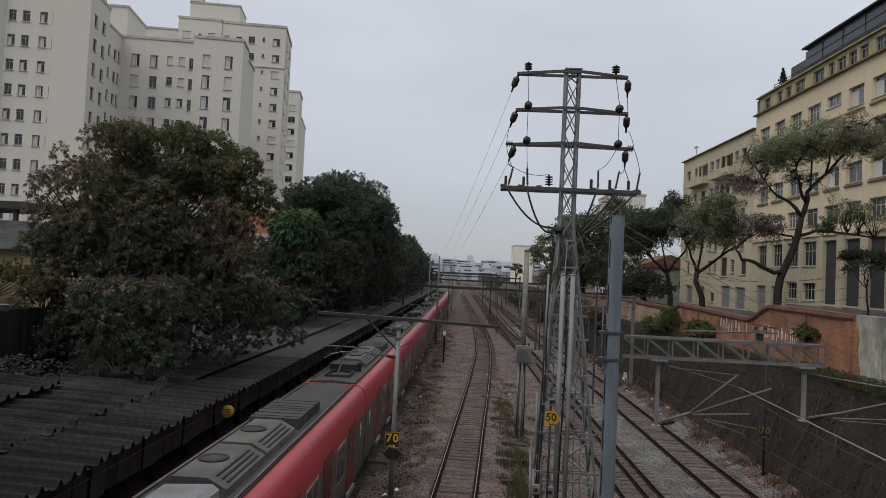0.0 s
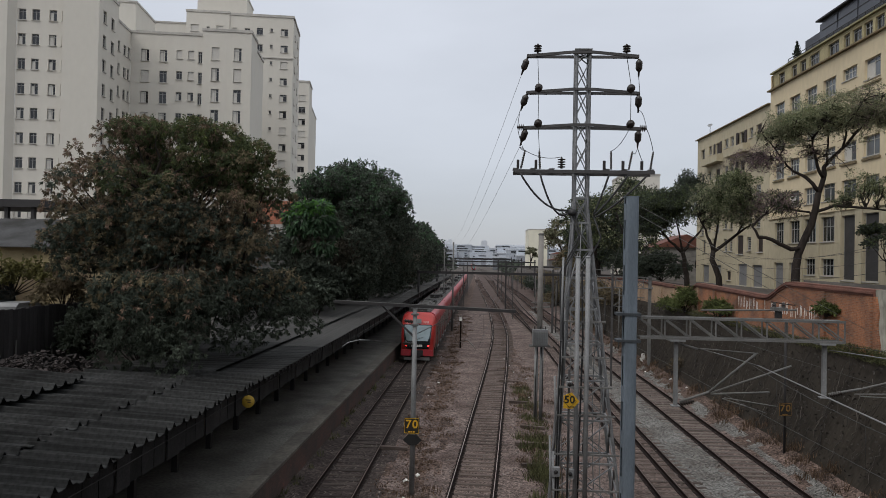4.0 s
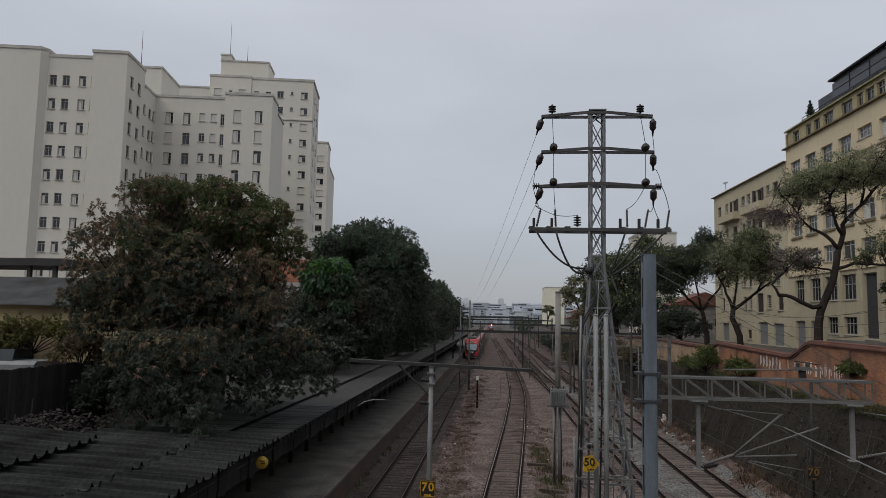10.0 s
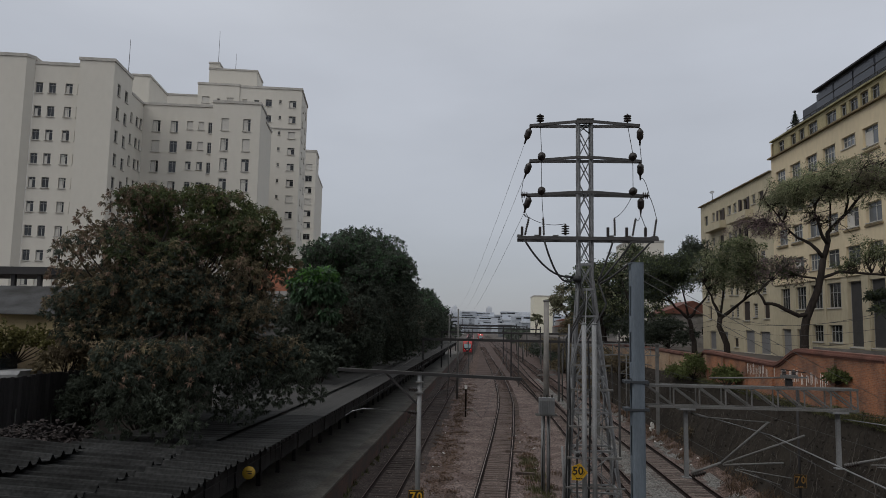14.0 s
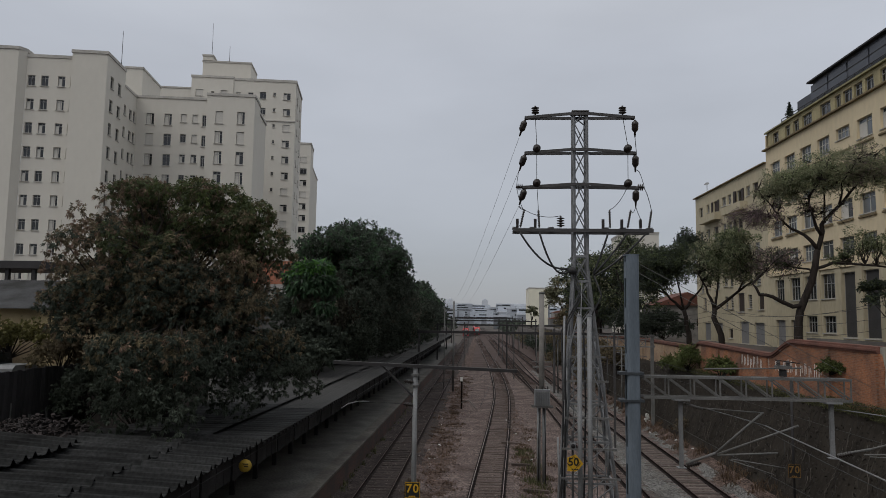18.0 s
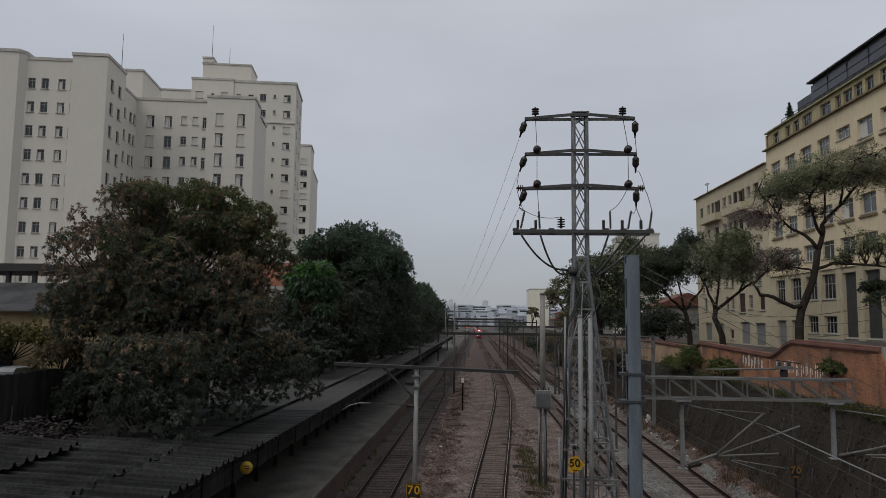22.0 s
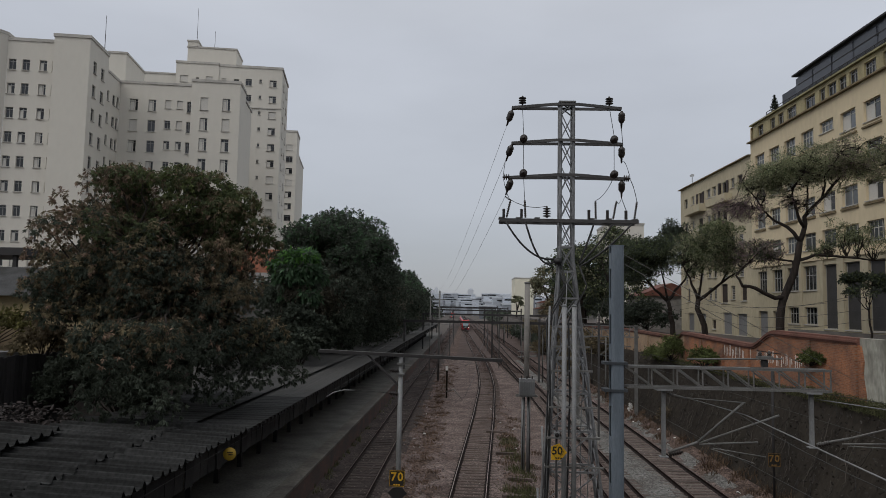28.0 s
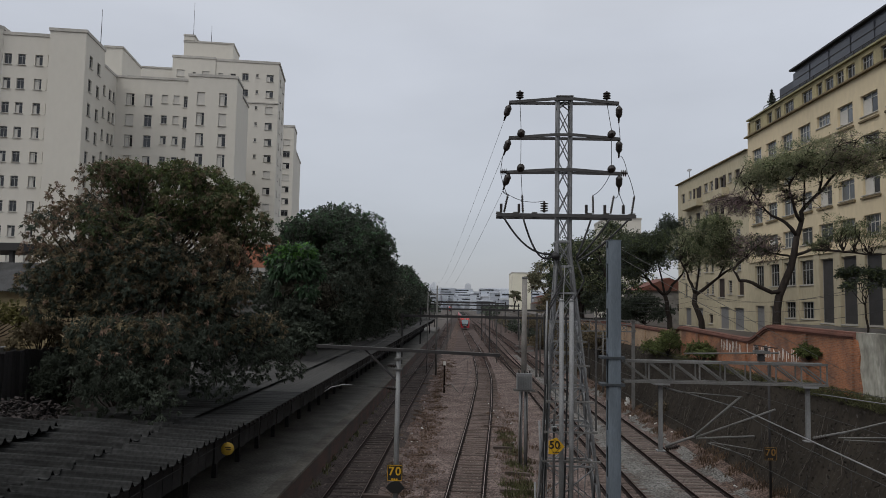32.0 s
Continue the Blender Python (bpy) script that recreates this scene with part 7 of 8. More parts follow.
gant = thing("lattice_gantry", "galvanised lattice gantry beam over the outer tracks", "gantry", "catenary portals")
for yy in (59.8, 60.2):
    for z in (7.5, 6.6):
        part("chord", Shape().bar((8.9, yy, z), (14.3, yy, z), 0.08, 0.08), GALV_DULL, gant)
for i in range(7):
    a = 8.9 + 5.4 * i / 7
    part("diagonal", Shape().bar((a, 59.8, 7.46), (a + 5.4 / 7, 59.8, 6.64), 0.05), GALV_DULL, gant)
    part("vertical", Shape().bar((a, 59.8, 6.64), (a, 59.8, 7.46), 0.045), GALV_DULL, gant)
for x in (9.3, 14.1):
    part("post", Shape().box(x - 0.12, x + 0.12, 59.88, 60.12, -0.4, 7.6), GALV_DULL, gant)

post = thing("lineside_post", "short rusty lineside post with a small white box", "post")
part("post", Shape().box(-1.98, -1.82, 70.9, 71.06, -0.3, 2.9), RAIL_SIDE, post)
part("box", Shape().box(-2.02, -1.78, 70.75, 70.9, 2.55, 2.95), WHITE, post)
part("hose", Shape().tube([(-1.9, 70.8, 0.5), (-1.2, 70.5, 0.75), (-0.5, 69.8, 0.1)], 0.05, 6), POLE_CONCRETE, post)

q = random.Random(88)
for i in range(36):
    x, y, h = q.choice([q.uniform(12.9, 14.0), q.uniform(14.2, 18.0), q.uniform(14.2, 18.0), 9.4]), 66 + 5.6 * i, q.uniform(3.5, 7.2)
    t = thing("lineside_pole", "thin grey pole beside the tracks", "post", "lineside poles")
    part("pole", Shape().tube([(x, y, -0.4), (x + q.uniform(-0.06, 0.06), y, h)], [0.085, 0.065], 8), GALV_DULL if i % 3 else ARM_STEEL, t)
    if i % 2:
        part("cross_arm", Shape().bar((x - 0.6, y, h - 0.3), (x + 0.6, y, h - 0.3), 0.07), GALV_DULL, t)

# contact and carrier wires over the tracks
cat = thing("catenary_wires", "thin contact and carrier wires over the tracks", "power line")
for way, stops, za in ((way_1, (27, 57, 88, 130, 172, 214, 262), 6.6), (way_2, (27, 57, 88, 130, 172, 214, 262), 6.6), (way_3, (4, 19, 52, 88, 130, 172, 214, 262), 6.25), (way_4, (4, 19, 58, 88, 130, 172, 214, 262), 6.35)):
    off = -0.9 if way is way_3 else 0.15
    carrier, contact, n = [], [], 8
    for a, b in zip(stops, stops[1:]):
        carrier += sag((way(a) + off, a, za), (way(b) + off, b, za), 0.4, n)[:-1]
        contact += [(way(a + (b - a) * k / n) + off, a + (b - a) * k / n, za - 1.15) for k in range(n)]
        for k in range(1, n, 2):
            y = a + (b - a) * k / n
            part("dropper", Shape().tube([(way(y) + off, y, za - 1.15), (way(y) + off, y, za - 0.4 * 4 * (k / n) * (1 - k / n))], 0.004, 4), RUBBER, cat)
    part("carrier_wire", Shape().tube(carrier, 0.009, 5), RUBBER, cat)
    part("contact_wire", Shape().tube(contact, 0.008, 5), RUBBER, cat)
part("feeder", Shape().tube([(5.35, 19.0, 6.66), (6.3, 19.0, 6.42), (7.31, 19.0, 6.14)], 0.013, 6), GALV, cat)
part("feeder", Shape().tube([(9.1, 19.0, 6.6), (10.2, 18.2, 6.5), (11.6, 17.0, 6.42)], 0.013, 6), GALV, cat)
for x, z0, z1, dx in ((7.31, 6.14, 5.72, 0.1),):
    part("feeder", Shape().tube([(x, 19.0, z0), (x + dx * 0.4, 12, (z0 + z1) / 2 - 0.02), (x + dx, 4, z1)], 0.017, 6), GALV, cat)
phone = thing("street_cables", "slack black telephone cables along the street", "power line")
for i, (z, x) in enumerate(((9.6, 18.2), (9.2, 18.3), (8.8, 18.3), (10.2, 18.4))):
    part("cable", Shape().tube(sag((x, 28, z + 0.5), (x, 58, z), 0.7 + 0.2 * i) + sag((x, 58, z), (x, 95, z + 0.4), 0.8), 0.011, 5), RUBBER, phone)
for i, (ax, ay, az, bx, by, bz) in enumerate(((4.1, 19.2, 10.35, 15.8, 30, 6.2), (4.1, 19.2, 10.1, 14.8, 29, 6.0), (4.1, 19.2, 10.4, 10.6, 60, 7.0))):
    part("stay_wire", Shape().tube([(ax, ay, az), (bx, by, bz)], 0.009, 5), GALV_DULL, column_b)

# ---- left yard: sheds, fence, house ----
shed = thing("lean_to_shed", "low lean-to with a dark ribbed roof behind the platform", "shed")
edge_rib = rib(-11.85, -16.4, 4.95, 5.25).mesh("roof_sheet", ROOF_TILE)
for i in range(28):
    part("roof_sheet", edge_rib, None, shed, at=pose(rng.uniform(-0.1, 0.1), 7 + 0.5 * i, rng.uniform(-0.02, 0.02), 0, 0, rng.uniform(-0.4, 0.4)))
part("wall", Shape().box(-16.3, -13.4, 7, 22.0, 1.1, 4.9), DARK_STEEL, shed)
fence = thing("board_fence", "tall dark board fence behind the sheds", "fence")
FENCE = mat("grey_old_boards", (0.034, 0.030, 0.032), 0.95, var=0.4, scale=1.5, fine=20, obj=0.4, stretch=(5, 5, 0.6))
for i in range(60):
    y = 15.5 + 0.24 * i
    part("board", Shape().box(-17.25, -17.2, y, y + 0.215, 3.6, 6.6 + rng.uniform(-0.05, 0.04)), FENCE, fence)
part("rail", Shape().box(-17.32, -17.26, 15.3, 30, 6.1, 6.22).box(-17.32, -17.26, 15.3, 30, 4.1, 4.22), FENCE, fence)
heap = Shape()
for i in range(900):
    x, y = rng.uniform(-16.8, -12.4), rng.uniform(21.6, 24.6)
    z = 4.2 + 1.1 * max(0.0, 1 - ((x + 15.0) / 2.6) ** 2) * rng.uniform(0.3, 1.0)
    w = rng.uniform(0.03, 0.11)
    heap.cbox((x, y, z), (w * rng.uniform(1, 3), w, w * 0.5), Euler((rng.uniform(-0.7, 0.7), rng.uniform(-0.7, 0.7), rng.uniform(0, 3.1))).to_matrix())
heap.box(-16.9, -12.3, 21.4, 24.8, 0.9, 4.3)
solid("rubble_heap", heap, mat("broken_brick_rubble", (0.038, 0.030, 0.029), 0.95, var=0.4, island=0.6), "heap of broken bricks and boards behind the lean-to", "rubble", kind="stuff")
torn = thing("torn_sheet_screen", "row of torn pale metal sheets leaning on the board fence", "fence")
for i in range(34):
    y = 19.0 + 0.36 * i + rng.uniform(-0.1, 0.1)
    h = rng.uniform(0.25, 0.95)
    part("metal_sheet", Shape().cbox((-17.12, y, 4.55 + h / 2 + rng.uniform(-0.1, 0.15)), (0.02, rng.uniform(0.04, 0.16), h), Euler((rng.uniform(-0.12, 0.12), 0, 0)).to_matrix()), FENCE if i % 3 else GALV_DULL, torn)
house = thing("old_shed_house", "small old house with a yellowed wall and grey ribbed roof", "house")
facade(house, "front_wall", (-31, 33), (1, 0), 10.6, 5.6, 8.95, [(8.0, 6.6, 1.2, 1.2, "slide"), (4.0, 6.6, 1.2, 1.2, "slide")], OLD_WALL)
facade(house, "side_wall", (-20.4, 33), (0, 1), 7, 5.6, 8.95, [], OLD_WALL)
sheet_mat = mat("grey_sheet_roof", (0.095, 0.095, 0.097), 0.95, var=0.4, scale=0.8, tint=(0.05, 0.048, 0.045))
for i in range(31):
    x0 = -31.4 + 0.36 * i
    wave = [(x0 + 0.06 * k, 0.07 * (k % 2)) for k in range(7)]
    part("roof_sheet", Shape().add([(x, y, z + h) for y, z in ((32.4, 8.9), (36.5, 10.4), (40.4, 8.8)) for x, h in wave], [(r * 7 + k, r * 7 + k + 1, r * 7 + k + 8, r * 7 + k + 7) for r in (0, 1) for k in range(6)]), sheet_mat, house)
port = thing("flat_canopy", "dark flat canopy on thin posts before the apartment house", "canopy")
part("slab", Shape().box(-70, -35.3, 55, 62, 12.25, 12.85), DARK_STEEL, port)
for x in (-36.2, -38.4, -42, -48):
    part("post", Shape().box(x - 0.15, x + 0.15, 55.3, 55.6, 5.6, 12.25), DARK_STEEL, port)
bwall = thing("yard_wall", "stained pale rendered wall behind the platform trees", "wall", kind="structure")
part("wall_panel", Shape().box(-16.2, -15.9, 42, 190, 0.5, 6.4), mat("stained_render", (0.24, 0.235, 0.225), 0.9, var=0.4, scale=0.4, tint=(0.11, 0.106, 0.10), stretch=(1, 1, 0.4)), bwall)
red_house = thing("brick_house", "bare orange brick gable over a grey roof", "house")
facade(red_house, "front_wall", (-26.2, 78), (1, 0), 5.4, 5.6, 14.8, [], brick_mat("bare_brick", (0.42, 0.14, 0.075), (0.34, 0.11, 0.06), (0.3, 0.2, 0.15), ("X", "Z")))
facade(red_house, "side_wall", (-20.8, 78), (0, 1), 8, 5.6, 14.8, [], BRICK)
part("lower_roof", Shape().add([(-30, 70, 9.8), (-18.8, 70, 9.8), (-18.8, 77.8, 12.2), (-30, 77.8, 12.2), (-30, 70, 9.6), (-18.8, 70, 9.6), (-18.8, 77.8, 12.0), (-30, 77.8, 12.0)], [(0, 1, 2, 3), (7, 6, 5, 4), (0, 4, 5, 1), (1, 5, 6, 2)]), mat("grey_tile_roof", (0.17, 0.165, 0.155), 0.9, var=0.3, scale=0.5), red_house)
part("lower_wall", Shape().box(-29.6, -19.2, 70.4, 77.6, 5.6, 9.7), mat("grey_render", (0.10, 0.098, 0.093), 0.9, var=0.3, scale=0.4), red_house)
for i, (x, y) in enumerate(((-21.4, 29.6), (-26.0, 30.2))):
    car = thing("parked_car", "silver-grey car parked behind the board fence", "car", "parked cars")
    body = Shape().sweep([(-0.85, 0.35), (0.85, 0.35), (0.88, 0.8), (0.7, 0.95), (-0.7, 0.95), (-0.88, 0.8)], [(x - 2, y, 5.6), (x + 2, y, 5.6)])
    b = part("body", body, GALV, car)
    part("cabin", Shape().sweep([(-0.72, 0.94), (0.72, 0.94), (0.58, 1.42), (-0.58, 1.42)], [(x - 1.2, y, 5.6), (x + 0.9, y, 5.6)]), GLASS_DARK, car)
    for wx in (-1.25, 1.25):
        for wy in (-0.8, 0.8):
            part("wheel", Shape().lathe([(0.31, 0), (0.31, 0.2)], (x + wx, y + wy - 0.1, 5.91), (0, 1, 0)), RUBBER, car)

# ---- far city ----
q = random.Random(9)
for i in range(210):
    y = q.uniform(520, 1050)
    x = q.uniform(-0.045, 0.17) * y - 6
    w = q.uniform(5, 15) if i % 4 else q.uniform(18, 46)
    h = 6.5 + 0.0215 * y * q.uniform(0.0, 1.0) ** 1.3
    if y < 900 and x + w > way_1(y) - 6 and x < way_4(y) + 5:
        y += 420  # keeps clear of the line
    t = thing("far_shed", "pale industrial building far along the valley", "building", "far sheds")
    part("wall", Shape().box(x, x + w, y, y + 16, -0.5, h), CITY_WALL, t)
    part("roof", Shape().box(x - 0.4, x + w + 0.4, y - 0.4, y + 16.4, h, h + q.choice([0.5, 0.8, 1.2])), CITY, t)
    rows = Shape()
    for k in range(int((h - 2) / 3.4)):
        rows.box(x + w * q.uniform(0.05, 0.2), x + w * q.uniform(0.7, 0.95), y - 0.25, y - 0.02, h - 2.2 - 3.4 * k, h - 1.0 - 3.4 * k)
    if rows.v and i % 2 == 0:
        tagged(part("window_band", rows, GLASS_DARK, t), kind="stuff")
for i in range(34):
    y = q.uniform(165, 400)
    x = 23 + (y - 165) * 0.02 + q.uniform(0, 28)
    if 15 < x < 28 and 285 < y < 330:
        continue
    w, h = q.uniform(4, 9), q.uniform(2.6, 5.5)
    z = 5.8 if y < 330 else 0.5
    t = thing("small_house", "small pale house among others beyond the tracks", "building", "small far houses")
    part("wall", Shape().box(x, x + w, y, y + 8, z, z + h), HOUSE_DIM, t)
    part("roof", Shape().add([(x - 0.3, y - 0.3, z + h), (x + w + 0.3, y - 0.3, z + h), (x + w + 0.3, y + 8.3, z + h), (x - 0.3, y + 8.3, z + h), (x + w / 2, y - 0.3, z + h + w * 0.16), (x + w / 2, y + 8.3, z + h + w * 0.16)], [(0, 1, 4), (1, 2, 5, 4), (3, 5, 2), (0, 4, 5, 3)]), GALV_DULL if i % 3 else COPING, t)
    part("window", Shape().box(x + w * 0.2, x + w * 0.45, y - 0.03, y + 0.05, z + h * 0.4, z + h * 0.75), GLASS_DARK, t)
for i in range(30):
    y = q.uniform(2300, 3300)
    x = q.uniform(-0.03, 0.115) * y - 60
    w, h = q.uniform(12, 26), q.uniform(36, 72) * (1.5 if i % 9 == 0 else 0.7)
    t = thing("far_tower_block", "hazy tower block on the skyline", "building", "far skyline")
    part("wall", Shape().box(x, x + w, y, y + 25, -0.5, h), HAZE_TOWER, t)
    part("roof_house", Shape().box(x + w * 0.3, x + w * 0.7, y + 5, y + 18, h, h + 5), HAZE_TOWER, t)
far_scrub = Shape()
pts = np.array([[q.uniform(-0.06, 0.16) * yy - 8, yy, q.uniform(0, 7)] for yy in (q.uniform(340, 620) for _ in range(16000))])
pts = pts[(pts[:, 0] < way_1(400) - 12) | (pts[:, 0] > way_4(400) + 8)]
ob = tagged(new("far_scrub", leaf_mesh("far_scrub", pts, 2.4, 5)), "dark scrub and treetops far along the line", "trees", kind="stuff")
ob.data.materials.append(LEAF_DARK)

# ---- trains ----
CAR_L, PITCH = 20.6, 20.68


def train_car(label, first, lights):
    """A car whose end stands at y = 0 and which reaches to y = CAR_L, on the rail heads."""
    c = thing("train_car", label, "train", "red commuter train")
    prof = [(-1.38, 0.75), (-1.47, 1.05), (-1.5, 1.5), (-1.5, 2.75), (1.5, 2.75), (1.5, 1.5), (1.47, 1.05), (1.38, 0.75)]
    y0 = 1.9 if first else 0.06
    path = [(0, y0, 0), (0, CAR_L - 0.06, 0)]
    part("body_side", Shape().sweep(prof[::-1], path), TRAIN_GREY, c)
    arc = [(1.5 - 0.45 * (1 - math.cos(a)), 2.95 + 0.65 * math.sin(a)) for a in (math.pi / 2 * k / 9 for k in range(10))]
    top = [(-1.5, 2.75)] + [(-x, z) for x, z in arc] + arc[::-1] + [(1.5, 2.75)]
    part("shoulder", Shape().sweep(top[::-1], path), RED, c, "bright red rounded roof edge")
    part("roof", Shape().sweep([(-1.0, 3.605), (-1.0, 3.64), (0, 3.72), (1.0, 3.64), (1.0, 3.605)], [(0, y0 + 0.2, 0), (0, CAR_L - 0.4, 0)]), TRAIN_ROOF, c)
    part("underframe", Shape().box(-1.2, 1.2, y0 + 0.4, CAR_L - 0.6, 0.35, 0.8), DARK_STEEL, c)
    for yb in (3.4, CAR_L - 3.4):
        bogie = part("bogie", Shape().box(-1.1, 1.1, yb - 1.4, yb + 1.4, 0.35, 0.62), DARK_STEEL, c)
        for dy in (-1.0, 1.0):
            for sx in (-1, 1):
                part("wheel", Shape().lathe([(0.42, 0), (0.43, 0.03), (0.40, 0.13), (0.1, 0.13)], (sx * 0.77, yb + dy, 0.43), (sx, 0, 0), 16), DARK_STEEL, bogie)
    for sx in (-1, 1):
        for yd in (4.3, 8.6, 12.9, 17.2):
            door = part("door", Shape().box(min(sx * 1.49, sx * 1.515), max(sx * 1.49, sx * 1.515), yd - 0.72, yd + 0.72, 1.0, 2.95), RED_DULL, c, "dull red double door")
            for dy in (-0.36, 0.36):
                part("door_glass", Shape().box(min(sx * 1.5, sx * 1.522), max(sx * 1.5, sx * 1.522), yd + dy - 0.2, yd + dy + 0.2, 1.75, 2.7), GLASS_DARK, door)
            part("threshold", Shape().box(min(sx * 1.47, sx * 1.58), max(sx * 1.47, sx * 1.58), yd - 0.7, yd + 0.7, 0.84, 0.97), GALV, door, "pale metal door step")
        for yw in (6.45, 10.75, 15.05):
            win = part("window", Shape().box(min(sx * 1.49, sx * 1.512), max(sx * 1.49, sx * 1.512), yw - 0.75, yw + 0.75, 1.7, 2.75), WINDOW_FRAME, c)
            for dy in (-0.36, 0.36):
                part("pane", Shape().box(min(sx * 1.5, sx * 1.518), max(sx * 1.5, sx * 1.518), yw + dy - 0.32, yw + dy + 0.32, 1.77, 2.68), GLASS_DARK, win)
        for i in range(36):
            part("vent_slot", Shape().box(min(sx * 1.30, sx * 1.375), max(sx * 1.30, sx * 1.385), 6.4 + 0.17 * i, 6.45 + 0.17 * i, 3.35, 3.39), DARK_STEEL, c)
    for yc in ((6.0, 8.9) if first else (5.0, 8.0)):
        ac = part("air_conditioner", Shape().sweep([(-0.74, 3.62), (-0.72, 3.78), (-0.4, 3.98), (0.34, 3.98), (0.74, 3.8), (0.76, 3.62)][::-1], [(0, yc, 0), (0, yc + 2.7, 0)]), AC_BEIGE, c)
        part("fan_grille", Shape().lathe([(0.34, 0.0), (0.34, 0.03), (0.27, 0.03), (0.26, 0.0)], (-0.05, yc + 1.4, 3.98), (0, 0, 1), 20), DARK_STEEL, ac)
        part("fan_guard", Shape().lathe([(0.262, 0.0), (0.262, 0.012), (0.01, 0.012)], (-0.05, yc + 1.4, 3.98), (0, 0, 1), 20), TRAIN_ROOF, ac)
        for i in range(3):
            part("louvre", Shape().bar((0.43 + 0.11 * i, yc + 0.3, 3.945 - 0.05 * i), (0.43 + 0.11 * i, yc + 2.4, 3.945 - 0.05 * i), 0.05, 0.03), DARK_STEEL, ac)
    for ye in (12.1, 13.6) if first else (11.2, 12.7):
        eq = part("equipment_box", Shape().box(-0.72, 0.72, ye, ye + 1.4, 3.66, 3.93), TRAIN_ROOF, c)
        for i in range(3):
            part("rib", Shape().box(-0.74, 0.74, ye + 0.22 + 0.46 * i, ye + 0.25 + 0.46 * i, 3.93, 3.942), DARK_STEEL, eq)
    for sx in (-1, 1):  # emblem outlines near the ends of the car
        for ym in (CAR_L - 1.3,) if first else (1.2, CAR_L - 1.3):
            em = Shape()
            for (ay, az), (by, bz) in (((0, 0.24), (0.17, 0)), ((0.17, 0), (0, -0.24)), ((0, -0.24), (-0.17, 0)), ((-0.17, 0), (0, 0.24))):
                em.bar((sx * 1.505, ym + ay, 2.35 + az), (sx * 1.505, ym + by, 2.35 + bz), 0.045, 0.012, (1, 0, 0))
            part("emblem", em, WHITE, c, "white diamond outline")
    if first:
        part("roof_lid", Shape().box(-0.95, 0.6, 2.35, 3.5, 3.64, 3.84), TRAIN_ROOF, c)
        part("roof_lid", Shape().box(-0.9, 0.5, 3.62, 4.5, 3.66, 3.82), TRAIN_ROOF, c)
        part("filter_box", Shape().sweep([(-0.45, 3.66), (-0.4, 3.92), (0.55, 3.96), (0.7, 3.88), (0.72, 3.66)][::-1], [(0, 4.65, 0), (0, 5.7, 0)]), GALV, c, "pale grey metal box")
    for sx in (-0.95, 0.95):
        part("roof_pipe", Shape().tube([(sx, y0 + 0.6, 3.68), (sx, CAR_L - 0.6, 3.68)], 0.03, 6), GALV_DULL, c)
    if not first:
        pant = part("pantograph", Shape().bar((-0.5, 1.2, 3.75), (0.5, 1.2, 3.75), 0.08).bar((-0.5, 2.6, 3.75), (0.5, 2.6, 3.75), 0.08).bar((-0.5, 1.2, 3.75), (-0.5, 2.6, 3.75), 0.07).bar((0.5, 1.2, 3.75), (0.5, 2.6, 3.75), 0.07), DARK_STEEL, c)
        part("pantograph_arm", Shape().tube([(0, 1.3, 3.8), (0, 2.8, 4.3), (0, 1.6, 4.75)], 0.035, 6), GALV_DULL, pant)
        part("collector_head", Shape().tube([(-0.8, 1.6, 4.65), (-0.6, 1.6, 4.78), (0.6, 1.6, 4.78), (0.8, 1.6, 4.65)], 0.03, 6), GALV_DULL, pant)
        part("surge_arrester", Shape().lathe([(0.05, 0), (0.09, 0.04), (0.06, 0.1), (0.09, 0.16), (0.06, 0.22), (0.09, 0.28), (0.04, 0.36)], (0.65, 3.4, 3.68)), INSULATOR, c)
        part("equipment_box", Shape().box(-0.7, 0.5, 3.1, 4.4, 3.66, 3.95), DARK_STEEL, c)
    part("gangway", Shape().box(-0.75, 0.75, CAR_L - 0.1, CAR_L + 0.17, 1.0, 3.2), RUBBER, c)
    part("roof_lip", Shape().sweep([(-1.2, 3.5), (-1.0, 3.62), (1.0, 3.62), (1.2, 3.5)][::-1], [(0, CAR_L - 0.3, 0), (0, CAR_L - 0.1, 0)]), TRAIN_ROOF, c)
    if first:
        # a moulded nose: outlines at rising depth towards the end of the car
        rings = []
        for y, k, zt, zb in ((1.95, 1.0, 3.60, 0.75), (1.3, 0.995, 3.56, 0.66), (0.8, 0.98, 3.42, 0.6), (0.42, 0.94, 3.12, 0.56), (0.16, 0.88, 2.75, 0.56)):
            ring = []
            for a in range(24):
                t = 2 * math.pi * a / 24
                cx, cz = math.cos(t), math.sin(t)
                ex = 0.42
                x = 1.5 * k * math.copysign(abs(cx) ** ex, cx)
                z = (zt + zb) / 2 + (zt - zb) / 2 * math.copysign(abs(cz) ** ex, cz)
                slant = max(0, (z - 1.6)) * 0.28 * (1 if y < 1.2 else 0.3 if y < 1.9 else 0)
                ring.append((x, y + slant, z))
            rings.append(ring)
        s = Shape()
        s.add([p for r in rings for p in r], [(i * 24 + k, i * 24 + (k + 1) % 24, (i + 1) * 24 + (k + 1) % 24, (i + 1) * 24 + k) for i in range(4) for k in range(24)] + [tuple(range(96, 120))], True)
        nose = part("nose", s, NOSE_RED, c, "moulded bright red cab end")

        def on_face(x, z, out=0.0):
            return (x, 0.16 + max(0, z - 1.6) * 0.28 + 0.03 * abs(x / 1.3) ** 3 - out, z)

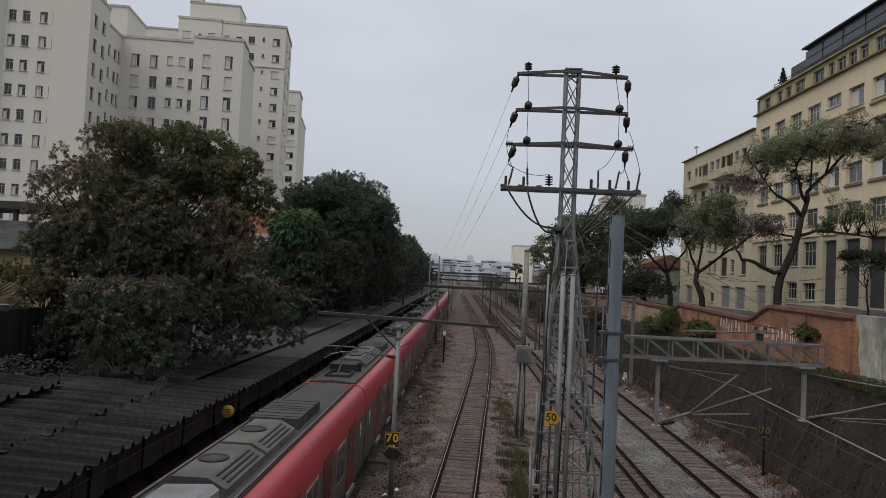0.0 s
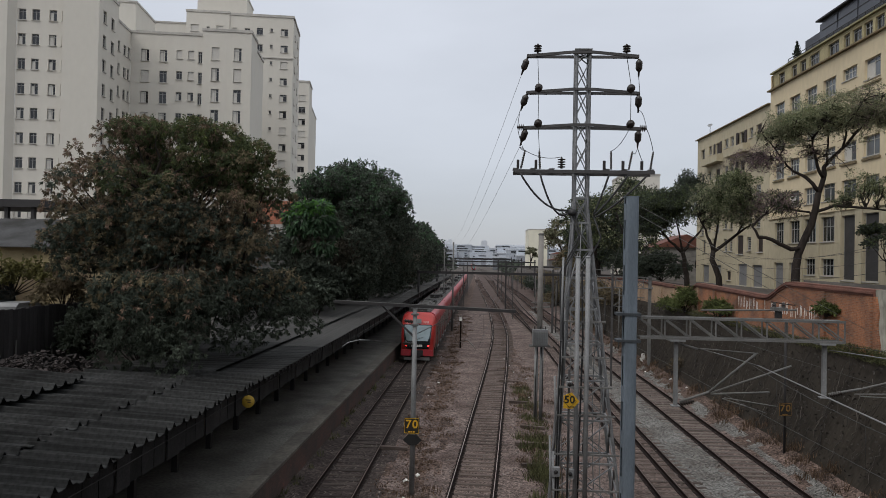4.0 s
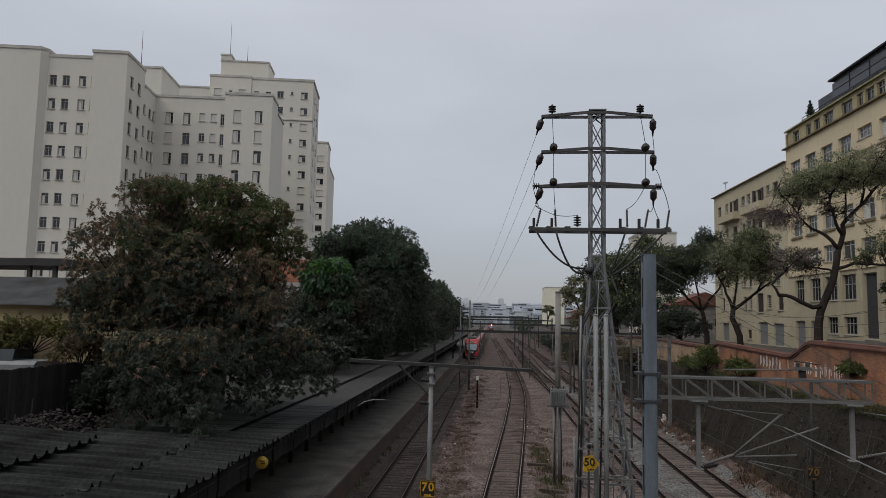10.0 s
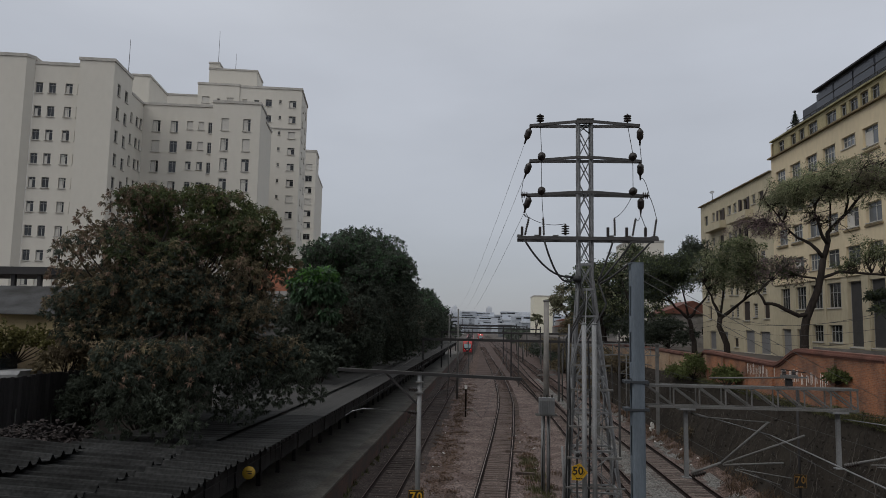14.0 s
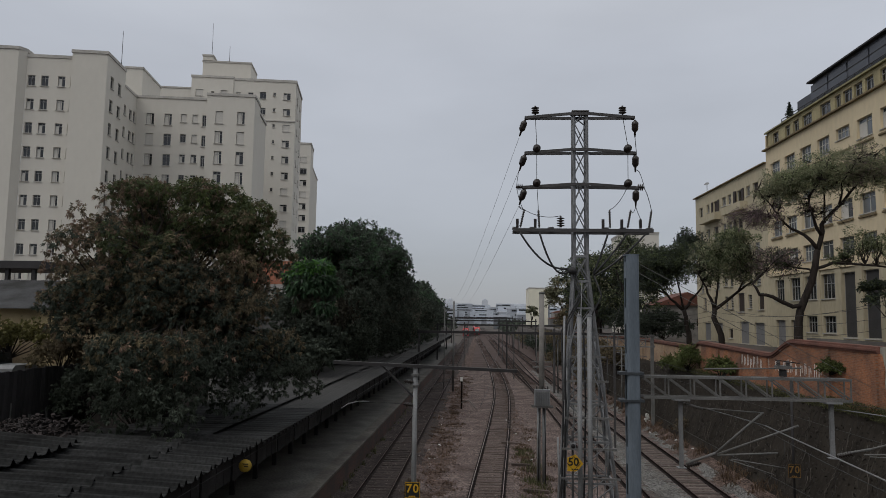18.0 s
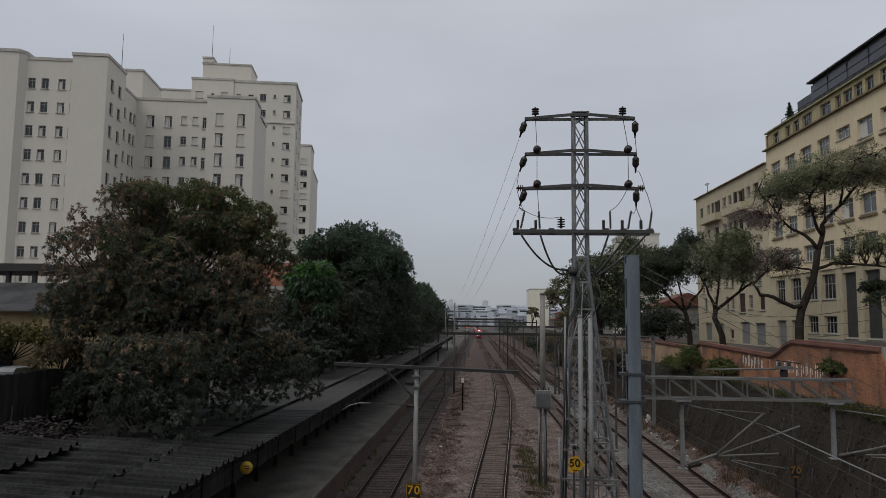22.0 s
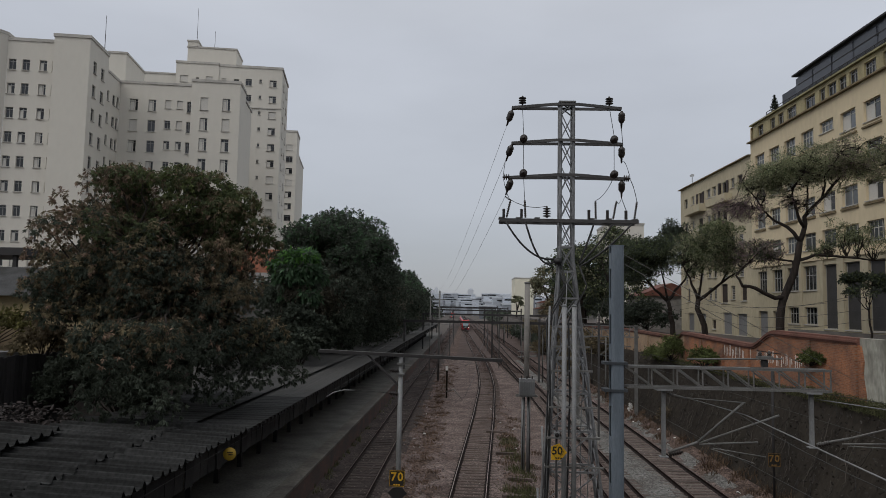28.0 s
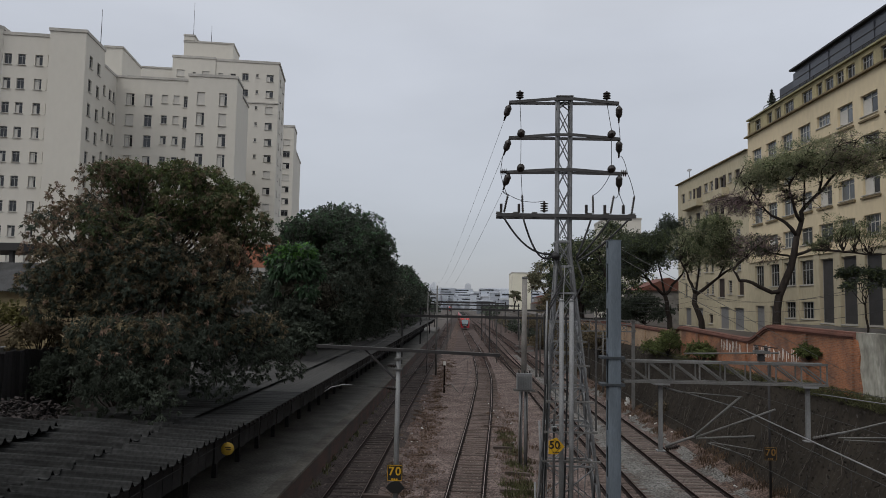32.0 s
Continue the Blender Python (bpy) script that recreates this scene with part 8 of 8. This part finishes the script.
        def face_panel(outline, out, rows=8):
            """A panel that follows the cab face: outline gives the half width at each height."""
            v, f = [], []
            cols = 8
            for d in (out, out - 0.03):
                for z, hw in outline:
                    v += [on_face(-hw + 2 * hw * i / cols, z, d) for i in range(cols + 1)]
            n, m = len(outline), cols + 1
            for j in range(n - 1):
                for i in range(cols):
                    a = j * m + i
                    f += [(a, a + 1, a + m + 1, a + m), (n * m + a, n * m + a + m, n * m + a + m + 1, n * m + a + 1)]
            for i in range(cols):
                f += [(i, n * m + i, n * m + i + 1, i + 1), ((n - 1) * m + i, (n - 1) * m + i + 1, (2 * n - 1) * m + i + 1, (2 * n - 1) * m + i)]
            for j in range(n - 1):
                f += [(j * m, j * m + m, n * m + j * m + m, n * m + j * m), (j * m + cols, n * m + j * m + cols, n * m + j * m + m + cols, j * m + m + cols)]
            return Shape().add(v, f, False)
        screen = part("mask", face_panel([(1.04, 0.98), (1.4, 1.08), (1.8, 1.14), (2.3, 1.19), (2.7, 1.21), (2.79, 1.19)], 0.04), GLASS_DARK, c, "black glazed cab mask")
        part("windscreen", face_panel([(1.62, 0.90), (1.9, 1.02), (2.3, 1.10), (2.73, 1.14)], 0.052), WINDSCREEN, screen)
        part("destination_display", face_panel([(2.87, 0.30), (3.0, 0.31), (3.19, 0.28)], 0.06), DISPLAY, screen)
        part("wiper", Shape().tube([on_face(-0.25, 1.55, 0.07), on_face(0.1, 1.78, 0.08), on_face(0.5, 1.88, 0.08)], 0.02, 5), BLACK, screen)
        for sx in (-1, 1):
            part("marker_light", Shape().lathe([(0.06, 0), (0.05, 0.03)], on_face(sx * 0.95, 1.28, 0.05), (0, -1, 0.2)), TAIL_LIGHT if lights == "tail" else HEAD_LIGHT, screen)
            part("bumper", Shape().box(min(sx * 0.55, sx * 1.4), max(sx * 0.55, sx * 1.4), 0.02, 0.5, 0.52, 0.98), RED, c, "red bumper")
        if lights == "head":
            part("top_light", Shape().lathe([(0.1, 0), (0.08, 0.03)], on_face(0.0, 3.32, 0.02), (0, -1, 0.25)), HEAD_LIGHT, nose)
        logo = Shape()
        for dx, dz in ((0, 0.1), (0.1, 0), (0, -0.1), (-0.1, 0)):
            logo.cbox(on_face(-0.42 + dx * 0.62, 1.28 + dz * 0.62, 0.065), (0.13, 0.012, 0.045), Matrix.Rotation(radians(45 if dx * dz == 0 and dz != 0 and dz > 0 or dx < 0 else -45), 3, "Y"))
        part("emblem", logo, WHITE, screen, "white square emblem")
        wb = Shape()
        for i in range(4):
            wb.cbox(on_face(-0.16 + 0.17 * i, 1.28, 0.065), (0.13, 0.012, 0.15))
        part("nameplate", wb, WHITE, screen, "white nameplate bars")
        num = glyphs("H516", 0.2)
        num.materials.append(WHITE)
        part("car_number", num, WHITE, nose, at=pose(0.72, 0.16 + 1.36 * 0.28 + 0.0 - 0.05, 2.96, -15))
        part("coupler", Shape().box(-0.16, 0.16, -0.3, 0.5, 0.5, 0.75).box(-0.3, 0.3, -0.36, -0.28, 0.42, 0.82), DARK_STEEL, c)
        part("obstacle_guard", Shape().box(-1.1, 1.1, 0.1, 0.16, 0.14, 0.4), GALV_DULL, c)
        part("skirt", Shape().box(-0.5, 0.5, 0.05, 0.4, 0.55, 0.95), DARK_STEEL, c)
    # true height and width of the car body
    for o in c.children_recursive:
        if o.matrix_basis == Matrix():
            for v in o.data.vertices:
                v.co.x = v.co.x * 0.985 + 0.1
                v.co.z += max(0, v.co.z - 0.75) * 0.16
        else:
            o.location.x = o.location.x * 0.985 + 0.1
            o.location.z += (o.location.z - 0.75) * 0.16
    return c


def along(way, y, ahead=1):
    a = math.atan2(way(y + 5) - way(y - 5), 10.0)
    return pose(way(y), y, 0, 0, 0, -math.degrees(a) + (0 if ahead > 0 else 180))


tail_car = train_car("red and grey cab car of a departing commuter train", True, "tail")
mid_car = train_car("red and grey middle car of a commuter train", False, "tail")
cars_a = [tail_car, mid_car] + [copy_thing(mid_car, Matrix()) for i in range(6)]
lead_car = train_car("red cab car of an approaching commuter train with lit headlights", True, "head")
cars_b = [lead_car] + [copy_thing(mid_car, Matrix()) for i in range(4)]
# ---- weeds and litter ----
def tufts(name, label, spots, m, n, height, seed):
    """Thin upright blades round the spots of (x, y, radius)."""
    r = np.random.RandomState(seed)
    pts = []
    for x, y, rad in spots:
        k = max(4, int(n * rad * rad))
        a, d = r.uniform(0, 2 * math.pi, k), rad * np.sqrt(r.uniform(0, 1, k))
        px, py = x + d * np.cos(a), y + d * np.sin(a)
        pts.append(np.stack([px, py, np.array([bed_z(u, v) for u, v in zip(px, py)])], 1))
    p = np.concatenate(pts)
    k = len(p)
    h = height * r.uniform(0.4, 1.2, k)
    a = r.uniform(0, math.pi, k)
    w = 0.018
    side = np.stack([np.cos(a), np.sin(a), np.zeros(k)], 1) * w
    lean = np.stack([r.normal(0, 0.3, k), r.normal(0, 0.3, k), np.ones(k)], 1) * h[:, None]
    co = np.stack([p - side, p + side, p + lean], 1).reshape(-1, 3)
    me = bpy.data.meshes.new(name)
    me.from_pydata(co.tolist(), [], [(3 * i, 3 * i + 1, 3 * i + 2) for i in range(k)])
    me.materials.append(m)
    return tagged(new(name, me), label, "weeds", kind="stuff")


q = random.Random(21)
tufts("dry_weeds", "dry brown weeds between the tracks", [(-2.6 + q.gauss(0, 0.7), q.uniform(20, 110), q.uniform(0.15, 0.5)) for _ in range(170)], DRY_GRASS, 300, 0.16, 1)
tufts("grass", "rank green grass round the tower and mast feet", [(q.gauss(2.75, 0.32), q.uniform(19, 36), q.uniform(0.2, 0.45)) for _ in range(44)], GRASS, 380, 0.55, 2)
tufts("grass", "tan and green weeds beside the transformer mast", [(q.gauss(3.0, 0.45), q.uniform(33, 50), q.uniform(0.2, 0.5)) for _ in range(40)], GRASS, 260, 0.32, 12)
tufts("dry_weeds", "dry brown weeds at the tower foot", [(q.uniform(1.9, 4.8), q.uniform(20, 60), q.uniform(0.2, 0.5)) for _ in range(60)], DRY_GRASS, 260, 0.22, 3)
tufts("dry_weeds", "dry grass along the foot of the bank", [(q.uniform(13.5, 14.6), q.uniform(15, 90), q.uniform(0.2, 0.5)) for _ in range(120)], DRY_GRASS, 260, 0.4, 4)
tufts("grass", "weeds along the platform wall", [(q.uniform(-7.2, -6.9), q.uniform(20, 80), 0.15) for _ in range(70)], GRASS, 500, 0.3, 5)


def scatter_on_bank(name, label, n, m, size, seed, y=(14, 110), z=(0.5, 5.0), droop=0.8, aspect=0.1):
    r = np.random.RandomState(seed)
    yy, zz = r.uniform(*y, n), r.uniform(*z, n)
    t = (zz + 0.2) / 5.0
    xx = 14.45 + 2.1 * t ** 0.95 - r.uniform(0.0, 0.25, n)
    pts = np.stack([xx, yy, zz], 1)
    ob = tagged(new(name, leaf_mesh(name, pts, size, seed, aspect=aspect, droop=droop)), label, "vegetation", kind="stuff")
    ob.data.materials.append(m)


roots = Shape()  # bare pale roots that run down the bank
for i in range(260):
    y, z = q.uniform(14, 80), q.uniform(1.2, 4.8)
    path = []
    for k in range(q.randint(5, 12)):
        path.append((14.42 + 2.1 * ((z + 0.2) / 5.0) ** 0.95 - 0.06, y, z))
        y += q.gauss(0, 0.11)
        z -= q.uniform(0.1, 0.26)
        if z < 0.1:
            break
    if len(path) > 2:
        roots.tube(path, q.uniform(0.008, 0.02), 4)
solid("hanging_roots", roots, mat("dead_stalks", (0.062, 0.053, 0.045), 0.95, var=0.4, island=0.7, bump=0), "pale dry roots that hang down the dark bank", "vegetation", kind="stuff")
scatter_on_bank("bank_ivy", "dark creeping growth on the bank", 9000, mat("dead_ivy", (0.037, 0.031, 0.026), 0.9, var=0.4, island=0.4, bump=0), 0.14, 2, aspect=0.5, droop=0.3)
scatter_on_bank("ledge_grass", "green grass on the ledge under the brick wall", 9000, GRASS, 0.3, 3, y=(14, 36), z=(4.8, 5.3), droop=-0.5, aspect=0.07)
scatter_on_bank("ledge_grass", "sparse grass on the ledge under the brick wall", 5000, GRASS, 0.26, 4, y=(36, 62), z=(4.75, 5.1), droop=-0.5, aspect=0.07)

stones = Shape()
for i in range(9000):
    y = 20 + 50 * q.random() ** 1.6
    x = q.uniform(-6.9, 13.6)
    s = q.uniform(0.02, 0.05)
    c = Vector((x, y, bed_z(x, y) + s * 0.3))
    v = [c + Vector((q.gauss(0, s), q.gauss(0, s), q.gauss(0, s * 0.7))) for _ in range(4)]
    stones.add(v, [(0, 1, 2), (0, 2, 3), (0, 3, 1), (1, 3, 2)])
solid("loose_stones", stones, STONE, "loose ballast stones on the trackbed", "ballast", kind="stuff")
r = np.random.RandomState(17)
yy = 20 + 75 * r.uniform(0, 1, 5600) ** 1.4
xx = np.where(r.uniform(0, 1, 5600) < 0.75, r.normal(-2.75, 0.55, 5600), r.normal(2.9, 0.6, 5600))
ob = tagged(new("dead_leaves", leaf_mesh("dead_leaves", np.array([[a, b, bed_z(a, b) + 0.02] for a, b in zip(xx, yy)]), 0.11, 18, np.tile(np.array([[0.0, 0.0, 0.3]]), (5600, 1)), aspect=0.5, droop=0.0)), "dead brown leaves and rubbish between the tracks", "leaf litter", kind="stuff")
ob.data.materials.append(mat("dead_leaf", (0.115, 0.074, 0.053), 0.9, var=0.3, island=0.6, bump=0, spec=0.15))
lit = Shape()
for i in range(46):
    if i < 18:
        x, y = -2.75 + q.gauss(0, 0.22), 26.4 + q.gauss(0, 1.6)
    else:
        x, y = q.choice([q.uniform(-4.2, -2.0), q.uniform(2.2, 4.6), q.uniform(13.2, 14.2)]), q.uniform(22, 65)
    s = q.uniform(0.05, 0.13)
    c = Vector((x, y, bed_z(x, y) + 0.05))
    lit.cbox(c, (s * 1.6, s, s * 0.35), Euler((q.uniform(-0.6, 0.6), q.uniform(-0.6, 0.6), q.uniform(0, 3))).to_matrix())
solid("litter", lit, LITTER, "scraps of white litter beside the tracks", "litter", kind="stuff")
white_bag = thing("plastic_bag", "torn white plastic sheet caught on the lineside scrub", "litter")
pts, outs = clump_points([((13.75, 60.6, 0.75), (0.2, 0.18, 0.42))], 50, 3)
part("sheet", leaf_mesh("sheet", pts, 0.22, 3, outs, aspect=0.8), WHITE, white_bag).data.materials.append(WHITE)
for x, y, l, a in ((2.6, 34.5, 1.6, 8), (2.9, 38.0, 1.3, -6), (2.5, 44.5, 1.2, 4), (2.2, 52, 1.4, -5), (-3.9, 33, 1.3, 4), (2.4, 31.0, 1.0, 14)):
    slab = solid("old_sleeper", Shape().box(-l / 2, l / 2, -0.12, 0.12, -0.08, 0.08), SLEEPER, "discarded sleeper lying beside the track", "sleeper", "discarded sleepers", at=pose(x, y, bed_z(x, y) + 0.06, 0, 2, a))

# graffiti strokes on the brick wall
graf = thing("graffiti", "rows of white painted graffiti strokes on the brick wall", "graffiti")
gs = random.Random(5)
y = 48.4
while y > 36.8:
    if not 42.7 < y < 43.5:
        w, h = gs.uniform(0.26, 0.44), gs.uniform(0.55, 0.72)
        z, x = 5.98 + gs.uniform(-0.06, 0.06), 16.985
        for stroke in (((y, z), (y - 0.04, z + h)), ((y - w * 0.55, z + gs.uniform(0.0, 0.2)), (y - w * 0.5, z + h * gs.uniform(0.85, 1.05)))):
            (a, b), (c, d) = stroke
            part("stroke", Shape().bar((x, a, b), (x, c, d), 0.075, 0.006, (1, 0, 0)), GRAFFITI, graf)
    y -= gs.uniform(0.46, 0.66)

# ---- sleepers, last because they are many ----
for t, way, y0 in pending_sleepers:
    far = Shape()
    q = random.Random(int(way(30) * 100))
    for i in range(640):
        y = y0 + 0.62 * i
        if y > 300:
            break
        a = -math.degrees(math.atan2(way(y + 0.5) - way(y - 0.5), 1.0)) + q.uniform(-0.8, 0.8)
        m = pose(way(y) + q.uniform(-0.05, 0.05), y + q.uniform(-0.03, 0.03), q.uniform(-0.012, 0.012), 0, q.uniform(-0.3, 0.3), a)
        if 14 < y < 100:
            part("sleeper", pale_sleeper if way is way_4 else oily_sleeper if way is way_1 else sleeper_mesh, None, t, at=m)
        else:
            far.cbox((way(y), y, -0.24), (2.8, 0.24, 0.15))
    tagged(part("far_sleepers", far, FARBED, t), kind="stuff")


# ---- what moves ----
def motions():
    """The first train draws away from the platform, the second comes slowly nearer."""
    for i, c in enumerate(cars_a):
        walk(c, [(t, along(way_1, TAIL(t) + PITCH * i)) for t in (0, 0.5, 1, 1.5, 2, 2.5, 3, 4, 5.5, 7, 8.5, 10, 11, 12, 13, 14.5, 17, 20, 24, 28, 32)])
    for i, c in enumerate(cars_b):
        if i == 0:
            walk(c, [(t, along(way_2, HEAD_B(t))) for t in (0, 8, 16, 24, 28, 32)])
        else:
            walk(c, [(t, along(way_2, HEAD_B(t) + PITCH * i)) for t in (0, 8, 16, 24, 28, 32)])


TAIL = curve_x([(0, 8.1), (1, 20.2), (2, 33.2), (3, 46.6), (4, 59.6), (5.5, 78.5), (7, 102), (10, 150), (12, 176), (13, 197), (14.5, 234), (17, 298), (20, 375), (32, 690)])
HEAD_B = lambda t: 232 + 9.0 * (32 - t) + max(0, 16 - t) * 3.5
motions()
